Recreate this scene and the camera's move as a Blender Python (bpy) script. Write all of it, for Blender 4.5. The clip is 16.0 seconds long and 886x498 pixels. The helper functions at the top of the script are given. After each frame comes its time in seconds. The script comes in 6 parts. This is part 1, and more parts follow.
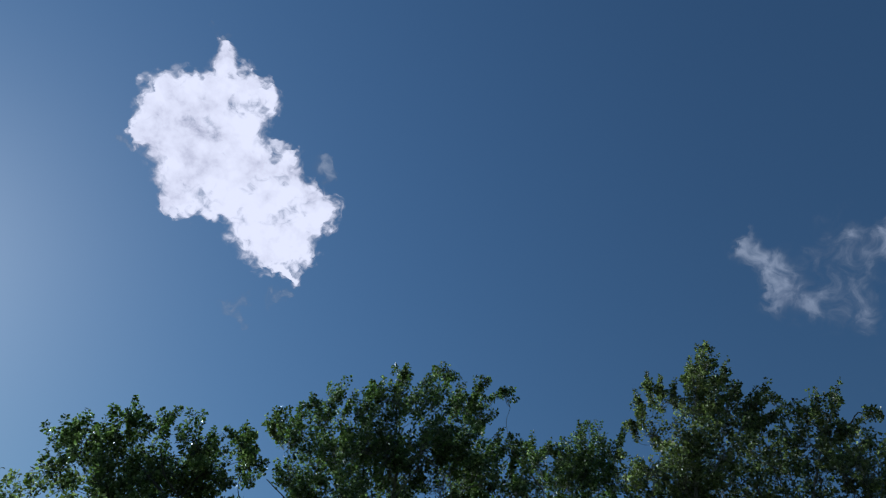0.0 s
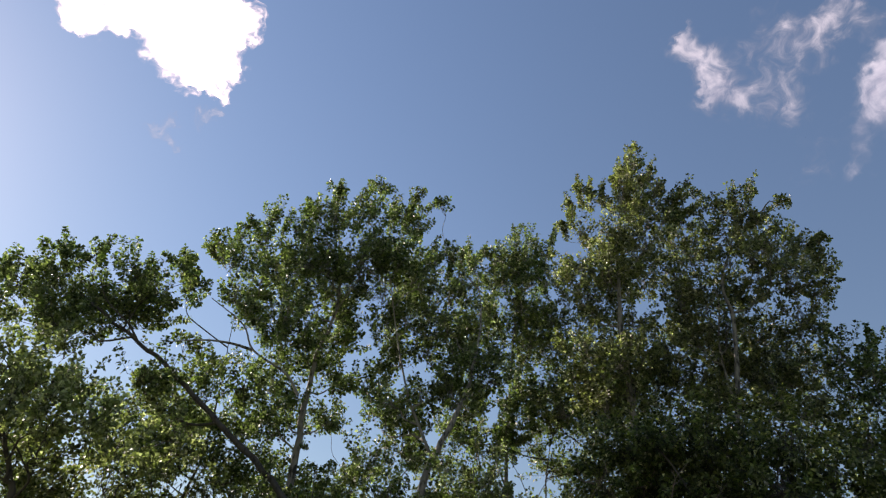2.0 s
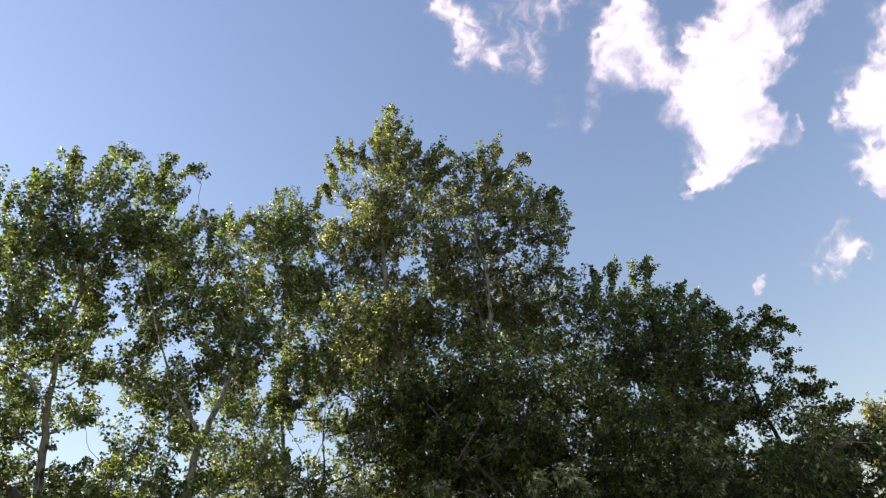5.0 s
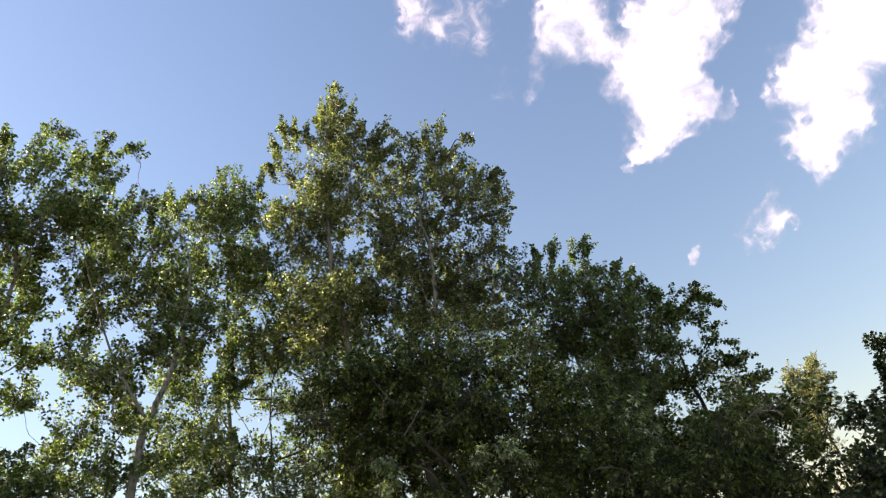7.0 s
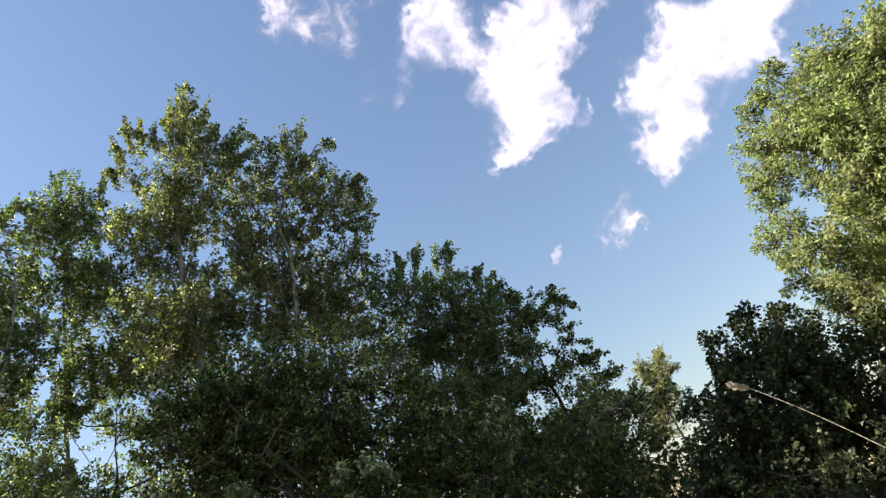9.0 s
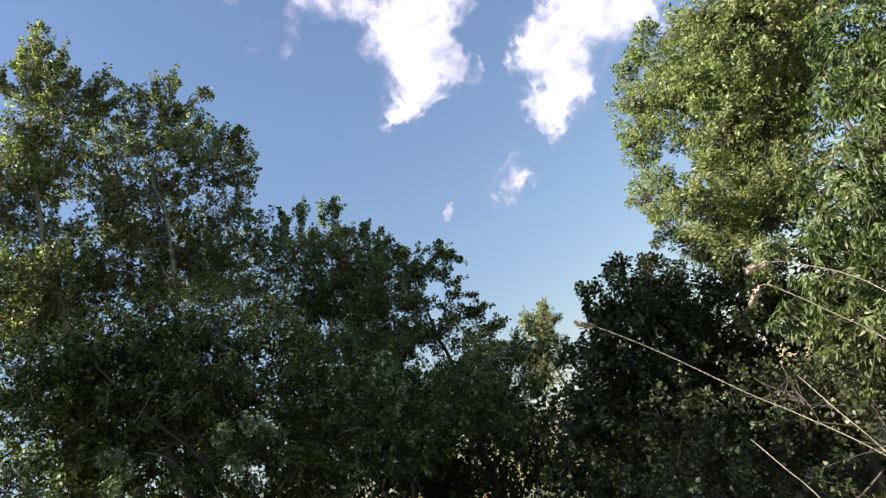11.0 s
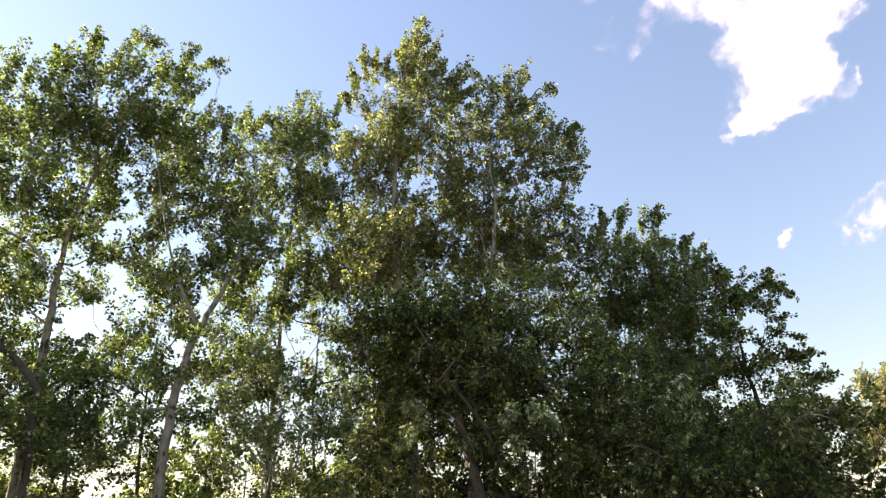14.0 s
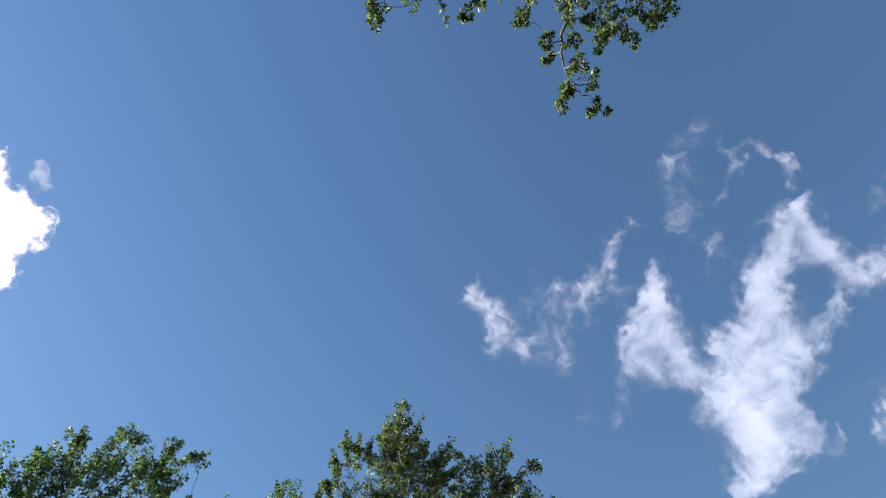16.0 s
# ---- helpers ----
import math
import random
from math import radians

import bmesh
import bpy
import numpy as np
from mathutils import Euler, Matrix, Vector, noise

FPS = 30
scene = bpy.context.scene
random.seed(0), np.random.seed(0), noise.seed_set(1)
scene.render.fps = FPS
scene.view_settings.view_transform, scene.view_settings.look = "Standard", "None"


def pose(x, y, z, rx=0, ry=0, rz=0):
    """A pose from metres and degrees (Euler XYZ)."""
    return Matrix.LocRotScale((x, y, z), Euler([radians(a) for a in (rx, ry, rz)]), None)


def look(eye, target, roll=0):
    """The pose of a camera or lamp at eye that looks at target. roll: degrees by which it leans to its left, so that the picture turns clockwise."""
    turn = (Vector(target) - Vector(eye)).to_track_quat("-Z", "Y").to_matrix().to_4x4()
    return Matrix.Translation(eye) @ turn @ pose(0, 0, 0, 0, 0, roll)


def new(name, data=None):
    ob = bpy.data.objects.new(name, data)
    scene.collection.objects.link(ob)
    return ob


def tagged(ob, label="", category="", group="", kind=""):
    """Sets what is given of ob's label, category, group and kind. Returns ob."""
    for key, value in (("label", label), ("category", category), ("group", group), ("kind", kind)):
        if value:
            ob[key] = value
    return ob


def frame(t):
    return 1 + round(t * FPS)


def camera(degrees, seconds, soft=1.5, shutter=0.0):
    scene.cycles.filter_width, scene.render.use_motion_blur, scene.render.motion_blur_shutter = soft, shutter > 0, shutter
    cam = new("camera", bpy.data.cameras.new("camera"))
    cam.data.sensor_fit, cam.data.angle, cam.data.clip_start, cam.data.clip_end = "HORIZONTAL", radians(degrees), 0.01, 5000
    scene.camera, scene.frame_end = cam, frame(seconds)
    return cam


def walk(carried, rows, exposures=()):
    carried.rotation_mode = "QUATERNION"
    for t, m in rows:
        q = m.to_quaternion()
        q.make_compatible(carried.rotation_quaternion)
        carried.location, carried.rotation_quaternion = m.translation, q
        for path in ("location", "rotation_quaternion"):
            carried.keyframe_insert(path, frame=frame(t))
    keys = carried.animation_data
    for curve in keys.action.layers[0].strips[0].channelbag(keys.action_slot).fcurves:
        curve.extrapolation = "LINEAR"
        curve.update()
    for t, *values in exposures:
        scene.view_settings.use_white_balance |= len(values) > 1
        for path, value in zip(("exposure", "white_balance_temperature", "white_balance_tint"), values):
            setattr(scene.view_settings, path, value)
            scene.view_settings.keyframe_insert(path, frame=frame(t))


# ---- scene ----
FOV = 66.2
EXPOSURES = [(0.0, -0.36, 5050, 6), (0.5, -0.33, 5500, 10), (1.0, 0.00, 5800, 16), (1.5, 0.50, 6100, 22), (2.0, 0.98, 6800, 25), (2.5, 1.43, 7450, 27),
             (3.0, 1.80, 7650, 27), (3.5, 1.90, 7600, 27), (4.5, 1.72, 7300, 28), (7.0, 1.82, 7300, 27), (8.0, 1.98, 7300, 27), (8.5, 1.96, 7100, 26),
             (9.0, 1.66, 6750, 23), (9.5, 1.44, 6350, 22), (12.0, 2.01, 7200, 24), (12.5, 2.29, 7750, 27), (13.5, 2.28, 7750, 30), (14.5, 2.21, 7750, 30),
             (15.0, 1.30, 6700, 22), (15.5, 1.04, 6200, 16), (16.0, 0.93, 5650, 12)]
PATH = [
    (0.0, pose(-0.442, 0.299, 1.012, 142.429, -11.366, 7.958)),
    (0.5, pose(-0.428, 0.291, 1.057, 138.837, -8.387, 8.427)),
    (1.0, pose(-0.396, 0.269, 1.047, 133.467, -7.884, 9.369)),
    (1.5, pose(-0.364, 0.271, 1.053, 129.964, -7.255, 7.943)),
    (2.0, pose(-0.318, 0.308, 1.051, 126.827, -5.764, 6.480)),
    (2.5, pose(-0.284, 0.277, 1.028, 124.227, -5.191, 4.975)),
    (3.0, pose(-0.239, 0.259, 1.064, 123.585, -2.564, 2.114)),
    (3.5, pose(-0.188, 0.255, 1.056, 124.000, -0.000, 0.000)),
    (4.0, pose(-0.140, 0.227, 1.059, 124.063, 3.209, -2.494)),
    (4.5, pose(-0.120, 0.176, 1.090, 123.279, 6.198, -5.281)),
    (4.7, pose(-0.129, 0.174, 1.107, 123.172, 6.881, -6.099)),
    (6.8, pose(-0.183, -0.089, 1.118, 120.400, 10.505, -10.354)),
    (7.0, pose(-0.188, -0.104, 1.114, 119.982, 10.390, -11.001)),
    (7.5, pose(-0.151, -0.138, 1.133, 115.837, 12.717, -18.315)),
    (8.0, pose(-0.085, -0.110, 1.140, 114.037, 14.541, -21.900)),
    (8.5, pose(-0.006, -0.076, 1.181, 114.594, 16.024, -22.180)),
    (9.0, pose(0.029, -0.074, 1.222, 118.081, 16.544, -20.177)),
    (9.5, pose(0.079, -0.081, 1.183, 115.415, 18.777, -24.773)),
    (9.7, pose(0.087, -0.084, 1.174, 113.470, 19.648, -26.831)),
    (10.7, pose(0.131, -0.050, 1.185, 111.393, 20.951, -29.187)),
    (11.8, pose(0.170, -0.001, 1.204, 114.201, 19.819, -23.272)),
    (12.0, pose(0.150, 0.011, 1.205, 114.443, 19.520, -21.833)),
    (12.5, pose(0.119, 0.032, 1.205, 114.478, 14.896, -19.351)),
    (13.0, pose(0.125, -0.068, 1.157, 116.272, 7.907, -14.408)),
    (13.5, pose(0.126, -0.022, 1.200, 116.458, 2.246, -11.358)),
    (14.0, pose(0.134, -0.015, 1.224, 115.538, 0.885, -8.778)),
    (14.5, pose(0.141, -0.062, 1.245, 119.527, -0.068, -7.260)),
    (15.0, pose(0.151, -0.130, 1.209, 131.009, -0.007, -8.802)),
    (15.5, pose(0.184, -0.151, 1.188, 139.466, 2.436, -7.712)),
    (16.0, pose(0.195, -0.208, 1.199, 146.563, 3.691, -7.862)),
]
cam = camera(FOV, 16.0, soft=1.25)
walk(cam, PATH, EXPOSURES)

# ---- light ----
SUN_AZ, SUN_EL = -66.0, 29.0
world = bpy.data.worlds.new("sky")
scene.world = world
world.use_nodes = True
wn, wl = world.node_tree.nodes, world.node_tree.links
sky = wn.new("ShaderNodeTexSky")
sky.sky_type = "NISHITA"
sky.sun_disc = False
sky.sun_elevation = radians(SUN_EL)
sky.sun_rotation = radians(SUN_AZ)
sky.altitude = 500
sky.air_density = 2.0
sky.dust_density = 0.5
sky.ozone_density = 5.0
wl.new(sky.outputs[0], wn["Background"].inputs[0])
wn["Background"].inputs[1].default_value = 0.06

sun = new("sun", bpy.data.lights.new("sun", "SUN"))
sun.data.energy = 5.0
sun.data.angle = radians(0.5)
sun.data.color = (1.0, 0.94, 0.84)
to_sun = Vector((math.sin(radians(SUN_AZ)) * math.cos(radians(SUN_EL)),
                 math.cos(radians(SUN_AZ)) * math.cos(radians(SUN_EL)), math.sin(radians(SUN_EL))))
sun.matrix_world = look(to_sun * 50, (0, 0, 0))


# ---- materials ----
def material(name):
    m = bpy.data.materials.new(name)
    m.use_nodes = True
    m.node_tree.nodes.clear()
    return m, m.node_tree.nodes, m.node_tree.links


def ramp(nodes, stops):
    r = nodes.new("ShaderNodeValToRGB")
    el = r.color_ramp.elements
    while len(el) < len(stops):
        el.new(0.5)
    for e, (p, c) in zip(el, stops):
        e.position, e.color = p, (*c, 1)
    return r


def leaf_material(name, colours, translucent=0.35, rough=0.5, wax=0.4, spread=1.0):
    """Leaves: each one its own tint, yellower patches, shoot-sized tones that imitate lit and dark clumps, light
    shining through the blade.
    """
    m, n, l = material(name)
    out = n.new("ShaderNodeOutputMaterial")
    geo = n.new("ShaderNodeNewGeometry")
    tint = ramp(n, colours)
    l.new(geo.outputs["Random Per Island"], tint.inputs[0])
    pos = n.new("ShaderNodeTexCoord")
    patch = n.new("ShaderNodeTexNoise")
    patch.inputs["Scale"].default_value = 0.9
    patch.inputs["Detail"].default_value = 3
    l.new(pos.outputs["Object"], patch.inputs["Vector"])
    hue = n.new("ShaderNodeHueSaturation")
    span = n.new("ShaderNodeMapRange")
    span.inputs[1].default_value, span.inputs[2].default_value = 0.3, 0.7
    span.inputs[3].default_value, span.inputs[4].default_value = 0.478, 0.512
    l.new(patch.outputs[0], span.inputs[0])
    l.new(span.outputs[0], hue.inputs["Hue"])
    l.new(tint.outputs[0], hue.inputs["Color"])
    # value noise the size of a shoot: lit and dark clumps put into the colour
    shoot = n.new("ShaderNodeTexNoise")
    shoot.inputs["Scale"].default_value, shoot.inputs["Detail"].default_value = 7.0, 1
    l.new(pos.outputs["Object"], shoot.inputs["Vector"])
    clump_tone = n.new("ShaderNodeMapRange")
    clump_tone.inputs[1].default_value, clump_tone.inputs[2].default_value = 0.33, 0.67
    clump_tone.inputs[3].default_value, clump_tone.inputs[4].default_value = 0.45, 0.75 + spread
    l.new(shoot.outputs[0], clump_tone.inputs[0])
    l.new(clump_tone.outputs[0], hue.inputs["Value"])
    blade = n.new("ShaderNodeBsdfPrincipled")
    blade.inputs["Roughness"].default_value = rough
    blade.inputs["Specular IOR Level"].default_value = wax
    l.new(hue.outputs[0], blade.inputs["Base Color"])
    thin = n.new("ShaderNodeBsdfTranslucent")
    warm = n.new("ShaderNodeMix")
    warm.data_type, warm.blend_type = "RGBA", "MULTIPLY"
    warm.inputs[0].default_value = 1
    warm.inputs[7].default_value = (1.15, 1.48, 0.75, 1)
    l.new(hue.outputs[0], warm.inputs[6])
    l.new(warm.outputs[2], thin.inputs[0])
    mix = n.new("ShaderNodeMixShader")
    mix.inputs[0].default_value = translucent
    l.new(blade.outputs[0], mix.inputs[1])
    l.new(thin.outputs[0], mix.inputs[2])
    l.new(mix.outputs[0], out.inputs[0])
    return m


ASPEN_LEAF = leaf_material("aspen_leaf", [(0.0, (0.033, 0.049, 0.015)), (0.25, (0.058, 0.081, 0.024)), (0.6, (0.111, 0.140, 0.046)), (0.88, (0.173, 0.200, 0.088)), (1.0, (0.370, 0.372, 0.259))], 0.42, 0.44, 0.45, 1.1)
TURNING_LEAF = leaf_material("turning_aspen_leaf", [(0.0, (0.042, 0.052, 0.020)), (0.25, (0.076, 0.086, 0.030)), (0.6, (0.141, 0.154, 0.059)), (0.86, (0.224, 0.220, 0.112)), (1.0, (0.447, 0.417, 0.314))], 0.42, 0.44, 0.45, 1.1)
# brighter, yellower leaf copy: full sun put into the colour
SUNLIT_LEAF = leaf_material("sunlit_leaf", [(0.0, (0.075, 0.09, 0.03)), (0.5, (0.165, 0.185, 0.07)), (1.0, (0.4, 0.39, 0.26))], 0.45, 0.48, 0.4)
# understorey leaves toned down for shade; wide clump noise imitates sunlit bunches
DARK_LEAF = leaf_material("shade_toned_leaf", [(0.0, (0.020, 0.028, 0.007)), (0.3, (0.038, 0.050, 0.014)), (0.68, (0.083, 0.100, 0.029)), (0.9, (0.146, 0.153, 0.061)), (1.0, (0.336, 0.306, 0.210))], 0.42, 0.48, 0.3, 1.7)
# leaf colours darkened to stand in for shade on the low bushes
SHADE_LEAF = leaf_material("shade_darkened_leaf", [(0.0, (0.013, 0.02, 0.006)), (0.5, (0.026, 0.04, 0.012)), (0.85, (0.05, 0.068, 0.023)), (1.0, (0.12, 0.13, 0.07))], 0.22, 0.5, 0.35, 1.2)
# hazel and sapling leaves paled to imitate sunlight on them
PALE_LIT_LEAF = leaf_material("pale_lit_leaf", [(0.0, (0.1, 0.12, 0.05)), (0.5, (0.21, 0.235, 0.115)), (1.0, (0.5, 0.5, 0.38))], 0.48, 0.45, 0.5)
YELLOW_LEAF = leaf_material("yellowing_leaf", [(0.0, (0.11, 0.108, 0.035)), (0.5, (0.2, 0.19, 0.07)), (1.0, (0.38, 0.35, 0.19))], 0.42, 0.5, 0.3)
WILLOW_LEAF = leaf_material("willow_leaf", [(0.0, (0.162, 0.191, 0.073)), (0.5, (0.209, 0.238, 0.097)), (1.0, (0.302, 0.331, 0.165))], 0.42, 0.6, 0.2, 0.7)
ASH_LEAF = leaf_material("ash_leaf", [(0.0, (0.04, 0.064, 0.018)), (0.5, (0.078, 0.112, 0.034)), (1.0, (0.17, 0.2, 0.085))], 0.42, 0.45, 0.4)


def bark_material(name, dark, pale, scale):
    m, n, l = material(name)
    out = n.new("ShaderNodeOutputMaterial")
    pos = n.new("ShaderNodeTexCoord")
    stretch = n.new("ShaderNodeMapping")
    stretch.inputs["Scale"].default_value = (1, 1, 0.35)
    l.new(pos.outputs["Object"], stretch.inputs[0])
    grain = n.new("ShaderNodeTexNoise")
    grain.inputs["Scale"].default_value, grain.inputs["Detail"].default_value = scale, 6
    l.new(stretch.outputs[0], grain.inputs["Vector"])
    blot = n.new("ShaderNodeTexNoise")
    blot.inputs["Scale"].default_value, blot.inputs["Detail"].default_value = scale * 0.2, 5
    l.new(pos.outputs["Object"], blot.inputs["Vector"])
    add = n.new("ShaderNodeMath")
    add.operation = "MULTIPLY_ADD"
    add.inputs[1].default_value = 0.55
    l.new(grain.outputs[0], add.inputs[0])
    half = n.new("ShaderNodeMath")
    half.operation = "MULTIPLY"
    half.inputs[1].default_value = 0.45
    l.new(blot.outputs[0], half.inputs[0])
    l.new(half.outputs[0], add.inputs[2])
    tone = ramp(n, [(0.4, dark), (0.46, tuple(0.6 * p + 0.4 * d for p, d in zip(pale, dark))), (0.6, pale)])
    l.new(add.outputs[0], tone.inputs[0])
    bump = n.new("ShaderNodeBump")
    bump.inputs["Strength"].default_value, bump.inputs["Distance"].default_value = 0.6, 0.01
    l.new(grain.outputs[0], bump.inputs["Height"])
    b = n.new("ShaderNodeBsdfPrincipled")
    b.inputs["Roughness"].default_value = 0.85
    l.new(tone.outputs[0], b.inputs["Base Color"])
    l.new(bump.outputs[0], b.inputs["Normal"])
    l.new(b.outputs[0], out.inputs[0])
    return m


ASPEN_BARK = bark_material("aspen_bark", (0.03, 0.026, 0.02), (0.27, 0.245, 0.2), 26)
DARK_BARK = bark_material("dark_bark", (0.025, 0.02, 0.015), (0.075, 0.062, 0.046), 35)
DEAD_BARK = bark_material("dead_twig_bark", (0.1, 0.07, 0.05), (0.24, 0.19, 0.15), 60)
PALE_BARK = bark_material("hazel_bark", (0.16, 0.145, 0.12), (0.36, 0.34, 0.3), 40)
STRAW = bark_material("dry_straw", (0.16, 0.135, 0.09), (0.3, 0.26, 0.185), 90)
SEED = bark_material("seed_husk", (0.26, 0.205, 0.145), (0.48, 0.41, 0.32), 240)
SOIL = bark_material("meadow_soil", (0.04, 0.05, 0.018), (0.10, 0.11, 0.045), 14)
GRASS = leaf_material("meadow_grass", [(0.0, (0.04, 0.07, 0.02)), (0.6, (0.08, 0.11, 0.03)), (1.0, (0.22, 0.19, 0.09))], 0.3)


def cloud_material(name, scale, tatter, low, high, fade, glow_colour, glow_strength, shade=0.5):
    """Cloud: emission stands in for sunlight scattered by the drop-filled air; it thins out with its depth and frays at
    the edge.
    """
    m, n, l = material(name)
    out = n.new("ShaderNodeOutputMaterial")
    depth = n.new("ShaderNodeAttribute")
    depth.attribute_name = "depth"
    pos = n.new("ShaderNodeTexCoord")
    fray = n.new("ShaderNodeTexNoise")
    fray.inputs["Scale"].default_value, fray.inputs["Detail"].default_value = scale, 7
    fray.inputs["Roughness"].default_value = 0.58
    fray.inputs["Distortion"].default_value = 0.9
    l.new(pos.outputs["Object"], fray.inputs["Vector"])
    off = n.new("ShaderNodeMath")
    off.operation = "MULTIPLY_ADD"
    off.inputs[1].default_value, off.inputs[2].default_value = tatter, -0.5 * tatter
    l.new(fray.outputs[0], off.inputs[0])
    total = n.new("ShaderNodeMath")
    total.operation = "ADD"
    l.new(depth.outputs["Fac"], total.inputs[0])
    l.new(off.outputs[0], total.inputs[1])
    veil = n.new("ShaderNodeMapRange")
    veil.interpolation_type = "SMOOTHSTEP"
    veil.inputs[1].default_value, veil.inputs[2].default_value = low, high
    l.new(total.outputs[0], veil.inputs[0])
    limit = n.new("ShaderNodeMapRange")
    limit.inputs[1].default_value, limit.inputs[2].default_value = 0.03, 0.25
    l.new(depth.outputs["Fac"], limit.inputs[0])
    cover = n.new("ShaderNodeMath")
    cover.operation = "MULTIPLY"
    thin = n.new("ShaderNodeMath")
    thin.operation = "POWER"
    thin.inputs[1].default_value = fade
    l.new(veil.outputs[0], thin.inputs[0])
    l.new(thin.outputs[0], cover.inputs[0])
    l.new(limit.outputs[0], cover.inputs[1])
    # grey billows from noise, painted into the emission as the cloud's own shading
    billow = n.new("ShaderNodeTexNoise")
    billow.inputs["Scale"].default_value, billow.inputs["Detail"].default_value = 0.0095, 9
    billow.inputs["Roughness"].default_value = 0.6
    l.new(pos.outputs["Object"], billow.inputs["Vector"])
    r, g, b = glow_colour
    tone = ramp(n, [(0.32, (r * shade, g * shade, b * (shade + 0.05))), (0.46, (r * (shade + 0.3), g * (shade + 0.3), b * (shade + 0.31))), (0.56, (r, g, b))])
    l.new(billow.outputs[0], tone.inputs[0])
    glow = n.new("ShaderNodeEmission")
    l.new(tone.outputs[0], glow.inputs[0])
    thick = n.new("ShaderNodeMapRange")
    thick.interpolation_type = "SMOOTHSTEP"
    thick.inputs[1].default_value, thick.inputs[2].default_value = 0.2, 0.85
    thick.inputs[3].default_value, thick.inputs[4].default_value = 0.5 * glow_strength, glow_strength
    l.new(total.outputs[0], thick.inputs[0])
    l.new(thick.outputs[0], glow.inputs[1])
    clear = n.new("ShaderNodeBsdfTransparent")
    mix = n.new("ShaderNodeMixShader")
    l.new(cover.outputs[0], mix.inputs[0])
    l.new(clear.outputs[0], mix.inputs[1])
    l.new(glow.outputs[0], mix.inputs[2])
    l.new(mix.outputs[0], out.inputs[0])
    return m


THICK_CLOUD = cloud_material("thick_cloud", 0.03, 0.95, 0.22, 0.85, 1.1, (1.0, 0.86, 0.83), 1.2, 0.6)
SOFT_CLOUD = cloud_material("soft_cloud", 0.011, 0.95, 0.06, 1.25, 1.5, (0.95, 0.93, 1.0), 0.52, 0.72)
THIN_CLOUD = cloud_material("thin_cloud", 0.018, 1.35, 0.02, 1.2, 1.35, (0.95, 0.93, 1.0), 0.46, 0.7)


# ---- helpers for meshes ----
def mesh_object(name, verts, faces, mat, parent=None, label="", smooth=False):
    """One mesh object from arrays of corners and of equal-sided faces, under a thing or a part."""
    verts = np.asarray(verts, dtype=np.float32).reshape(-1, 3)
    faces = np.asarray(faces, dtype=np.int32)
    side = faces.shape[1]
    me = bpy.data.meshes.new(name)
    me.vertices.add(len(verts))
    me.vertices.foreach_set("co", verts.ravel())
    me.loops.add(faces.size)
    me.loops.foreach_set("vertex_index", faces.ravel())
    me.polygons.add(len(faces))
    me.polygons.foreach_set("loop_start", np.arange(0, faces.size, side, dtype=np.int32))
    if smooth:
        me.polygons.foreach_set("use_smooth", np.ones(len(faces), dtype=bool))
    me.update(calc_edges=True)
    me.validate()
    me.materials.append(mat)
    ob = new(name, me)
    ob.parent = parent
    if label:
        tagged(ob, label)
    return ob


def unit(v):
    return v / np.maximum(np.linalg.norm(v, axis=-1, keepdims=True), 1e-9)


def bend(points, steps):
    """A smooth line through the points, with that many steps between two of them."""
    p = np.asarray(points, dtype=float)
    e = np.vstack([2 * p[0] - p[1], p, 2 * p[-1] - p[-2]])
    rows = []
    for i in range(1, len(e) - 2):
        for s in range(steps):
            t = s / steps
            rows.append(0.5 * (2 * e[i] + (e[i + 1] - e[i - 1]) * t + (2 * e[i - 1] - 5 * e[i] + 4 * e[i + 1] - e[i + 2]) * t * t
                               + (3 * e[i] - e[i - 1] - 3 * e[i + 1] + e[i + 2]) * t ** 3))
    rows.append(p[-1])
    return np.array(rows)


def tube(line, radii, sides):
    """Corners and quads of a round, tapered, closed-ended rod along a line."""
    line, radii = np.asarray(line), np.asarray(radii)
    along = unit(np.gradient(line, axis=0))
    up = np.where(np.abs(along[:, 2:3]) > 0.9, [[1.0, 0, 0]], [[0, 0, 1.0]])
    a = unit(np.cross(along, up))
    b = np.cross(along, a)
    ang = np.linspace(0, 2 * np.pi, sides, endpoint=False)
    v = line[:, None] + radii[:, None, None] * (np.cos(ang)[None, :, None] * a[:, None] + np.sin(ang)[None, :, None] * b[:, None])
    v = v.reshape(-1, 3)
    f = []
    for i in range(len(line) - 1):
        for k in range(sides):
            f.append((i * sides + k, i * sides + (k + 1) % sides, (i + 1) * sides + (k + 1) % sides, (i + 1) * sides + k))
    return v, f


def join(pieces):
    vs, fs, n = [], [], 0
    for v, f in pieces:
        vs.append(v)
        fs.append(np.asarray(f) + n)
        n += len(v)
    return np.vstack(vs), np.vstack(fs)


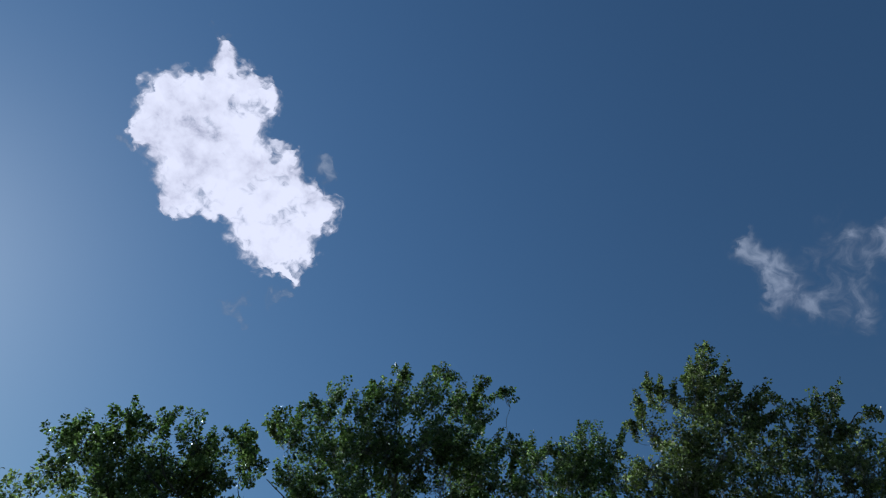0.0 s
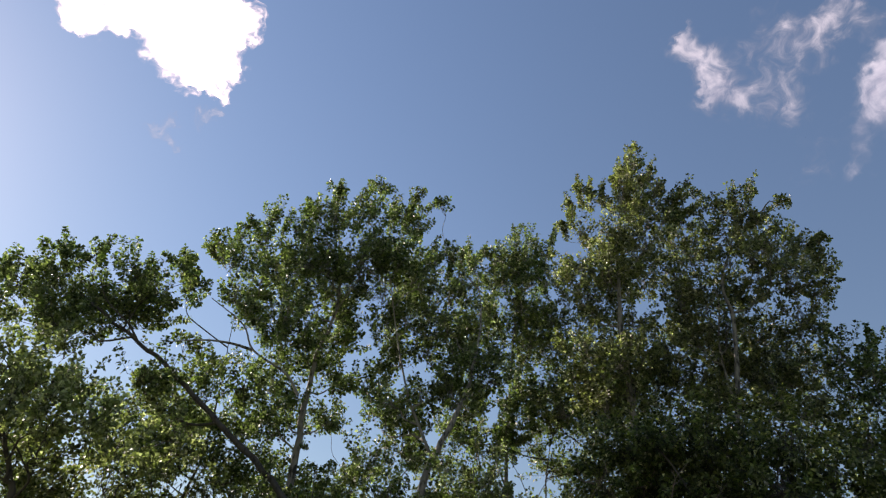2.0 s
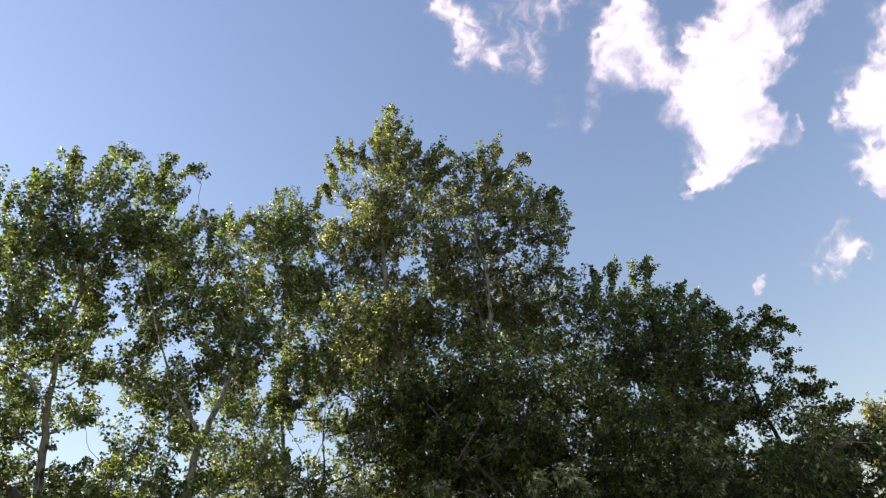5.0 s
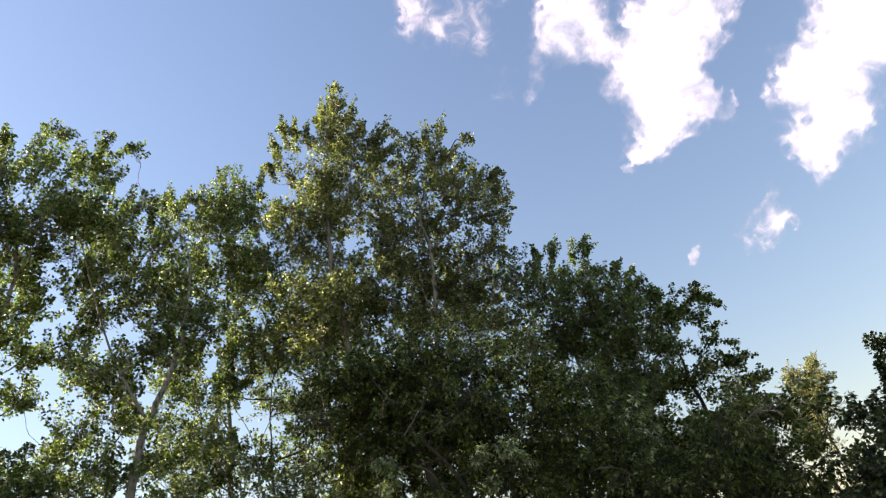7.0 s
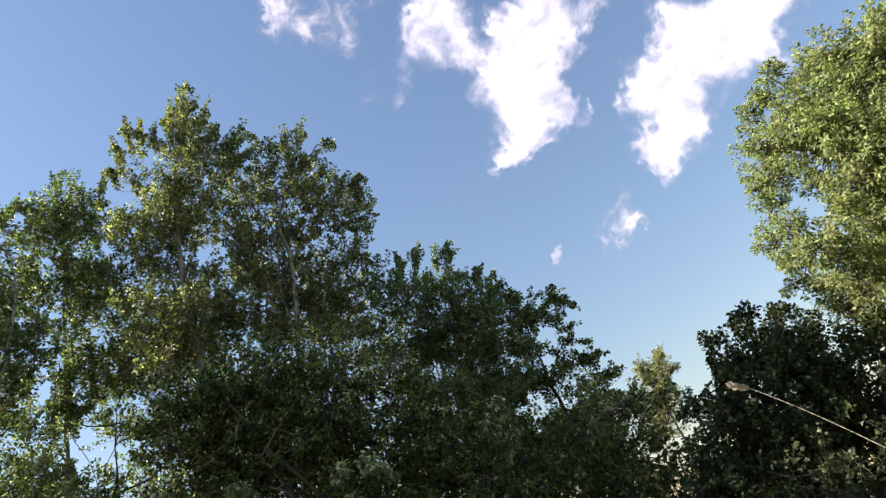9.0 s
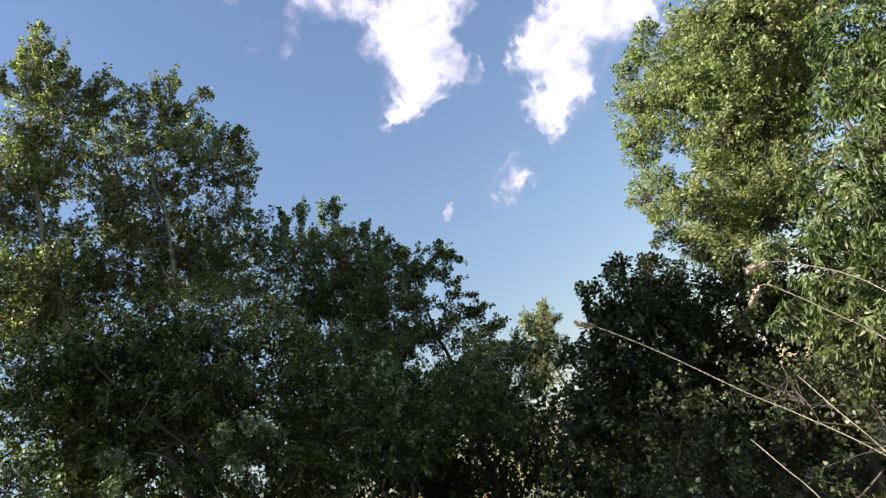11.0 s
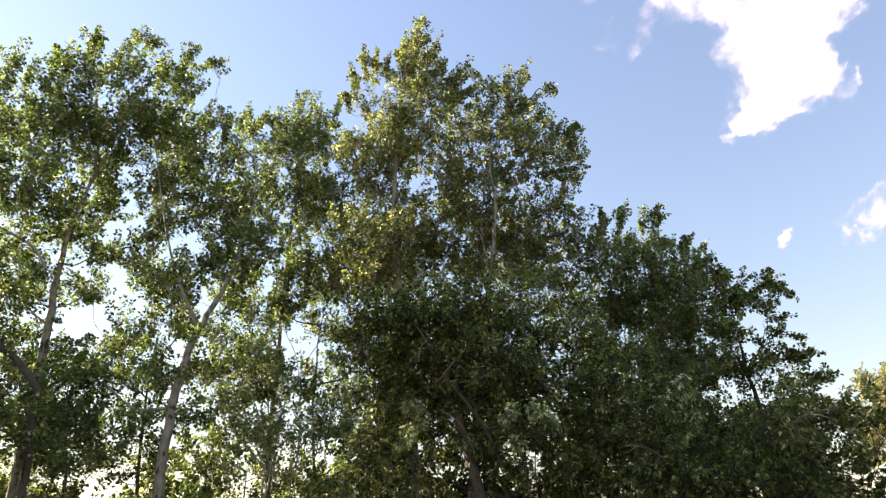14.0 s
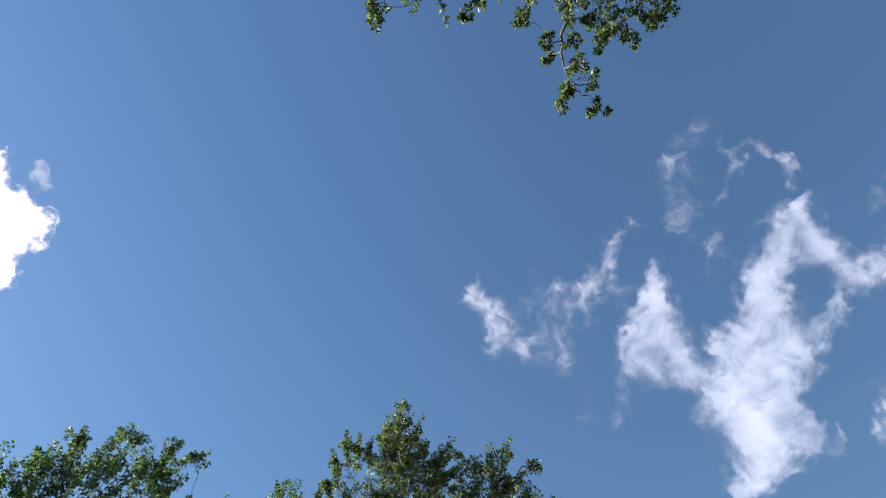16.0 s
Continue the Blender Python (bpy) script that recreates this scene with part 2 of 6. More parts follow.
def leaves(rng, at, axis, length, width, droop=0.35, face=None):
    """Folded leaf blades, two triangles each, that spring from the places at along the ways axis; face: the way their upper sides tend to look."""
    n = len(at)
    axis = unit(axis + np.array([0, 0, -droop]))
    aim = rng.normal(size=(n, 3)) if face is None else face + rng.normal(size=(n, 3)) * 0.85
    side = unit(np.cross(axis, aim))
    top = np.cross(side, axis)
    ln = (length * rng.uniform(0.6, 1.2, n))[:, None]
    wd = ln * width / length * 0.5
    v = np.empty((n, 4, 3))
    v[:, 0] = at
    v[:, 1] = at + axis * ln * 0.42 + side * wd + top * wd * 0.3
    v[:, 2] = at + axis * ln - top * ln * 0.08
    v[:, 3] = at + axis * ln * 0.42 - side * wd + top * wd * 0.3
    k = np.arange(n)[:, None] * 4
    f = np.concatenate([k + [[0, 1, 2]], k + [[0, 2, 3]]], axis=1).reshape(-1, 3)
    return v.reshape(-1, 3), f


WIND = np.array([0.22, 0.0, 0.0])


def dress(rng, foot, tips, outward, per, girth, leaf, wide, droop):
    """Leaves all along shoots from foot to tips: on stalks round the shoot, wide at its foot, close at its tip, turned to the light."""
    n = len(foot)
    run = tips - foot
    way = unit(run)[:, None]
    t = rng.uniform(0.0, 1.0, (n, per, 1)) ** 0.85
    round_ = rng.normal(size=(n, per, 3))
    round_ = unit(round_ - way * np.sum(round_ * way, axis=2, keepdims=True))
    stalk = girth * (1.0 - 0.72 * t) * rng.uniform(0.15, 1.0, (n, per, 1))
    at = foot[:, None] + run[:, None] * t + round_ * stalk
    grow = unit(round_ * 0.8 + way * 0.55 + rng.normal(size=(n, per, 3)) * 0.35)
    face = np.broadcast_to(unit(outward * 0.6 + np.array([-0.12, -0.1, 0.55]))[:, None], grow.shape)
    return leaves(rng, at.reshape(-1, 3), grow.reshape(-1, 3), leaf, wide, droop, face.reshape(-1, 3))


def tree(name, label, base, stem, boughs, girth, leaf_mat, bark, seed, leaf=0.059, wide=0.048, density=1.6, upright=0.85, droop=0.35, forks=(), leaders=(), close=False, plume=1.0, per=51, tip=0.1, taper=1.0, bare=0, shoots=0, category="tree", group=""):
    """A tree: a trunk through the points of stem, forks off it, a limb out to each bough (x, y, z, radius), leafy shoots all round the bough,
    and leaders, the long shoots at the crown's edge, each from a foot to a tip. close: the limbs leave the trunk at its nearest place."""
    rng = np.random.default_rng(seed)
    thing = tagged(new(name), label, category, group)
    thing.location = (*base, 0)
    line = bend(stem, 5)
    run = np.linspace(0, 1, len(line))
    line = line + rng.normal(size=line.shape) * 0.012 * (run[:, None] > 0)
    v, f = tube(line, girth * (0.95 * (1 - run) ** taper + 0.05) * (1 + 0.5 * np.exp(-run * 18)), 10)
    mesh_object("trunk", v, f, bark, thing, smooth=True)
    lines = [(line, girth)]
    for points in forks:
        side = bend(points, 5)
        v, f = tube(side, np.linspace(girth * 0.34, girth * 0.1, len(side)), 8)
        mesh_object("fork", v, f, bark, thing, smooth=True)
        lines.append((side, girth * 0.4))
    middle = np.mean(line[len(line) // 3:], axis=0)

    def nearest(c, z):
        """The nearest wood, trunk, fork or an older limb, below the place c, and its thickness."""
        best = None
        for wood, wide_at in lines:
            cost = np.linalg.norm(wood - c, axis=1) + (0 if close else 1.6) * np.maximum(0, wood[:, 2] - z + 0.35)
            cost[0] += 9
            k = int(np.argmin(cost))
            if best is None or cost[k] < best[0]:
                best = (cost[k], wood[k], wide_at * (1 - 0.75 * k / len(wood)))
        return best[1], max(best[2], 0.006)

    tops = np.array([row[3:] for row in leaders]) if leaders else np.zeros((0, 3))
    for x, y, z, r in sorted(boughs, key=lambda q: np.hypot(q[0] - middle[0], q[1] - middle[1]) + 0.4 * q[2]):
        c = np.array([x, y, z])
        if len(tops) and np.min(np.hypot(tops[:, 0] - x, tops[:, 2] - z)) < r + 0.25:
            # boughs right under a leader stay small and low, so that the leader stands clear
            r, c = r * 0.75, c - np.array([0, 0, 0.25 * r])
        root, host = nearest(c, z)
        gap = np.linalg.norm(c - root)
        mid = root * 0.5 + c * 0.5 + np.array([0, 0, -0.07 * gap]) + rng.normal(size=3) * 0.07 * min(1, gap)
        far = root * 0.22 + c * 0.78 + rng.normal(size=3) * 0.06 * min(1, gap)
        end = c + np.array([0, 0, r * (0.6 if upright > 0 else -0.2)])
        arm = bend([root, mid, far, c, end], 3)
        thick = min(host * 0.75, 0.008 + 0.013 * gap)
        lines.append((arm[:-3], thick))
        v, f = tube(arm, np.linspace(thick, 0.004, len(arm)), 6)
        limb = mesh_object("limb", v, f, bark, thing, smooth=True)
        # leafy shoots: fewer and fuller than the leaves alone would tell, so that gaps stay between them
        n = max(5, int(15 * (r / 0.5) ** 1.85 * density))
        way = unit(rng.normal(size=(n, 3)))
        slim = r < 0.33
        foot = c + way * (rng.uniform(0, 1, (n, 1)) ** 0.5) * r * (0.5 if slim else 0.68) * np.array([1.0, 1.0, 0.8])
        out = unit(way * 0.75 + np.array([0, 0, upright]) + WIND * (upright > 0.4) + rng.normal(size=(n, 3)) * 0.25)
        tips = foot + out * (r * rng.uniform(0.4, 0.7 if slim else 1.05, (n, 1)) + tip)
        pieces = []
        for i in range(n):
            j = arm[rng.integers(len(arm) // 2, len(arm))]
            pieces.append(tube(np.array([j, j * 0.45 + foot[i] * 0.55 + rng.normal(size=3) * 0.02, foot[i], tips[i]]), np.array([0.006, 0.005, 0.004, 0.0015]), 3))
        v, f = join(pieces)
        tagged(mesh_object("twig_spray", v, f, bark, limb, smooth=True), kind="stuff")
        v, f = dress(rng, foot, tips, way, per, 0.1 * plume, leaf, wide, droop)
        mesh_object("foliage", v, f, leaf_mat, limb)
    if bare:
        # dead, leafless twigs low in the shade of the crown: each a bent stick with two or three side sticks
        low = sorted(boughs, key=lambda q: q[2])[:max(3, int(len(boughs) * 0.6))]
        pieces = []
        for k in rng.integers(0, len(low), bare):
            x, y, z, r = low[k]
            foot = np.array([x, y, z]) + rng.normal(size=3) * r * 0.4 + np.array([0, -0.7 * r, -0.3 * r])
            out = unit(rng.normal(size=3) * np.array([0.8, 0.4, 0.5]) + np.array([0, -0.15, 0.1]))
            long = rng.uniform(0.25, 0.7)
            stick = bend([foot, foot + out * long * 0.5 + rng.normal(size=3) * 0.04, foot + out * long + rng.normal(size=3) * 0.06], 3)
            pieces.append(tube(stick, np.linspace(rng.uniform(0.006, 0.01), 0.003, len(stick)), 4))
            for q in range(rng.integers(2, 5)):
                a = stick[rng.integers(1, len(stick) - 1)]
                b = a + unit(out + rng.normal(size=3) * 0.7) * long * rng.uniform(0.25, 0.5)
                pieces.append(tube(np.array([a, a * 0.5 + b * 0.5 + rng.normal(size=3) * 0.02, b]), np.array([0.005, 0.004, 0.002]), 4))
        tagged(mesh_object("dead_twig_spray", *join(pieces), DEAD_BARK, thing, "bare grey-brown dead twigs", smooth=True), kind="stuff")
    if shoots:
        # short leafy shoots straight off the trunk
        at = line[rng.integers(int(len(line) * 0.22), int(len(line) * 0.8), shoots)]
        way = unit(rng.normal(size=(shoots, 3)) * np.array([1.0, 1.0, 0.4]) + np.array([0, -0.35, 0.25]))
        ends = at + way * rng.uniform(0.25, 0.6, (shoots, 1))
        v, f = join([tube(np.array([a, a * 0.5 + b * 0.5 + rng.normal(size=3) * 0.03, b]), np.array([0.006, 0.004, 0.002]), 3) for a, b in zip(at, ends)])
        spray = tagged(mesh_object("twig_spray", v, f, bark, thing, smooth=True), kind="stuff")
        mesh_object("foliage", *dress(rng, at * 0.5 + ends * 0.5, ends, way, 40, 0.1, leaf, wide, droop), leaf_mat, spray)
    for row in leaders:
        foot, top = np.array(row[:3]) * 1.35 - np.array(row[3:]) * 0.35, np.array(row[3:])
        root, host = nearest(foot, foot[2])
        long = np.linalg.norm(top - foot)
        sway = foot * 0.45 + top * 0.55 + np.array([-0.06, 0, 0.02]) * long
        arm = bend([root, root * 0.5 + foot * 0.5 + rng.normal(size=3) * 0.03, foot, sway, top], 3)
        limb = mesh_object("limb", *tube(arm, np.linspace(min(host * 0.7, 0.014), 0.003, len(arm)), 6), bark, thing, smooth=True)
        # the leader and short side shoots off it
        n = 3 + int(5 * long)
        at = rng.uniform(0.0, 0.6, (n, 1))
        feet = np.vstack([[foot, sway], foot + (top - foot) * at])
        ends = np.vstack([[sway, top], foot + (top - foot) * (at + 0.34) + rng.normal(size=(n, 3)) * 0.06 * long])
        v, f = join([tube(np.array([a, b]), np.array([0.005, 0.002]), 3) for a, b in zip(feet, ends)])
        tagged(mesh_object("twig_spray", v, f, bark, limb, smooth=True), kind="stuff")
        v, f = dress(rng, feet, ends, unit(ends - feet), max(16, int(34 * min(long, 1.2))), 0.06 * plume, leaf, wide, droop)
        mesh_object("foliage", v, f, leaf_mat, limb)
    return thing


# ---- ground ----
def ground():
    n = 90
    rad = np.concatenate([[0], np.geomspace(1.0, 4000, 46)])
    ang = np.linspace(0, 2 * np.pi, n, endpoint=False)
    v = [(0, 0, -0.02)]
    rng = np.random.default_rng(3)
    for r in rad[1:]:
        for a in ang:
            x, y = r * math.sin(a), r * math.cos(a)
            z = 0.06 * noise.noise((x * 0.4, y * 0.4, 0)) * min(1, r / 3) - 0.03
            v.append((x, y, z))
    f = []
    for i in range(len(rad) - 2):
        for k in range(n):
            f.append((1 + i * n + k, 1 + i * n + (k + 1) % n, 1 + (i + 1) * n + (k + 1) % n, 1 + (i + 1) * n + k))
    f += [(0, 1 + k, 1 + (k + 1) % n, 0) for k in range(n)]
    f = [q for q in f if len(set(q)) == 4]
    cap = [(0, 1 + k, 1 + (k + 1) % n) for k in range(n)]
    me = bpy.data.meshes.new("ground")
    me.from_pydata(v, [], f + cap)
    me.materials.append(SOIL)
    return tagged(new("ground", me), "dark earth and trodden meadow under the trees", "ground", kind="structure")


ground()


def meadow():
    """Meadow grass all round the camera and in under the trees: bent blades in tufts."""
    rng = np.random.default_rng(11)
    n = 30000
    tuft = rng.integers(0, 2600, n)
    r = np.concatenate([rng.uniform(0.7, 6, 1400), rng.uniform(6, 15, 1200)])[tuft]
    a = rng.uniform(0, 2 * np.pi, 2600)[tuft]
    grown = rng.uniform(0.55, 1.0, 2600)[tuft]
    at = np.stack([r * np.sin(a), r * np.cos(a), np.full(n, -0.06)], 1)
    at[:, :2] += rng.normal(size=(n, 2)) * 0.14
    h = rng.uniform(0.22, 0.55, n) * grown
    lean = rng.normal(size=(n, 2)) * 0.35
    side = unit(np.concatenate([rng.normal(size=(n, 2)), np.zeros((n, 1))], 1)) * 0.004
    v = np.empty((n, 5, 3))
    for i, (s, w) in enumerate(((0, 1), (0.55, 0.8))):
        c = at + np.stack([lean[:, 0] * s * s * h, lean[:, 1] * s * s * h, h * s], 1)
        v[:, 2 * i], v[:, 2 * i + 1] = c + side * w, c - side * w
    v[:, 4] = at + np.stack([lean[:, 0] * h, lean[:, 1] * h, h * 0.97], 1)
    k = np.arange(n)[:, None] * 5
    f = np.concatenate([k + [t] for t in ([0, 1, 3], [0, 3, 2], [2, 3, 4])], 1).reshape(-1, 3)
    return tagged(mesh_object("meadow_grass", v.reshape(-1, 3), f, GRASS), "green and straw-coloured meadow grass in tufts", "grass", kind="stuff")


meadow()


# ---- the trees' plan: trunk lines, and boughs as x, y, z from the foot and radius ----
LEFT_LEANING_ASPEN_STEM = [(0.00, 0.00, -0.10), (0.02, -0.02, 1.90), (-0.06, -0.06, 3.20), (-0.29, -0.10, 3.62), (-0.99, -0.25, 4.19), (-1.72, -0.40, 4.74), (-2.42, -0.55, 5.26), (-3.20, -0.65, 5.71), (-3.86, -0.83, 6.13)]
LEFT_LEANING_ASPEN_BOUGHS = [
    (-4.76, -1.55, 6.00, 0.30), (-4.76, -1.07, 6.13, 0.47), (-4.45, -0.99, 6.87, 0.34), (-4.67, -0.47, 6.62, 0.54), (-4.05, -0.69, 6.99, 0.32), (-4.21, -0.10, 6.55, 0.54),
    (-2.85, -1.11, 6.23, 0.42), (-3.11, -0.30, 6.14, 0.50), (-3.36, 0.61, 7.75, 0.43), (-2.75, 0.21, 6.99, 0.37), (-4.59, -0.50, 5.73, 0.47), (-3.96, -1.91, 5.07, 0.37),
    (-3.15, -0.32, 5.82, 0.40), (-3.54, -0.88, 5.46, 0.34), (-2.54, 0.23, 5.87, 0.25), (-2.17, 0.56, 5.57, 0.40), (-2.37, -0.79, 4.76, 0.36), (-1.36, 0.26, 5.18, 0.37),
    (-2.21, -0.10, 4.68, 0.37), (-3.77, -0.31, 6.29, 0.40), (-3.12, 0.34, 7.32, 0.34), (-4.30, -0.20, 6.14, 0.38), (-4.34, -0.67, 6.84, 0.34), (-4.66, -0.78, 6.41, 0.37),
]
LEFT_LEANING_ASPEN_BOUGHS += [
    (-2.20, 0.15, 5.16, 0.34), (-3.79, -1.36, 5.41, 0.34), (-1.76, 0.13, 4.91, 0.34), (-3.42, 0.02, 6.73, 0.34), (-4.11, -1.00, 5.79, 0.34), (-4.11, -0.82, 5.51, 0.34),
    (-2.85, -0.68, 6.13, 0.34), (-2.33, -0.55, 4.67, 0.34), (-3.67, 0.26, 7.05, 0.34), (-2.88, -0.19, 6.45, 0.34), (-3.22, -0.35, 6.02, 0.35), (-3.83, -0.40, 5.69, 0.34),
    (-3.93, -0.47, 6.01, 0.34),
]
LEFT_LEANING_ASPEN_BOUGHS += [
    (0.14, -0.35, 3.00, 0.25), (0.10, -0.45, 2.55, 0.27), (-0.30, -0.45, 2.95, 0.28),
]
LEFT_LEANING_ASPEN_FORKS = [[(-2.54, -0.92, 5.30), (-2.70, -1.04, 5.50), (-2.99, -1.27, 5.72), (-3.15, -1.41, 6.01)]]
LEFT_LEANING_ASPEN_BASE = (-3.45, 9.05)
LEFT_EDGE_TREE_STEM = [(0.00, 0.00, -0.10), (-0.34, -0.29, 2.55), (-0.50, -0.42, 3.09), (-0.75, -0.65, 3.64), (-1.05, -0.93, 4.20)]
LEFT_EDGE_TREE_BOUGHS = [
    (-1.75, -0.55, 4.77, 0.36), (-1.55, -0.74, 4.27, 0.43), (-0.49, -1.26, 3.91, 0.39), (-1.05, -0.18, 4.61, 0.40), (0.02, -0.85, 3.94, 0.39), (-0.80, -0.39, 3.82, 0.50),
    (-0.43, -1.29, 3.37, 0.45), (0.45, -0.83, 3.51, 0.44), (-0.14, 0.72, 4.31, 0.44), (0.57, -0.27, 3.50, 0.39), (-0.03, -0.71, 3.21, 0.46), (-1.29, 0.06, 3.34, 0.53),
    (0.49, 1.13, 4.14, 0.44), (-0.32, -0.53, 4.54, 0.29), (-2.08, -0.78, 4.37, 0.54), (-1.35, -1.14, 3.51, 0.57), (-0.28, -1.12, 3.61, 0.34), (-0.75, -0.64, 3.25, 0.36),
    (-1.11, -1.03, 4.06, 0.34), (-0.01, -1.00, 3.74, 0.34), (-0.47, -0.67, 4.01, 0.34), (-0.55, -1.04, 3.63, 0.34), (-1.07, -0.42, 4.06, 0.35), (-0.24, -0.73, 3.55, 0.36),
]
LEFT_EDGE_TREE_BOUGHS += [
    (-1.26, -0.71, 4.21, 0.34), (0.09, -0.83, 3.53, 0.34), (-0.82, -0.20, 4.18, 0.34), (-1.03, -0.19, 3.71, 0.40), (-1.07, -0.10, 4.02, 0.34), (0.36, -0.39, 3.39, 0.34),
    (-0.57, -0.28, 3.14, 0.37),
]
LEFT_EDGE_TREE_BASE = (-5.69, 7.63)
ASPEN_TWO_STEM = [(-0.20, -0.04, -0.10), (-0.25, -0.08, 2.60), (-0.30, -0.10, 4.65), (-0.35, -0.12, 5.67), (-0.32, -0.10, 6.51), (-0.22, -0.01, 7.50), (-0.44, 0.07, 8.72), (-0.76, 0.02, 10.00)]
ASPEN_TWO_BOUGHS = [
    (-2.53, -0.73, 8.19, 0.32), (-1.79, -1.20, 7.47, 0.42), (-2.36, -0.28, 8.96, 0.26), (-1.92, -0.33, 9.37, 0.31), (-2.26, 0.35, 9.17, 0.55), (-1.81, 0.42, 8.37, 0.59),
    (-1.71, -0.93, 6.94, 0.47), (-1.09, -0.45, 8.85, 0.43), (-1.03, -0.51, 9.38, 0.21), (-0.69, -0.37, 9.96, 0.28), (-0.34, -0.78, 8.88, 0.46), (-0.78, -0.45, 8.05, 0.54),
    (-0.52, 0.35, 7.97, 0.56), (-0.65, -1.06, 6.57, 0.44), (-1.70, -0.03, 6.93, 0.44), (-0.53, -0.25, 6.41, 0.41), (-0.88, -0.47, 6.05, 0.40), (-0.26, 0.92, 7.21, 0.45),
    (-0.06, 0.27, 5.97, 0.36), (-0.62, -0.34, 5.33, 0.44), (-0.09, 0.26, 5.26, 0.30), (-1.07, 0.34, 5.12, 0.42), (0.27, -0.56, 7.76, 0.41), (-0.49, 0.09, 6.28, 0.35),
]
ASPEN_TWO_BOUGHS += [
    (-0.47, -0.56, 6.48, 0.34), (-0.40, 0.51, 7.49, 0.36), (-0.37, -0.51, 7.95, 0.34), (-1.23, -1.14, 7.05, 0.34), (-0.95, -0.09, 5.14, 0.34), (-0.94, 0.06, 8.42, 0.34),
    (-1.25, -0.47, 6.76, 0.35), (-1.34, 0.02, 8.60, 0.34), (-0.05, -0.16, 7.84, 0.34), (-1.24, -0.68, 7.69, 0.34), (-0.99, 0.08, 7.41, 0.35), (-0.46, -0.48, 8.37, 0.37),
    (-1.00, -0.19, 5.73, 0.34), (-1.26, 0.14, 8.21, 0.43), (-0.47, 0.23, 6.70, 0.34), (-0.70, -0.70, 8.84, 0.34), (-1.22, -0.14, 7.44, 0.35), (-0.69, -0.64, 6.40, 0.34),
    (-0.55, -0.01, 8.14, 0.43), (-1.40, -0.82, 6.63, 0.34),
]
ASPEN_TWO_FORKS = [[(-0.18, -0.93, 5.24), (-0.42, -1.04, 5.54), (-0.93, -1.29, 5.79), (-1.16, -1.41, 6.17), (-1.66, -1.70, 6.46)], [(-0.89, -1.38, 5.74), (-1.20, -1.54, 5.76), (-1.54, -1.74, 5.69), (-1.94, -2.01, 5.49)]]
ASPEN_TWO_BASE = (-3.86, 10.52)
ASPEN_THREE_STEM = [(0.00, 0.00, -0.10), (-0.04, 0.02, 2.20), (0.00, 0.00, 3.60), (0.16, 0.02, 4.45), (0.42, 0.08, 5.15), (0.60, 0.28, 5.90), (0.64, 0.79, 7.35), (0.45, 1.02, 8.49)]
ASPEN_THREE_BOUGHS = [
    (-1.78, 0.99, 10.54, 0.30), (-1.37, -0.46, 8.53, 0.41), (-1.38, 1.12, 9.98, 0.48), (-0.92, 1.11, 10.50, 0.29), (-0.26, 0.35, 9.62, 0.20), (-0.89, 1.35, 9.86, 0.43),
    (-1.02, 0.40, 8.32, 0.48), (-0.54, 0.99, 8.74, 0.43), (-0.01, 0.40, 8.50, 0.30), (-1.36, -0.40, 7.73, 0.45), (-1.16, 0.60, 7.59, 0.51), (-0.82, 1.73, 8.18, 0.52),
    (0.09, 0.32, 7.41, 0.40), (-0.34, 1.41, 7.12, 0.45), (-1.10, 1.60, 7.10, 0.50), (-1.47, 1.51, 6.26, 0.43), (-0.66, 0.46, 5.47, 0.43), (-0.20, 0.74, 5.79, 0.34),
    (0.28, 1.04, 6.47, 0.46), (0.45, 1.60, 7.59, 0.42), (0.95, 0.27, 5.87, 0.42), (0.47, 1.54, 5.84, 0.41), (-0.61, 1.44, 5.09, 0.41), (-1.14, 1.44, 4.79, 0.46),
]
ASPEN_THREE_BOUGHS += [
    (-0.34, -0.11, 3.87, 0.39), (-1.37, 1.55, 4.36, 0.41), (-1.25, 0.16, 3.71, 0.32), (-0.02, 0.76, 4.05, 0.33), (-1.05, 0.82, 7.13, 0.38), (0.56, 0.53, 6.08, 0.34),
    (-0.97, 0.29, 7.88, 0.38), (0.09, 0.66, 6.89, 0.34), (-0.46, 1.51, 7.67, 0.36), (-0.42, 0.05, 7.45, 0.34), (-0.46, 1.18, 5.32, 0.34), (-0.90, 0.97, 8.23, 0.39),
    (-0.85, 1.02, 5.21, 0.34), (-1.25, 1.63, 6.65, 0.34), (0.16, 0.91, 5.99, 0.34), (-0.89, 0.80, 8.60, 0.34), (-0.38, 1.32, 6.81, 0.37), (-1.29, -0.09, 7.91, 0.34),
    (-0.60, 0.60, 7.11, 0.36), (0.28, 0.53, 5.74, 0.34), (-0.84, 1.33, 6.61, 0.34), (-0.95, 1.01, 9.44, 0.34), (-1.12, 0.11, 8.17, 0.36), (-1.02, 1.60, 7.61, 0.40),
]
ASPEN_THREE_BOUGHS += [
    (-0.62, 1.38, 8.39, 0.34), (0.28, 1.03, 5.72, 0.34), (0.48, 1.25, 6.92, 0.34), (-0.31, 1.63, 7.78, 0.34), (0.10, 1.23, 6.92, 0.36), (-0.62, 0.40, 7.81, 0.34),
]
ASPEN_THREE_FORKS = [[(0.08, 0.45, 4.65), (-0.22, 0.39, 5.24), (-0.42, 0.34, 5.69), (-0.71, 0.26, 6.65), (-1.01, 0.18, 7.91)]]
ASPEN_THREE_BASE = (-2.08, 9.86)
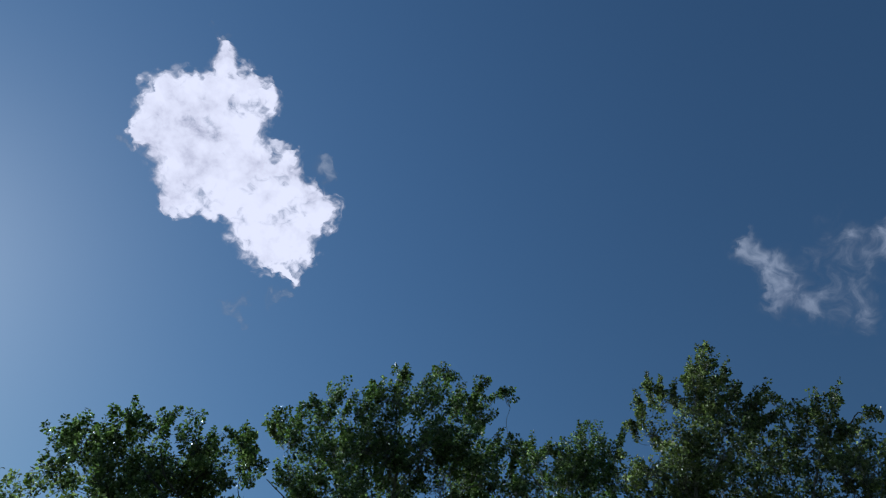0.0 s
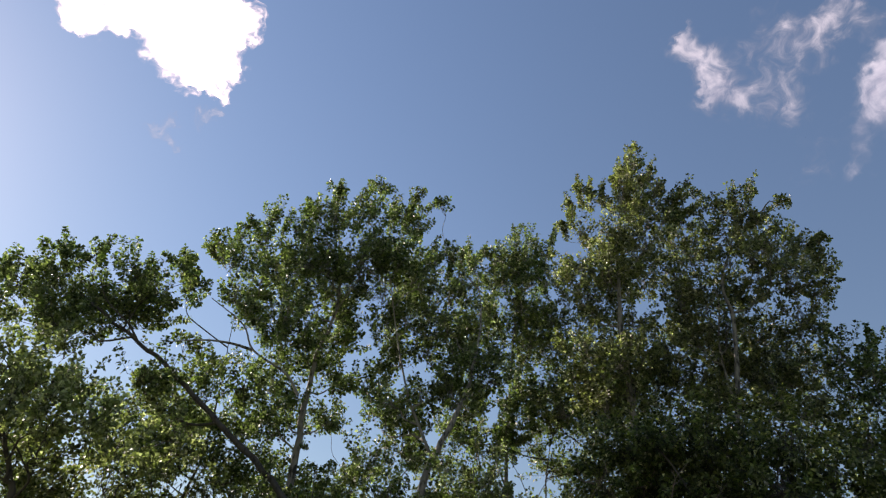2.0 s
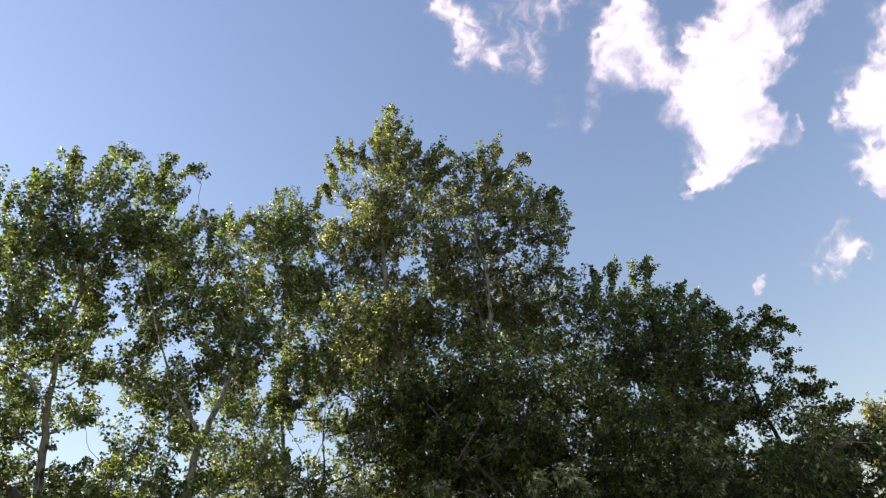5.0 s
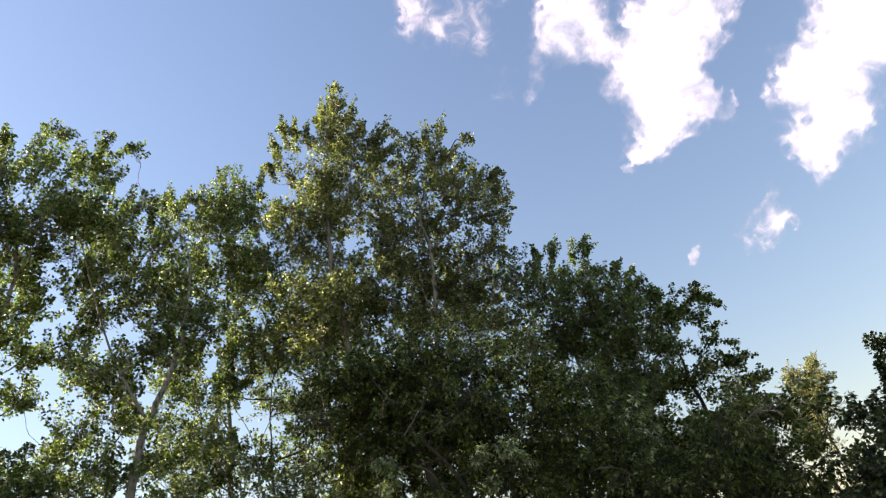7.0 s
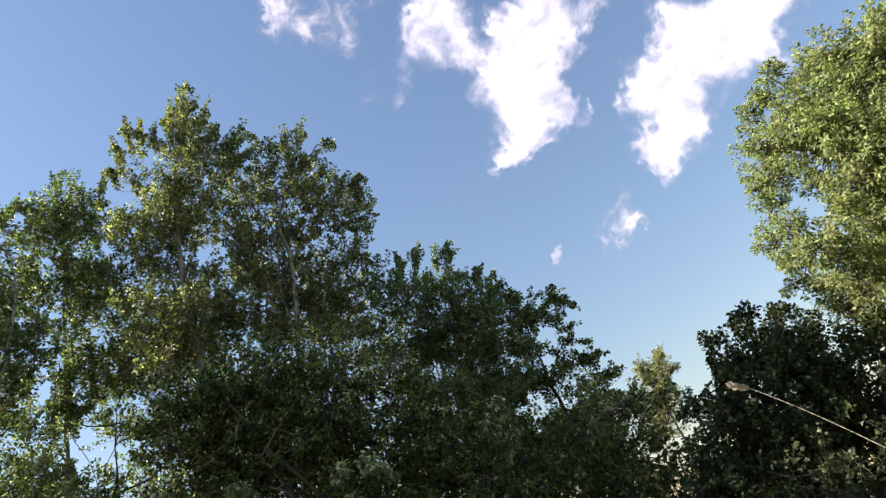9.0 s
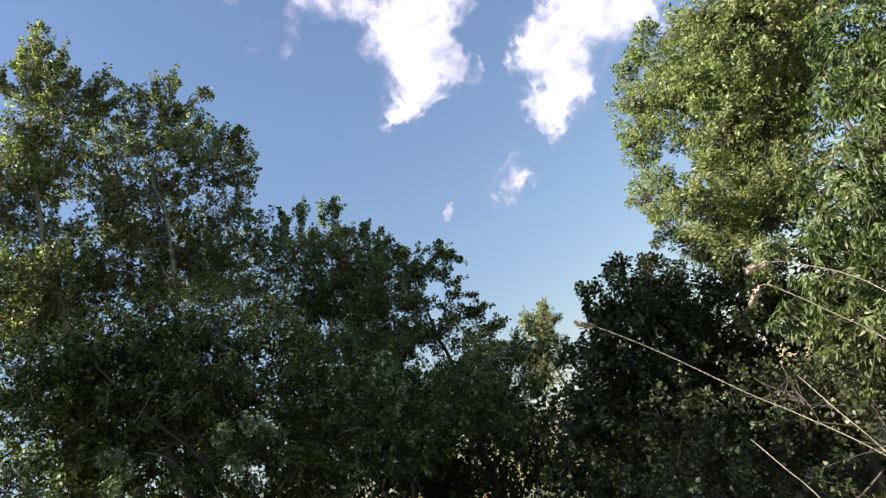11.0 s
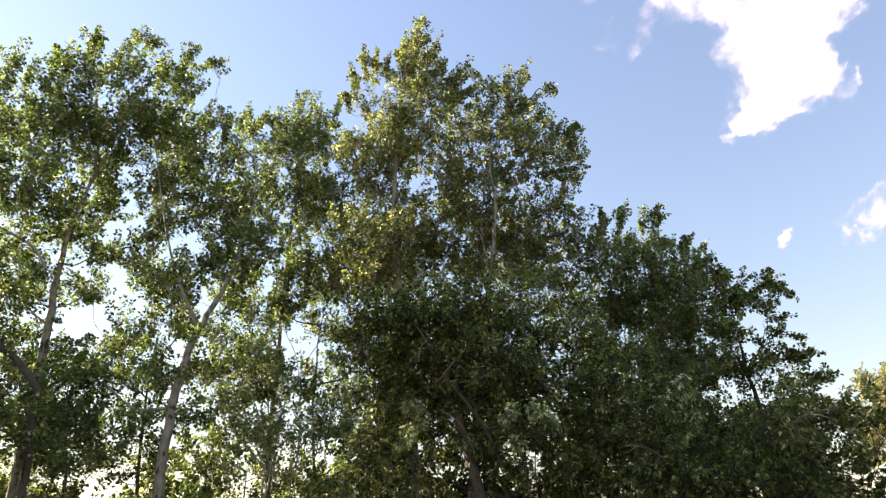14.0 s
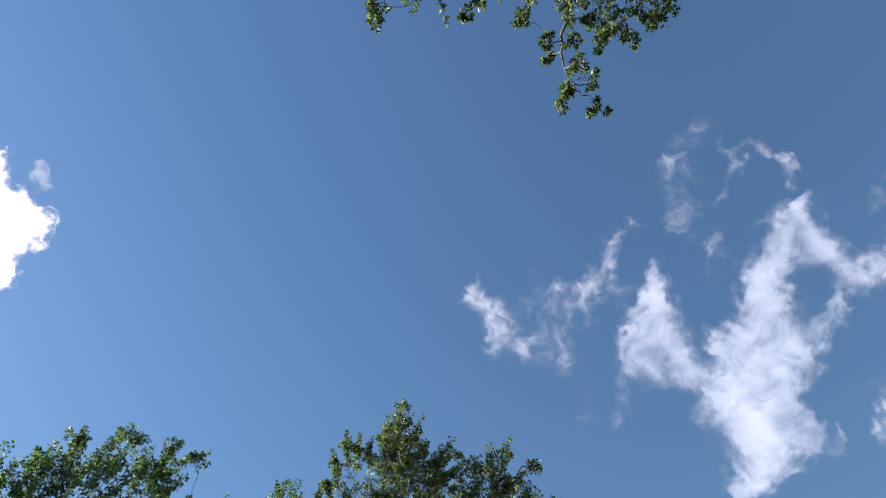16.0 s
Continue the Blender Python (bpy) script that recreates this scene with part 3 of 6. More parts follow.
ASPEN_SMALL_STEM = [(0.00, 0.00, -0.10), (-0.02, -0.00, 4.21), (-0.03, -0.00, 6.15), (0.03, 0.00, 8.75), (0.04, 0.00, 10.60)]
ASPEN_SMALL_BOUGHS = [
    (0.20, 0.11, 8.18, 0.42), (0.62, 0.38, 8.12, 0.43), (-0.01, -0.14, 7.45, 0.38), (0.87, 0.39, 8.34, 0.35), (-1.26, -0.12, 10.19, 0.37), (-1.08, -0.43, 9.06, 0.50),
    (-1.06, -0.42, 7.95, 0.48), (0.74, -0.48, 9.46, 0.45), (0.80, -0.64, 8.36, 0.43), (0.75, -0.53, 6.87, 0.41), (0.63, 0.34, 6.41, 0.43), (-1.14, 0.29, 10.73, 0.30),
    (-0.73, -0.36, 10.25, 0.34), (-0.39, -0.42, 9.97, 0.38), (0.00, 0.41, 11.43, 0.31), (0.21, 0.07, 10.49, 0.48), (0.61, -0.05, 10.56, 0.40), (-0.24, -0.44, 9.20, 0.56),
    (0.35, 0.17, 9.76, 0.55), (-0.38, 0.24, 8.75, 0.44), (0.31, -0.02, 8.74, 0.44), (-0.44, -0.11, 7.86, 0.30), (0.32, -0.70, 6.56, 0.45), (0.98, 0.39, 7.31, 0.43),
]
ASPEN_SMALL_BOUGHS += [
    (-0.48, -0.80, 5.40, 0.43), (0.09, 0.00, 5.92, 0.40), (-0.78, 0.47, 4.96, 0.58), (-0.04, -0.60, 4.35, 0.48), (0.54, 0.22, 4.78, 0.28), (0.07, -0.46, 9.61, 0.34),
    (0.11, -0.20, 8.85, 0.35), (0.45, -0.11, 6.51, 0.34), (0.61, -0.23, 8.47, 0.34), (1.03, 0.40, 7.75, 0.34), (0.38, -0.46, 7.83, 0.34), (0.17, -0.63, 8.63, 0.34),
    (-0.19, -0.47, 5.64, 0.34), (0.17, 0.26, 7.86, 0.34), (0.92, -0.24, 7.91, 0.34), (-0.68, -0.13, 8.80, 0.36), (0.01, -0.61, 6.03, 0.34), (0.32, 0.31, 8.48, 0.34),
    (-0.60, -0.01, 8.48, 0.36), (-0.27, -0.72, 4.82, 0.34), (-0.18, -0.44, 9.67, 0.34), (0.44, 0.19, 10.29, 0.34), (0.91, -0.02, 8.50, 0.34), (-0.52, -0.21, 9.49, 0.34),
]
ASPEN_SMALL_BOUGHS += [
    (0.41, 0.25, 9.09, 0.34), (-0.19, -0.13, 10.12, 0.34), (-0.88, -0.43, 9.68, 0.34), (0.20, -0.34, 6.22, 0.34), (0.66, -0.11, 6.80, 0.34), (-0.50, -0.27, 8.14, 0.34),
    (0.11, -0.49, 6.98, 0.34), (0.02, 0.22, 8.52, 0.34),
]
ASPEN_SMALL_BASE = (-0.98, 12.96)
ASPEN_TALL_STEM = [(0.00, 0.00, -0.10), (-0.19, 0.02, 3.78), (-0.33, 0.04, 4.96), (-0.47, 0.05, 6.53), (-0.52, 0.11, 8.39), (-0.36, 0.19, 10.31), (-0.03, 0.20, 12.06)]
ASPEN_TALL_BOUGHS = [
    (0.08, 0.68, 12.71, 0.22), (-0.02, 0.34, 12.02, 0.29), (0.18, 0.49, 11.55, 0.31), (-0.36, -0.18, 10.85, 0.32), (-0.49, 0.18, 11.30, 0.23), (0.27, -0.23, 10.61, 0.27),
    (-0.11, 0.59, 11.99, 0.35), (0.23, -0.06, 11.29, 0.23), (-1.11, 0.25, 11.16, 0.28), (-1.35, 0.84, 11.02, 0.28), (-0.78, 0.66, 11.19, 0.41), (-0.15, 1.21, 11.50, 0.51),
    (0.24, 0.07, 10.52, 0.44), (-1.20, 0.28, 10.00, 0.43), (-1.55, 0.55, 10.30, 0.15), (-0.62, 0.22, 9.73, 0.54), (0.00, -0.24, 9.23, 0.51), (0.63, -0.01, 10.30, 0.36),
    (-1.25, -0.43, 8.55, 0.43), (-0.69, 0.02, 8.59, 0.50), (0.15, 1.20, 9.26, 0.56), (-1.39, 0.80, 8.71, 0.35), (-0.90, 0.55, 8.01, 0.51), (-0.28, 0.23, 7.69, 0.49),
]
ASPEN_TALL_BOUGHS += [
    (-1.17, -0.04, 6.94, 0.47), (-0.63, -0.59, 6.43, 0.44), (0.12, -0.30, 6.91, 0.43), (-1.04, 0.88, 6.70, 0.44), (-1.58, 1.07, 6.32, 0.50), (-0.81, -0.01, 5.85, 0.51),
    (-0.09, 0.81, 6.44, 0.49), (0.35, 0.72, 6.75, 0.44), (-0.86, 0.08, 6.57, 0.35), (-1.29, 0.40, 6.50, 0.38), (-0.51, -0.04, 9.48, 0.35), (-0.35, 0.46, 8.91, 0.40),
    (-1.43, 0.08, 8.63, 0.34), (-0.69, -0.21, 8.99, 0.35), (-0.33, 0.54, 7.06, 0.39), (-0.62, 0.71, 6.45, 0.35), (-0.28, 0.44, 10.71, 0.34), (-0.41, 0.06, 6.58, 0.36),
    (-1.21, 0.06, 8.26, 0.35), (-1.09, 0.50, 6.20, 0.40), (-0.11, 0.26, 6.71, 0.35), (-0.76, 0.47, 8.79, 0.41), (-1.05, 0.69, 8.35, 0.34), (-0.76, -0.27, 6.75, 0.36),
]
ASPEN_TALL_BOUGHS += [
    (-0.86, 0.80, 6.43, 0.39), (0.06, 0.49, 9.36, 0.41), (-0.23, -0.35, 6.71, 0.35), (0.42, -0.14, 9.91, 0.34), (-0.64, 0.04, 9.02, 0.40), (0.17, 0.04, 10.00, 0.35),
    (0.21, 0.10, 6.77, 0.35), (-0.46, -0.13, 7.05, 0.36), (0.16, 0.65, 10.98, 0.35), (-0.93, 0.69, 7.21, 0.35), (-0.36, 0.79, 8.78, 0.41), (-0.39, -0.17, 6.25, 0.35),
    (0.01, 0.94, 11.88, 0.34),
]
ASPEN_TALL_BASE = (1.56, 11.19)
ASPEN_FORKED_STEM = [(0.00, 0.00, -0.10), (0.26, -0.06, 3.83), (0.51, -0.12, 5.51), (0.78, -0.19, 7.74), (0.70, -0.14, 8.69), (1.16, -0.22, 10.06), (1.49, -0.30, 10.85)]
ASPEN_FORKED_BOUGHS = [
    (-0.02, 0.31, 9.88, 0.42), (-0.02, 0.45, 9.09, 0.46), (0.02, 0.64, 7.98, 0.45), (0.35, -0.13, 11.00, 0.28), (0.21, 0.28, 10.47, 0.40), (0.72, -0.31, 10.44, 0.27),
    (1.20, -0.22, 10.76, 0.30), (1.60, -0.03, 11.18, 0.26), (0.91, 0.29, 10.16, 0.50), (1.43, -0.51, 9.97, 0.39), (2.15, -0.03, 10.77, 0.26), (0.36, 0.34, 9.45, 0.55),
    (0.98, 0.04, 9.23, 0.46), (1.19, -1.26, 8.54, 0.46), (2.13, -0.48, 9.34, 0.41), (2.25, -0.88, 9.17, 0.21), (2.43, -0.46, 8.87, 0.33), (1.74, -0.47, 8.46, 0.48),
    (2.35, -0.25, 8.47, 0.31), (1.30, -0.07, 8.47, 0.37), (0.47, 0.32, 8.45, 0.41), (-0.10, -0.21, 8.11, 0.45), (1.95, -0.14, 7.90, 0.46), (2.17, -0.27, 7.57, 0.27),
]
ASPEN_FORKED_BOUGHS += [
    (1.33, 0.47, 7.88, 0.53), (0.15, -0.10, 7.30, 0.38), (1.66, 0.39, 7.33, 0.52), (0.84, 0.69, 7.24, 0.52), (-0.01, 0.49, 6.89, 0.50), (2.22, 0.49, 7.26, 0.47),
    (1.31, 0.75, 6.66, 0.52), (0.35, 0.06, 6.12, 0.48), (1.66, -0.29, 6.07, 0.53), (0.04, 0.41, 8.42, 0.36), (-0.08, 0.05, 7.63, 0.36), (0.08, 0.34, 8.16, 0.36),
    (1.18, -0.60, 8.95, 0.36), (1.05, 0.22, 7.78, 0.34), (0.69, 0.01, 7.85, 0.36), (1.29, 0.08, 6.75, 0.42), (1.58, 0.08, 6.78, 0.42), (0.74, 0.11, 8.70, 0.34),
    (0.55, 0.34, 6.82, 0.38), (1.36, -0.18, 8.84, 0.36), (0.72, 0.38, 7.12, 0.34), (0.50, 0.16, 7.15, 0.34), (1.89, 0.62, 7.05, 0.38), (1.04, 0.37, 8.67, 0.36),
]
ASPEN_FORKED_BOUGHS += [
    (0.29, 0.82, 7.72, 0.36), (0.16, 0.41, 8.78, 0.36), (1.26, 0.59, 7.32, 0.42), (2.42, -0.36, 9.14, 0.34), (1.57, -0.80, 9.06, 0.34), (0.39, 0.25, 7.56, 0.36),
    (1.25, -0.32, 9.45, 0.34), (1.81, 0.18, 7.64, 0.37), (0.12, 0.14, 6.45, 0.38), (0.60, 0.77, 6.80, 0.40), (1.35, 0.50, 6.89, 0.42), (0.66, 0.12, 7.46, 0.34),
    (0.50, 0.40, 9.89, 0.40), (1.38, 0.18, 6.34, 0.42), (1.74, -0.35, 8.91, 0.34),
]
ASPEN_FORKED_FORKS = [[(0.57, -0.03, 6.44), (0.50, -0.01, 7.40), (0.60, -0.04, 8.43), (0.37, 0.02, 9.71)]]
ASPEN_FORKED_BASE = (2.26, 11.49)
DARK_UNDERSTOREY_STEM = [(0.00, 0.00, -0.10), (-0.81, 0.14, 3.12), (-1.11, 0.20, 3.56), (-1.49, 0.25, 4.21)]
DARK_UNDERSTOREY_BOUGHS = [
    (-1.10, 0.11, 4.67, 0.49), (-0.33, 0.60, 4.88, 0.52), (0.32, 0.59, 4.88, 0.53), (-1.86, 0.25, 4.49, 0.45), (-2.22, 0.61, 4.80, 0.38), (-1.37, 0.59, 4.29, 0.51),
    (-0.61, 0.48, 4.18, 0.51), (-0.22, -0.54, 3.83, 0.46), (0.63, 0.22, 4.17, 0.51), (-2.10, 0.43, 4.08, 0.45), (-1.66, 0.53, 3.65, 0.49), (-1.07, 0.06, 3.45, 0.47),
    (-0.31, 0.24, 3.50, 0.49), (0.37, 0.30, 3.51, 0.50), (0.85, -0.10, 3.61, 0.49), (1.08, -0.05, 4.54, 0.43), (0.12, 0.08, 3.84, 0.39), (-0.74, 0.03, 4.82, 0.37),
    (0.08, 0.10, 4.23, 0.37), (0.11, 0.47, 4.09, 0.40), (-0.93, 0.01, 3.94, 0.37), (-1.23, 0.15, 4.49, 0.37), (-1.38, 0.16, 4.02, 0.36), (-0.52, -0.13, 3.60, 0.37),
]
DARK_UNDERSTOREY_BOUGHS += [
    (-1.60, 0.03, 4.44, 0.37), (-0.87, 0.32, 3.72, 0.39), (-1.43, 0.35, 3.41, 0.38), (-1.22, 0.29, 4.26, 0.36), (-0.91, 0.47, 3.99, 0.39), (-0.88, -0.07, 4.42, 0.37),
    (-0.09, 0.49, 3.74, 0.40),
]
DARK_UNDERSTOREY_FORKS = [[(-0.24, -0.02, 2.48), (-0.55, -0.12, 3.04), (-1.02, -0.17, 3.62), (-1.33, -0.17, 4.19), (-1.60, -0.07, 4.59)]]
DARK_UNDERSTOREY_BASE = (2.58, 8.99)
ROUND_TREE_STEM = [(0.00, 0.00, -0.10), (0.00, -0.01, 1.33), (-0.11, -0.10, 2.77), (0.10, 0.04, 4.20), (0.00, 0.09, 5.63), (-0.11, -0.06, 7.06)]
ROUND_TREE_BOUGHS = [
    (-0.55, -0.31, 7.23, 0.29), (-0.94, -0.35, 6.92, 0.39), (0.06, -0.10, 7.53, 0.30), (-0.02, 0.35, 7.18, 0.53), (0.43, -0.56, 7.26, 0.25), (0.52, 0.17, 7.08, 0.50),
    (0.79, -0.26, 6.85, 0.30), (0.21, -1.18, 5.95, 0.42), (1.04, -0.60, 6.72, 0.23), (0.88, -0.82, 6.23, 0.37), (0.99, -1.10, 5.99, 0.28), (1.18, -1.12, 5.78, 0.32),
    (-0.85, -0.03, 6.40, 0.49), (-0.44, -0.52, 5.96, 0.53), (0.07, -0.74, 5.75, 0.53), (0.42, -1.31, 5.40, 0.46), (1.33, -0.83, 5.52, 0.44), (-0.71, 0.05, 5.59, 0.54),
    (0.09, 0.21, 5.45, 0.56), (0.65, -0.12, 5.22, 0.55), (0.82, -1.07, 4.95, 0.47), (0.02, 0.91, 4.89, 0.58), (-0.25, -1.03, 4.18, 0.49), (0.73, -0.50, 4.61, 0.37),
]
ROUND_TREE_BOUGHS += [
    (0.85, -0.99, 4.19, 0.41), (-0.21, -0.11, 3.85, 0.58), (0.19, -0.99, 3.70, 0.50), (0.68, -0.60, 5.02, 0.38), (0.83, -0.99, 5.72, 0.34), (0.09, -1.07, 4.87, 0.37),
    (0.04, -0.34, 6.49, 0.42), (0.15, -0.13, 4.45, 0.44), (1.10, -1.04, 4.80, 0.34), (0.23, -1.10, 4.20, 0.34), (0.19, 0.16, 6.39, 0.40), (0.88, -0.68, 4.43, 0.34),
    (0.27, -0.76, 4.28, 0.34), (0.76, -0.60, 5.78, 0.34), (0.16, -0.46, 4.38, 0.38), (0.08, -0.53, 4.70, 0.39), (-0.40, -0.44, 5.53, 0.42), (0.84, -0.35, 5.46, 0.35),
    (-0.04, -0.54, 3.76, 0.40), (0.55, -0.72, 5.90, 0.34), (0.21, -0.28, 5.73, 0.42), (-0.07, -0.09, 5.31, 0.43), (-0.25, 0.15, 5.49, 0.42), (0.47, -0.44, 4.41, 0.40),
]
ROUND_TREE_BOUGHS += [
    (-0.67, -0.56, 6.47, 0.34), (0.43, -0.44, 5.79, 0.34), (-0.54, -0.06, 4.75, 0.43), (0.51, -0.68, 5.32, 0.37),
]
ROUND_TREE_BASE = (5.44, 11.25)
SLOPE_TREE_STEM = [(0.00, 0.00, -0.10), (0.00, -0.01, 1.04), (-0.11, -0.10, 2.18), (0.10, 0.04, 3.32), (0.00, 0.09, 4.47), (-0.11, -0.06, 5.61)]
SLOPE_TREE_BOUGHS = [
    (0.13, 0.30, 6.23, 0.26), (0.37, -0.42, 5.91, 0.25), (0.37, -0.82, 5.46, 0.15), (0.15, 0.15, 5.70, 0.44), (0.15, -0.59, 5.23, 0.30), (0.42, -0.24, 4.88, 0.38),
    (-0.34, -0.13, 4.77, 0.39), (0.71, -0.42, 4.53, 0.29), (0.97, 0.34, 4.32, 0.47), (0.97, -0.34, 4.07, 0.31), (-0.08, -0.12, 4.05, 0.43), (-0.40, 0.94, 4.48, 0.46),
    (0.62, -0.12, 3.51, 0.50), (-0.32, -0.07, 3.33, 0.48), (-1.21, -0.02, 3.48, 0.46), (0.83, -0.49, 3.35, 0.38), (-0.15, 0.24, 2.65, 0.54), (-0.50, 1.30, 2.86, 0.57),
    (-1.02, 1.60, 3.60, 0.52), (-1.52, 1.11, 2.68, 0.60), (-1.08, 0.34, 1.93, 0.57), (0.36, 0.63, 2.01, 0.45), (0.19, -1.28, 2.74, 0.38), (0.03, -0.91, 2.33, 0.38),
]
SLOPE_TREE_BOUGHS += [
    (1.07, -0.73, 3.24, 0.28), (-0.41, 0.52, 1.53, 0.54), (-0.75, 0.44, 4.01, 0.37), (0.10, 0.02, 3.13, 0.40), (-0.18, -0.13, 5.30, 0.34), (-0.08, -0.08, 4.32, 0.34),
    (-1.37, 1.34, 3.21, 0.42), (-1.13, 1.06, 2.62, 0.46), (-1.17, 0.15, 2.76, 0.37), (0.02, -1.09, 2.60, 0.34), (-0.77, 0.19, 3.05, 0.37), (-1.28, 0.49, 3.18, 0.37),
    (0.23, 0.73, 4.46, 0.37), (-0.71, 0.19, 2.62, 0.38), (-0.19, -0.38, 2.38, 0.34), (-0.07, -0.60, 2.76, 0.34), (-0.55, 1.05, 2.34, 0.43), (-0.68, 1.56, 3.13, 0.42),
    (0.22, -0.30, 3.42, 0.34), (-1.27, 0.80, 2.33, 0.46), (-0.44, 0.62, 3.08, 0.38), (-0.42, 0.28, 4.57, 0.34), (0.59, 0.02, 4.62, 0.34), (0.44, -0.01, 3.00, 0.34),
]
SLOPE_TREE_BOUGHS += [
    (-1.23, 0.69, 3.58, 0.37), (-0.81, 0.55, 3.17, 0.37),
]
SLOPE_TREE_BASE = (7.20, 10.59)
YELLOW_TREE_STEM = [(0.00, 0.00, -0.10), (0.00, -0.01, 1.12), (-0.11, -0.10, 2.34), (0.10, 0.04, 3.57), (0.00, 0.09, 4.79), (-0.11, -0.06, 6.01)]
YELLOW_TREE_BOUGHS = [
    (0.09, -0.49, 6.44, 0.36), (-0.12, 0.25, 6.13, 0.41), (0.32, 0.15, 5.89, 0.58), (0.39, -0.50, 5.90, 0.32), (-0.29, 0.19, 5.07, 0.65), (-0.15, -0.17, 4.82, 0.52),
    (-1.98, 1.19, 2.37, 0.79), (-0.12, 0.63, 4.18, 0.61), (-1.51, 1.01, 1.17, 0.89), (0.17, -0.03, 6.31, 0.34), (-0.04, -0.20, 5.81, 0.34), (-0.08, 0.23, 5.56, 0.34),
    (0.00, -0.08, 5.48, 0.34), (0.21, -0.02, 5.22, 0.42), (-0.32, 0.48, 4.65, 0.49), (-1.66, 1.21, 1.89, 0.63), (-0.20, 0.28, 4.37, 0.42),
]
YELLOW_TREE_BASE = (16.06, 17.84)
DARK_TREE_STEM = [(0.00, 0.00, -0.10), (0.00, -0.01, 0.45), (-0.11, -0.10, 1.00), (0.10, 0.04, 1.55), (0.00, 0.09, 2.10), (-0.11, -0.06, 2.65)]
DARK_TREE_BOUGHS = [
    (0.00, 0.66, 3.12, 0.20), (0.45, 0.64, 3.21, 0.28), (0.07, 0.06, 3.17, 0.16), (0.03, -0.40, 2.97, 0.20), (0.72, 0.52, 2.94, 0.40), (0.30, -0.39, 2.63, 0.36),
    (-0.47, 0.29, 2.57, 0.32), (-0.32, -0.13, 2.22, 0.38), (0.99, 0.19, 2.25, 0.43), (0.51, -0.70, 2.30, 0.32), (-0.25, -0.31, 1.66, 0.37), (-0.34, 0.32, 1.83, 0.35),
    (-1.00, 0.06, 2.03, 0.29), (0.51, -0.29, 1.56, 0.36), (-0.79, 0.68, 1.65, 0.35), (-0.69, 0.20, 1.35, 0.41), (0.31, 0.44, 1.16, 0.41), (0.97, -0.28, 1.32, 0.34),
    (-0.52, -0.78, 0.85, 0.28), (-0.68, 0.81, 1.05, 0.39), (-0.64, 0.09, 0.81, 0.40), (1.09, -0.10, 0.80, 0.39), (0.88, -0.74, 1.66, 0.18), (-0.84, 0.53, 2.23, 0.22),
]
DARK_TREE_BOUGHS += [
    (-1.31, 0.71, 1.27, 0.27), (0.31, -0.97, 1.87, 0.20), (1.14, -0.78, 1.87, 0.21), (0.54, -1.09, 2.18, 0.17), (0.65, -0.70, 2.73, 0.19), (0.70, -1.01, 2.48, 0.16),
    (0.20, -0.34, 1.84, 0.34), (0.23, 0.14, 2.32, 0.34), (0.91, 0.08, 1.70, 0.34), (-0.36, -0.19, 1.25, 0.34), (0.08, -0.05, 1.83, 0.34), (-0.52, 0.32, 1.59, 0.34),
    (-0.18, -0.04, 1.65, 0.34), (-0.42, 0.64, 1.49, 0.34), (0.39, 0.05, 1.43, 0.34), (0.11, -0.13, 2.28, 0.34), (-0.55, -0.11, 1.89, 0.34), (0.70, 0.01, 2.32, 0.34),
    (0.68, 0.12, 0.86, 0.34), (0.03, -0.30, 1.64, 0.34), (0.93, 0.25, 2.74, 0.34), (-0.34, 0.39, 1.18, 0.34), (0.10, -0.35, 2.23, 0.34), (0.15, 0.08, 1.37, 0.34),
]
DARK_TREE_BOUGHS += [
    (-0.70, 0.13, 2.08, 0.34), (0.81, 0.04, 1.96, 0.34), (-0.10, 0.42, 1.55, 0.34), (-0.68, 0.58, 1.47, 0.34), (0.78, 0.22, 1.16, 0.34), (0.05, 0.48, 1.36, 0.34),
    (-0.77, 0.78, 1.41, 0.34), (-0.12, -0.05, 1.43, 0.34), (0.49, 0.11, 2.91, 0.34),
]
DARK_TREE_BOUGHS += [
    (-0.34, 0.38, 2.66, 0.17), (-0.19, 0.22, 2.72, 0.17), (-0.26, 0.29, 2.53, 0.22), (-0.06, 0.07, 2.54, 0.25), (-0.20, 0.23, 2.35, 0.25), (-0.44, 0.48, 2.22, 0.24),
    (0.15, -0.19, 2.60, 0.25),
]
DARK_TREE_BASE = (6.57, 5.40)
DARK_SHRUB_STEM = [(0.00, 0.00, -0.10), (0.00, -0.01, -0.00), (-0.11, -0.10, 0.10), (0.10, 0.04, 0.20), (0.00, 0.09, 0.30), (-0.11, -0.06, 0.40)]
DARK_SHRUB_BOUGHS = [
    (0.12, 0.32, 0.89, 0.38), (-0.16, 0.61, 0.46, 0.38), (-0.54, -0.47, 0.70, 0.43), (-0.10, -0.58, 0.56, 0.45), (-0.04, -0.25, 0.69, 0.34), (-0.32, -0.12, 0.92, 0.34),
    (-0.02, 0.48, 0.80, 0.34), (-0.41, 0.06, 0.62, 0.34),
]
DARK_SHRUB_BASE = (6.96, 3.96)
WILLOW_STEM = [(0.00, 0.00, -0.10), (0.00, -0.01, 1.07), (-0.11, -0.10, 2.25), (0.10, 0.04, 3.42), (0.00, 0.09, 4.59), (-0.11, -0.06, 5.77)]
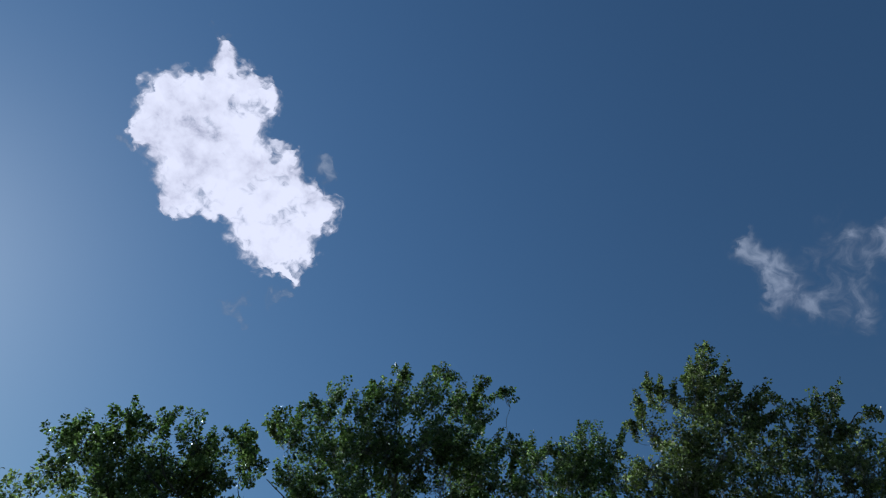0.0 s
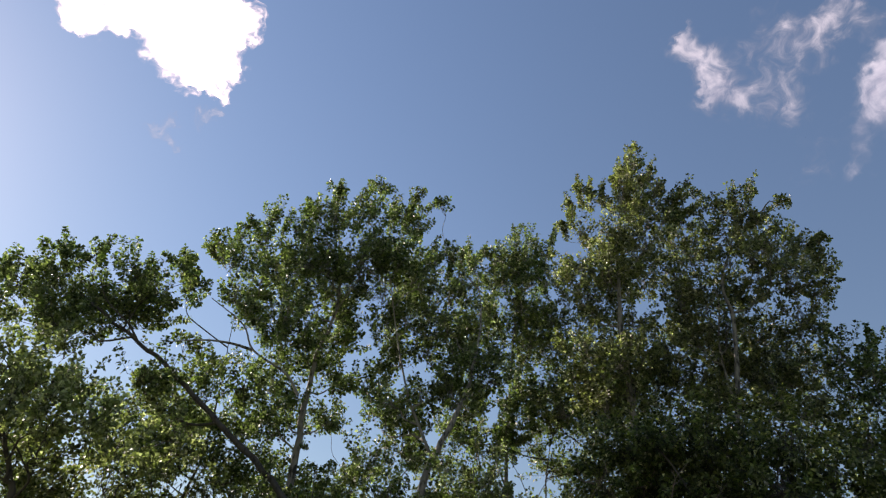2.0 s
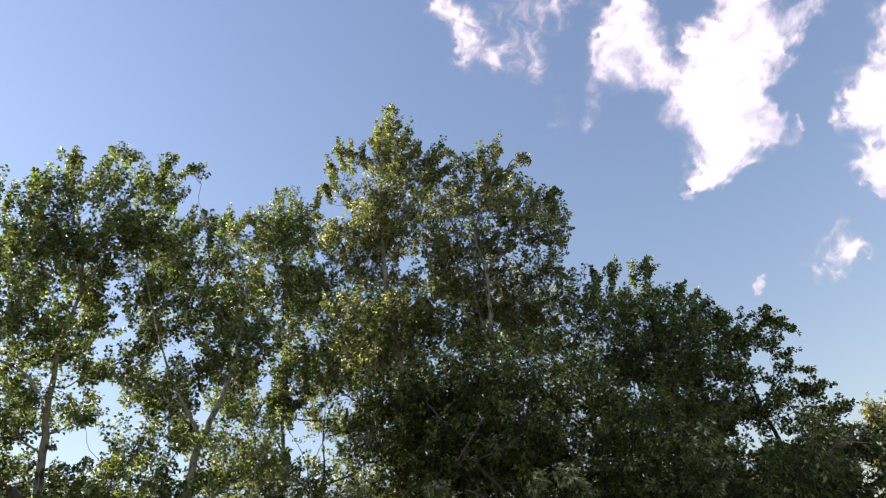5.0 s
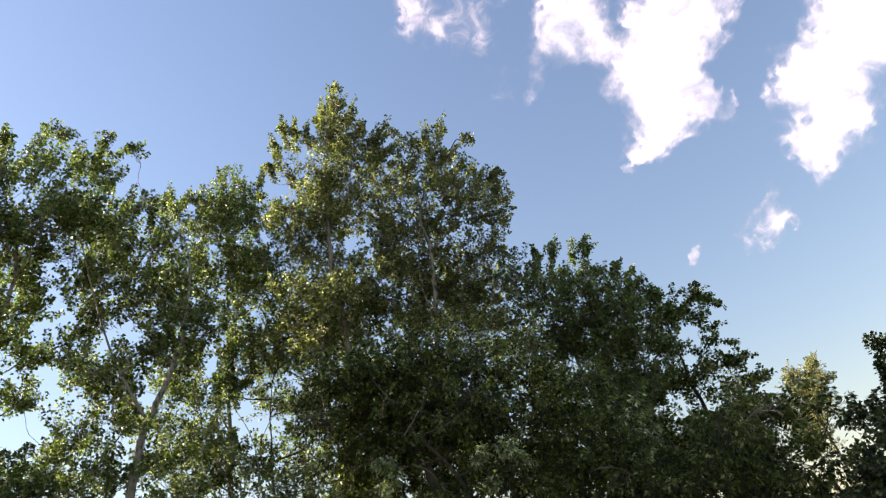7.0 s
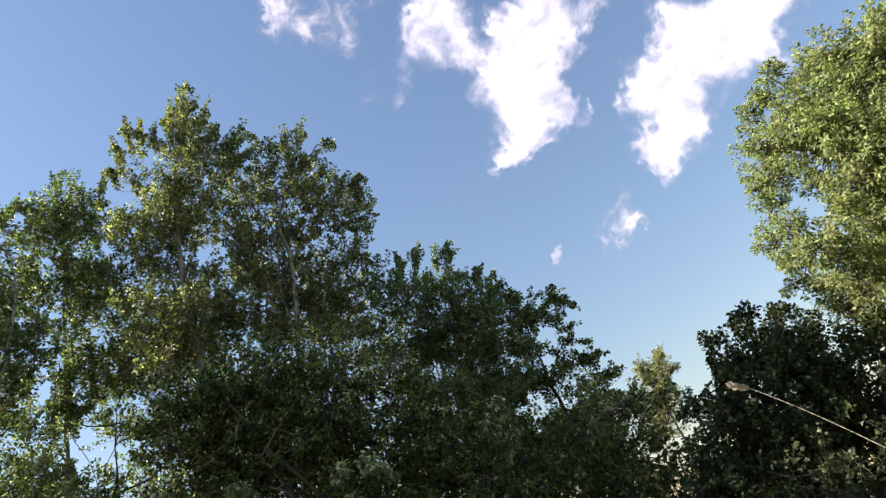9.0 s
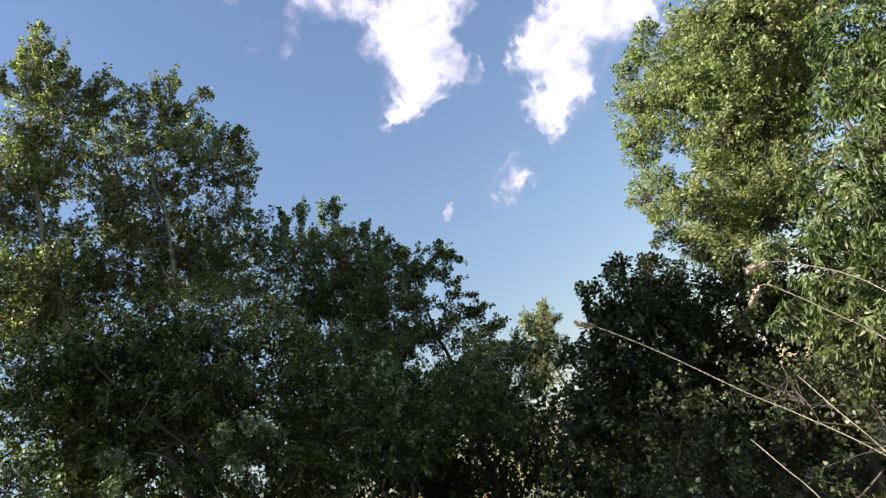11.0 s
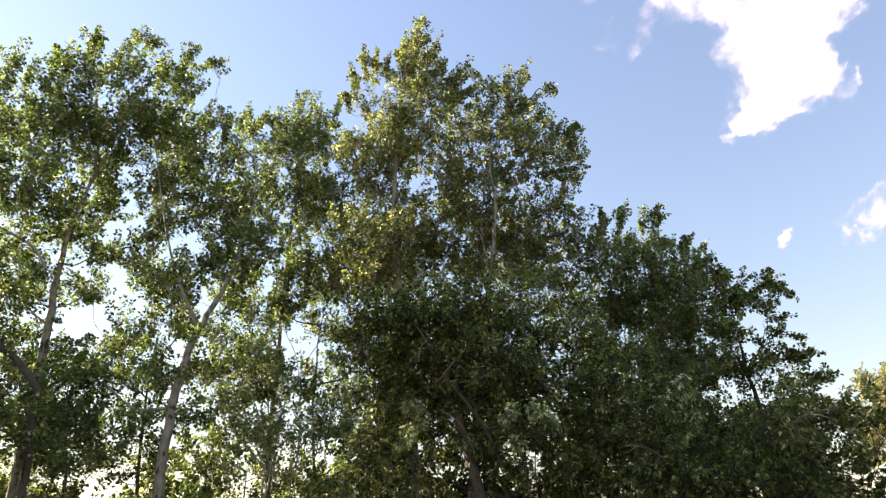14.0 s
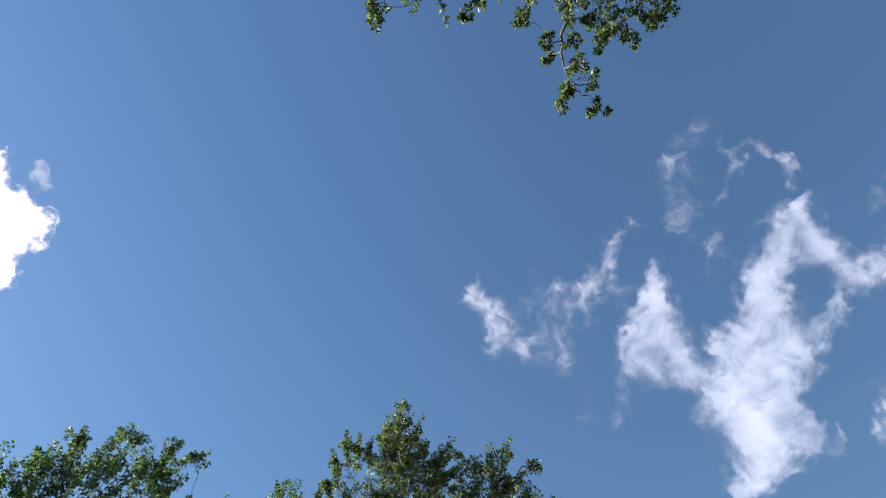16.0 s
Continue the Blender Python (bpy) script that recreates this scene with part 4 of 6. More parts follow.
WILLOW_BOUGHS = [
    (-0.52, 1.03, 5.66, 0.21), (-0.42, 0.64, 5.68, 0.30), (-0.40, 0.43, 5.93, 0.19), (0.15, 0.37, 5.87, 0.30), (0.12, -0.01, 5.61, 0.19), (-1.26, 0.12, 4.81, 0.37),
    (-1.05, 0.73, 4.97, 0.31), (-0.25, 0.28, 5.16, 0.37), (0.91, 0.31, 5.64, 0.35), (1.04, -0.15, 5.85, 0.37), (0.32, -0.62, 5.81, 0.22), (-0.71, -1.21, 4.88, 0.37),
    (0.79, -0.22, 5.24, 0.44), (-0.19, 0.01, 4.64, 0.40), (-0.15, 0.67, 4.72, 0.42), (-0.19, 1.33, 4.84, 0.36), (-0.62, 1.41, 4.72, 0.18), (-0.23, 0.36, 4.21, 0.40),
    (0.96, 0.17, 4.69, 0.49), (0.09, -0.91, 4.64, 0.44), (0.24, -1.32, 4.95, 0.44), (0.60, 0.62, 3.90, 0.43), (-0.69, 0.53, 3.83, 0.25), (-0.91, 1.12, 3.98, 0.23),
]
WILLOW_BOUGHS += [
    (-0.14, 1.77, 3.78, 0.31), (-1.37, 0.43, 3.26, 0.28), (0.33, 1.04, 3.56, 0.43), (-0.33, 1.50, 3.28, 0.31), (-0.64, 0.87, 2.96, 0.32), (-0.67, 0.25, 2.84, 0.37),
    (-0.60, 1.69, 3.43, 0.11), (1.32, -0.80, 6.39, 0.47), (-0.23, -1.76, 5.19, 0.46), (0.18, -0.54, 4.18, 0.40), (0.18, -0.12, 3.66, 0.40), (-0.05, 0.09, 2.99, 0.35),
    (0.21, -1.75, 6.05, 0.50), (-0.10, -2.24, 5.42, 0.55), (-0.67, 1.37, 4.41, 0.28), (-0.23, 1.83, 4.16, 0.31), (-1.45, 0.57, 3.42, 0.30), (-1.04, 0.63, 3.11, 0.33),
    (-0.06, 0.94, 4.45, 0.25), (-0.06, 1.49, 5.16, 0.35), (-0.28, 0.95, 2.20, 0.28), (-1.02, 0.68, 2.31, 0.22), (0.10, 0.92, 2.05, 0.29), (0.01, 1.20, 2.00, 0.24),
]
WILLOW_BOUGHS += [
    (0.66, 1.23, 4.13, 0.40), (0.00, 1.00, 2.96, 0.41), (-1.24, 0.14, 2.28, 0.31), (-0.01, 1.62, 3.04, 0.34), (-1.06, 0.60, 2.49, 0.29), (0.22, 0.32, 3.28, 0.41),
    (-0.51, -0.61, 4.85, 0.34), (-0.64, 0.14, 4.91, 0.34), (0.05, -1.90, 5.27, 0.36), (-0.08, 1.35, 2.98, 0.34), (-0.34, -0.95, 4.71, 0.34), (0.52, 0.09, 4.17, 0.34),
    (-0.14, -0.45, 4.92, 0.34), (-0.03, 0.65, 3.11, 0.34), (-0.12, -0.09, 4.04, 0.34), (-0.27, 0.05, 2.91, 0.34), (0.41, 0.25, 4.45, 0.34), (-0.06, 0.39, 4.66, 0.34),
    (-0.72, 0.39, 4.84, 0.34), (0.73, 1.03, 3.99, 0.34), (0.55, -0.49, 4.98, 0.35), (0.75, 0.05, 5.43, 0.34), (-0.16, -0.56, 4.69, 0.34), (0.27, 0.81, 3.42, 0.34),
]
WILLOW_BOUGHS += [
    (-0.51, -1.56, 4.90, 0.34), (0.27, 0.05, 3.96, 0.34), (0.02, -0.16, 4.29, 0.34), (0.35, 0.10, 4.81, 0.34), (0.09, 0.65, 3.82, 0.34), (0.13, -1.90, 5.66, 0.40),
    (0.62, -0.38, 4.74, 0.35), (0.19, -1.65, 5.39, 0.36), (0.42, 0.10, 5.32, 0.34), (0.49, 0.14, 3.93, 0.34), (-0.38, -1.24, 5.05, 0.34), (1.16, -0.31, 6.04, 0.34),
    (0.11, -0.31, 3.95, 0.34), (-0.35, 0.40, 2.95, 0.34), (-0.39, 0.09, 3.19, 0.34), (0.00, 0.80, 4.23, 0.34), (0.26, 0.37, 4.16, 0.34), (1.13, -0.36, 5.75, 0.35),
    (0.27, 0.33, 5.27, 0.34), (0.83, 0.74, 4.26, 0.34), (-0.31, 0.68, 4.97, 0.34), (0.15, 0.08, 3.22, 0.34), (0.99, -0.05, 5.51, 0.34), (-0.33, -0.92, 4.43, 0.34),
]
WILLOW_BOUGHS += [
    (0.80, -1.23, 6.36, 0.38), (-0.37, 0.25, 4.56, 0.34), (0.22, 0.15, 5.08, 0.34), (0.28, 0.57, 3.92, 0.34), (-0.22, 0.61, 2.91, 0.34), (0.63, -0.27, 4.40, 0.34),
    (0.52, 0.36, 4.72, 0.34),
]
WILLOW_BOUGHS += [
    (-1.12, -0.64, 5.07, 0.34), (-1.06, -0.77, 4.78, 0.34), (-0.98, -0.96, 4.68, 0.34), (-0.94, -1.07, 4.41, 0.34), (-1.12, -0.64, 4.52, 0.34), (-1.05, -0.80, 4.26, 0.34), (-1.15, -0.57, 4.75, 0.34), (-0.86, -1.28, 4.65, 0.34),
    (-1.48, -0.31, 4.44, 0.30), (-1.40, -0.47, 4.23, 0.30), (-1.30, -0.68, 4.09, 0.30), (-1.47, -0.32, 4.11, 0.30), (-1.38, -0.51, 3.92, 0.30), (-1.27, -0.74, 3.84, 0.30),
]
WILLOW_BASE = (8.38, 3.80)
ASH_STEM = [(0.00, 0.00, -0.10), (0.00, -0.01, 0.66), (-0.11, -0.10, 1.41), (0.10, 0.04, 2.17), (0.00, 0.09, 2.92), (-0.11, -0.06, 3.68)]
ASH_BOUGHS = [
    (0.81, 0.19, 4.04, 0.33), (0.34, 0.21, 3.37, 0.37), (-0.75, 0.07, 2.71, 0.23), (-0.56, 0.36, 2.35, 0.33), (0.34, 1.16, 2.33, 0.31), (-0.97, 0.61, 1.75, 0.29),
    (-0.36, 1.26, 1.72, 0.26), (-0.61, 0.97, 1.35, 0.27), (-0.89, 1.12, 1.69, 0.18), (0.36, -0.39, 3.85, 0.41), (-0.72, -0.50, 3.05, 0.35), (-0.66, -0.30, 2.62, 0.40),
    (-0.30, 0.16, 2.20, 0.43), (-0.91, 0.16, 1.62, 0.39), (-1.05, 0.40, 1.21, 0.33), (0.33, -0.59, 4.23, 0.41), (0.62, -0.49, 3.41, 0.55), (0.76, -0.09, 2.71, 0.55),
    (-0.65, -0.19, 1.86, 0.46), (-0.27, 0.34, 1.29, 0.49), (-0.05, -1.06, 3.82, 0.51), (-0.49, 0.03, 1.94, 0.34), (0.62, -0.18, 3.22, 0.34), (-0.75, 0.26, 1.22, 0.34),
]
ASH_BOUGHS += [
    (0.36, 0.01, 2.00, 0.39), (0.28, -0.10, 2.84, 0.34), (-0.58, -0.29, 2.19, 0.34), (-0.59, -0.04, 1.45, 0.37), (-0.92, -0.06, 2.16, 0.34), (-0.56, -0.02, 2.51, 0.34),
    (-0.05, -0.39, 3.00, 0.34), (-0.29, -0.82, 3.58, 0.34), (-0.29, -0.81, 3.27, 0.34), (-0.06, -0.61, 3.29, 0.34), (0.45, -0.08, 3.72, 0.34), (0.14, -0.00, 2.60, 0.34),
    (0.17, -0.28, 3.02, 0.34), (0.12, -0.39, 3.55, 0.34), (0.61, 0.02, 3.02, 0.34), (-0.05, -0.02, 2.33, 0.37),
]
ASH_BASE = (7.09, 2.46)
HAZEL_STEM = [(0.00, 0.00, -0.10), (0.00, -0.01, 0.83), (-0.11, -0.10, 1.76), (0.10, 0.04, 2.70), (0.00, 0.09, 3.63), (-0.11, -0.06, 4.56)]
HAZEL_BOUGHS = [
    (-1.00, 0.02, 4.85, 0.42), (-0.55, -0.07, 4.24, 0.46), (-0.84, 0.51, 3.79, 0.54), (-0.16, -0.10, 5.03, 0.36), (0.23, -0.60, 4.11, 0.35), (0.69, 0.31, 3.75, 0.47),
    (-0.13, -0.49, 3.23, 0.54), (0.57, 0.21, 2.90, 0.56), (-0.65, -0.06, 2.87, 0.50), (1.56, 0.59, 4.23, 0.43), (1.38, 0.11, 3.33, 0.51), (-1.18, -0.07, 4.23, 0.26),
    (0.07, -0.17, 4.61, 0.20), (1.62, 0.06, 4.81, 0.37), (-0.48, -0.33, 3.76, 0.37), (-0.65, 0.25, 3.96, 0.37), (0.51, -0.20, 3.50, 0.34), (0.92, 0.25, 3.42, 0.38),
    (0.72, -0.14, 3.25, 0.41), (1.54, 0.17, 4.09, 0.34), (-0.13, 0.08, 3.55, 0.37), (-0.65, -0.01, 3.64, 0.37), (-0.02, 0.20, 2.75, 0.40), (-0.53, -0.06, 4.88, 0.34),
]
HAZEL_BOUGHS += [
    (0.19, -0.14, 3.63, 0.38), (1.43, 0.50, 3.69, 0.34), (0.09, -0.03, 3.17, 0.43),
]
HAZEL_FORKS = [[(0.14, 0.01, 2.70), (0.16, 0.01, 3.50), (0.37, 0.02, 4.27), (0.80, 0.04, 5.10), (1.19, 0.04, 5.33)], [(0.11, -0.19, 2.76), (-0.15, -0.21, 3.64), (-0.40, -0.24, 4.29), (-0.36, -0.24, 4.78)], [(0.32, 0.12, 2.62), (0.63, 0.13, 3.34), (1.12, 0.14, 3.91), (1.73, 0.11, 4.42)], [(0.25, -0.08, 2.60), (-0.43, -0.14, 3.29), (-0.84, -0.20, 3.83), (-1.07, -0.24, 4.28)], [(0.51, 0.03, 2.61), (0.51, 0.03, 3.70), (0.39, 0.03, 4.67), (0.10, 0.01, 5.28)]]
HAZEL_BASE = (-0.97, 11.96)
DARK_THICKET_STEM = [(0.00, 0.00, -0.10), (-0.16, 0.04, 1.43), (-0.33, 0.09, 2.13), (-0.67, 0.17, 2.89), (-1.04, 0.25, 3.70)]
DARK_THICKET_BOUGHS = [
    (-1.97, 0.04, 4.46, 0.42), (-1.22, 0.63, 4.97, 0.45), (-0.59, 0.18, 4.82, 0.44), (-0.08, -0.51, 4.50, 0.41), (-1.65, -0.03, 3.78, 0.41), (-0.99, 0.06, 3.82, 0.33),
    (-1.90, 0.70, 3.30, 0.47), (-1.35, -0.15, 3.06, 0.44), (-0.41, 0.42, 3.75, 0.48), (0.22, 0.15, 3.86, 0.47), (-0.62, -0.29, 2.80, 0.48), (-1.42, 0.55, 2.49, 0.50),
    (-2.24, -0.17, 2.34, 0.46), (-2.52, -0.11, 2.15, 0.47), (0.23, 0.06, 2.34, 0.50), (-1.94, 0.32, 3.90, 0.34), (-1.31, 0.27, 3.55, 0.34), (-1.10, 0.05, 3.55, 0.34),
    (-1.58, 0.45, 4.79, 0.34), (-0.12, 0.03, 4.07, 0.34), (-0.83, 0.49, 4.40, 0.36), (0.26, 0.10, 3.21, 0.38), (-0.31, 0.02, 4.24, 0.35), (-1.57, 0.54, 2.91, 0.38),
]
DARK_THICKET_BOUGHS += [
    (-1.23, 0.48, 3.49, 0.38), (-1.84, 0.04, 4.01, 0.34), (-1.53, 0.17, 4.21, 0.34), (-0.84, 0.58, 3.10, 0.38), (-2.15, 0.28, 2.75, 0.37),
]
DARK_THICKET_BASE = (2.82, 9.39)
DARK_BUSH_STEM = [(0.00, 0.00, -0.10), (0.03, -0.01, 1.04), (0.06, -0.03, 1.66), (0.04, -0.02, 2.34), (0.01, -0.00, 2.99)]
DARK_BUSH_BOUGHS = [
    (-1.57, 0.28, 2.75, 0.47), (-0.79, 0.93, 3.51, 0.47), (-0.79, 0.34, 2.61, 0.48), (-0.29, -0.13, 2.96, 0.48), (-0.19, 0.55, 3.92, 0.43), (-0.44, -0.50, 2.21, 0.45),
    (0.55, 0.05, 2.70, 0.50), (0.65, -1.11, 2.63, 0.45), (0.36, -0.76, 2.10, 0.46), (1.71, -0.35, 2.41, 0.51), (1.71, -0.82, 2.96, 0.42), (1.53, -1.49, 2.06, 0.46),
    (1.61, -1.76, 2.50, 0.38), (-0.87, 1.10, 2.35, 0.51), (-0.44, 0.13, 2.71, 0.38), (-0.10, 0.08, 3.55, 0.35), (0.03, -0.75, 2.15, 0.36), (-0.91, 0.65, 3.19, 0.38),
    (1.12, -0.04, 2.47, 0.40), (-0.81, 0.94, 2.96, 0.38), (-0.46, -0.09, 2.39, 0.36), (1.10, -0.29, 2.77, 0.34), (-0.93, 0.07, 2.77, 0.37), (-0.55, 0.26, 2.30, 0.36),
]
DARK_BUSH_BOUGHS += [
    (-0.61, 0.78, 3.70, 0.35), (1.27, -0.93, 2.88, 0.34), (-0.55, 0.31, 3.30, 0.38),
]
DARK_BUSH_BASE = (4.47, 8.50)
LOW_ASPEN_STEM = [(0.00, 0.00, -0.10), (0.00, -0.01, 0.69), (-0.11, -0.10, 1.48), (0.10, 0.04, 2.28), (0.00, 0.09, 3.07), (-0.11, -0.06, 3.86)]
LOW_ASPEN_BOUGHS = [
    (-0.15, 0.19, 3.87, 0.43), (-0.23, 0.39, 3.27, 0.53), (0.14, -0.48, 2.54, 0.53), (0.59, 0.08, 3.69, 0.33), (0.90, -0.11, 3.03, 0.45), (0.48, -0.09, 2.59, 0.50),
    (-0.20, 0.02, 4.32, 0.27), (-0.42, -0.38, 2.84, 0.54), (-0.71, -0.44, 3.55, 0.46), (0.11, -0.02, 3.33, 0.35), (0.30, -0.27, 3.03, 0.36), (-0.03, -0.06, 2.87, 0.42),
    (0.35, 0.13, 3.43, 0.35), (-0.41, -0.03, 3.05, 0.43), (0.14, 0.21, 3.03, 0.40), (-0.47, 0.21, 3.41, 0.36), (-0.71, -0.35, 3.13, 0.37), (-0.65, 0.21, 3.73, 0.36),
]
LOW_ASPEN_BASE = (-3.59, 10.40)
LEFT_BUSH_STEM = [(0.00, 0.00, -0.10), (0.00, -0.01, 0.56), (-0.11, -0.10, 1.22), (0.10, 0.04, 1.88), (0.00, 0.09, 2.54), (-0.11, -0.06, 3.20)]
LEFT_BUSH_BOUGHS = [
    (-0.36, -0.87, 3.13, 0.44), (-0.45, 0.25, 3.37, 0.49), (0.28, 0.41, 3.10, 0.47), (0.65, 0.87, 3.49, 0.40), (1.37, 0.65, 3.25, 0.42), (-0.43, 0.30, 2.88, 0.49),
    (-0.64, -0.42, 2.67, 0.51), (0.25, 0.31, 3.74, 0.39), (-1.08, -0.68, 2.88, 0.51), (-1.15, -0.44, 2.43, 0.61), (-0.25, -0.35, 2.21, 0.58), (0.52, -0.33, 2.34, 0.55),
    (1.16, -0.07, 2.50, 0.55), (-0.87, -0.13, 2.80, 0.39), (-0.32, -0.62, 2.61, 0.35), (-0.12, -0.34, 3.30, 0.34), (-0.12, 0.14, 3.58, 0.34), (-0.88, -0.11, 3.07, 0.39),
    (0.08, -0.34, 2.42, 0.40), (0.04, -0.48, 2.78, 0.35), (0.93, 0.61, 3.28, 0.34), (0.26, 0.04, 2.82, 0.38), (0.82, 0.17, 2.67, 0.38), (0.69, 0.04, 3.25, 0.34),
]
LEFT_BUSH_BOUGHS += [
    (-0.09, 0.44, 2.89, 0.38),
]
LEFT_BUSH_BASE = (-5.48, 8.37)
FILL_ASPEN_STEM = [(0.00, 0.00, -0.10), (0.00, -0.01, 1.47), (-0.11, -0.10, 3.03), (0.10, 0.04, 4.60), (0.00, 0.09, 6.17), (-0.11, -0.06, 7.74)]
FILL_ASPEN_BOUGHS = [
    (1.59, 0.31, 8.00, 0.42), (1.99, 0.22, 7.09, 0.42), (1.67, 1.08, 6.70, 0.40), (1.24, 0.59, 7.17, 0.32), (0.51, 0.48, 6.42, 0.40), (-0.74, -0.88, 5.57, 0.35),
    (-0.45, -0.29, 5.74, 0.31), (0.68, 0.67, 5.63, 0.36), (1.39, 0.76, 5.67, 0.31), (0.31, 0.06, 5.19, 0.41), (-0.49, -0.35, 4.85, 0.44), (0.46, -0.38, 4.39, 0.44),
    (-0.32, -0.75, 4.19, 0.50), (1.27, 0.11, 4.27, 0.42), (1.64, 0.67, 4.63, 0.32), (-0.33, -0.29, 6.26, 0.29), (-0.03, 0.30, 7.99, 0.36), (-0.74, -0.75, 7.33, 0.32),
    (-0.03, -0.18, 5.06, 0.34), (0.79, 0.05, 4.69, 0.34), (0.69, 0.66, 6.17, 0.34), (-0.76, -0.60, 5.35, 0.34), (1.69, 0.73, 6.87, 0.34), (-0.41, -0.41, 4.49, 0.35),
]
FILL_ASPEN_BOUGHS += [
    (0.99, 0.72, 6.64, 0.34), (1.85, 0.40, 7.62, 0.34), (0.42, 0.32, 5.71, 0.34), (-0.43, -0.71, 5.00, 0.34), (0.06, -0.45, 4.72, 0.35), (-0.13, -0.33, 4.56, 0.34),
    (0.34, -0.06, 4.69, 0.34), (0.42, 0.41, 5.30, 0.34), (0.80, -0.04, 4.29, 0.34),
]
FILL_ASPEN_BASE = (-6.15, 11.00)
BACK_A_STEM = [(0.00, 0.00, -0.10), (0.08, 0.03, 1.44), (-0.06, 0.05, 2.88), (0.05, -0.04, 4.11)]
BACK_A_BOUGHS = [
    (-0.57, -1.09, 1.92, 0.48), (-0.92, -1.21, 2.82, 0.45), (-1.09, -1.07, 3.60, 0.48), (-1.50, -0.85, 4.34, 0.47), (-0.74, -0.14, 1.94, 0.41), (-0.80, -0.34, 2.87, 0.39),
    (-0.01, -0.92, 3.32, 0.44), (-0.62, -0.28, 4.21, 0.48), (0.03, 0.52, 2.19, 0.48), (0.04, -0.04, 2.60, 0.47), (0.54, -0.23, 3.44, 0.47), (0.53, -0.21, 4.41, 0.37),
    (0.32, 1.27, 2.22, 0.49), (0.94, 0.40, 2.74, 0.46), (0.86, 0.64, 3.74, 0.36), (1.10, 0.21, 4.12, 0.50),
]
BACK_A_BASE = (-9.59, 8.63)
BACK_B_STEM = [(0.00, 0.00, -0.10), (0.08, 0.03, 1.81), (-0.06, 0.05, 3.61), (0.05, -0.04, 5.16)]
BACK_B_BOUGHS = [
    (-1.55, -0.40, 2.29, 0.46), (-1.08, -0.95, 2.89, 0.37), (-0.64, -1.27, 3.61, 0.49), (-1.05, -0.39, 4.47, 0.37), (-1.21, -0.52, 5.39, 0.36), (-0.18, -0.87, 2.20, 0.38),
    (-0.39, -0.35, 2.97, 0.38), (-0.70, -0.06, 3.44, 0.38), (-0.95, 0.07, 4.37, 0.43), (-0.84, 0.20, 5.46, 0.44), (0.42, -0.10, 2.18, 0.37), (0.45, -0.03, 2.67, 0.42),
    (0.05, 0.19, 3.39, 0.36), (0.44, -0.39, 4.37, 0.43), (0.08, 0.54, 5.09, 0.49), (0.86, 0.52, 2.04, 0.46), (1.20, 0.29, 2.89, 0.42), (0.51, 0.97, 3.84, 0.48),
    (0.50, 1.04, 4.62, 0.50), (0.61, 1.25, 5.35, 0.46),
]
BACK_B_BASE = (-7.67, 10.37)
BACK_C_STEM = [(0.00, 0.00, -0.10), (0.08, 0.03, 1.77), (-0.06, 0.05, 3.55), (0.05, -0.04, 5.07)]
BACK_C_BOUGHS = [
    (-1.00, -0.49, 2.06, 0.42), (-0.86, -0.65, 2.89, 0.44), (-0.87, -0.77, 3.32, 0.45), (-1.12, -0.84, 4.43, 0.37), (-0.99, -0.38, 5.21, 0.45), (-0.28, -0.89, 2.10, 0.44),
    (-0.57, 0.22, 2.75, 0.38), (0.04, -0.66, 3.46, 0.45), (0.02, -0.63, 4.29, 0.37), (-0.52, -0.07, 5.37, 0.37), (0.57, -0.28, 1.98, 0.50), (0.65, -0.36, 2.51, 0.36),
    (0.64, -0.42, 3.57, 0.47), (0.15, 0.74, 4.56, 0.48), (0.19, 0.35, 5.00, 0.44), (1.23, 0.35, 2.14, 0.38), (0.94, 0.47, 2.93, 0.41), (1.11, 0.01, 3.52, 0.49),
    (0.85, 0.61, 4.43, 0.39),
]
BACK_C_BASE = (-5.55, 11.64)
BACK_D_STEM = [(0.00, 0.00, -0.10), (0.08, 0.03, 2.04), (-0.06, 0.05, 4.08), (0.05, -0.04, 5.83)]
BACK_D_BOUGHS = [
    (-0.99, -0.58, 2.11, 0.41), (-1.08, -0.78, 2.75, 0.47), (-1.34, -0.63, 3.40, 0.38), (-1.38, 0.07, 4.47, 0.42), (-1.39, -0.16, 5.95, 0.38), (-0.69, -0.49, 2.00, 0.43),
    (-0.59, 0.12, 3.01, 0.47), (-0.60, 0.28, 3.66, 0.43), (-0.53, 0.43, 4.42, 0.48), (-0.70, 0.17, 5.01, 0.44), (-0.35, -0.18, 6.13, 0.46), (0.11, -0.58, 1.94, 0.50),
    (0.21, 0.19, 2.99, 0.41), (0.04, -0.07, 3.74, 0.38), (0.24, -0.24, 4.20, 0.37), (0.43, -0.25, 5.18, 0.38), (0.30, -0.61, 5.77, 0.43), (0.97, -0.22, 2.08, 0.36),
    (1.12, 0.20, 2.85, 0.42), (0.84, -0.49, 3.54, 0.43), (0.82, 0.23, 4.53, 0.43), (0.91, 0.31, 5.37, 0.36), (0.98, 0.31, 6.13, 0.38),
]
BACK_D_BASE = (-3.12, 12.52)
BACK_E_STEM = [(0.00, 0.00, -0.10), (0.08, 0.03, 2.24), (-0.06, 0.05, 4.48), (0.05, -0.04, 6.40)]
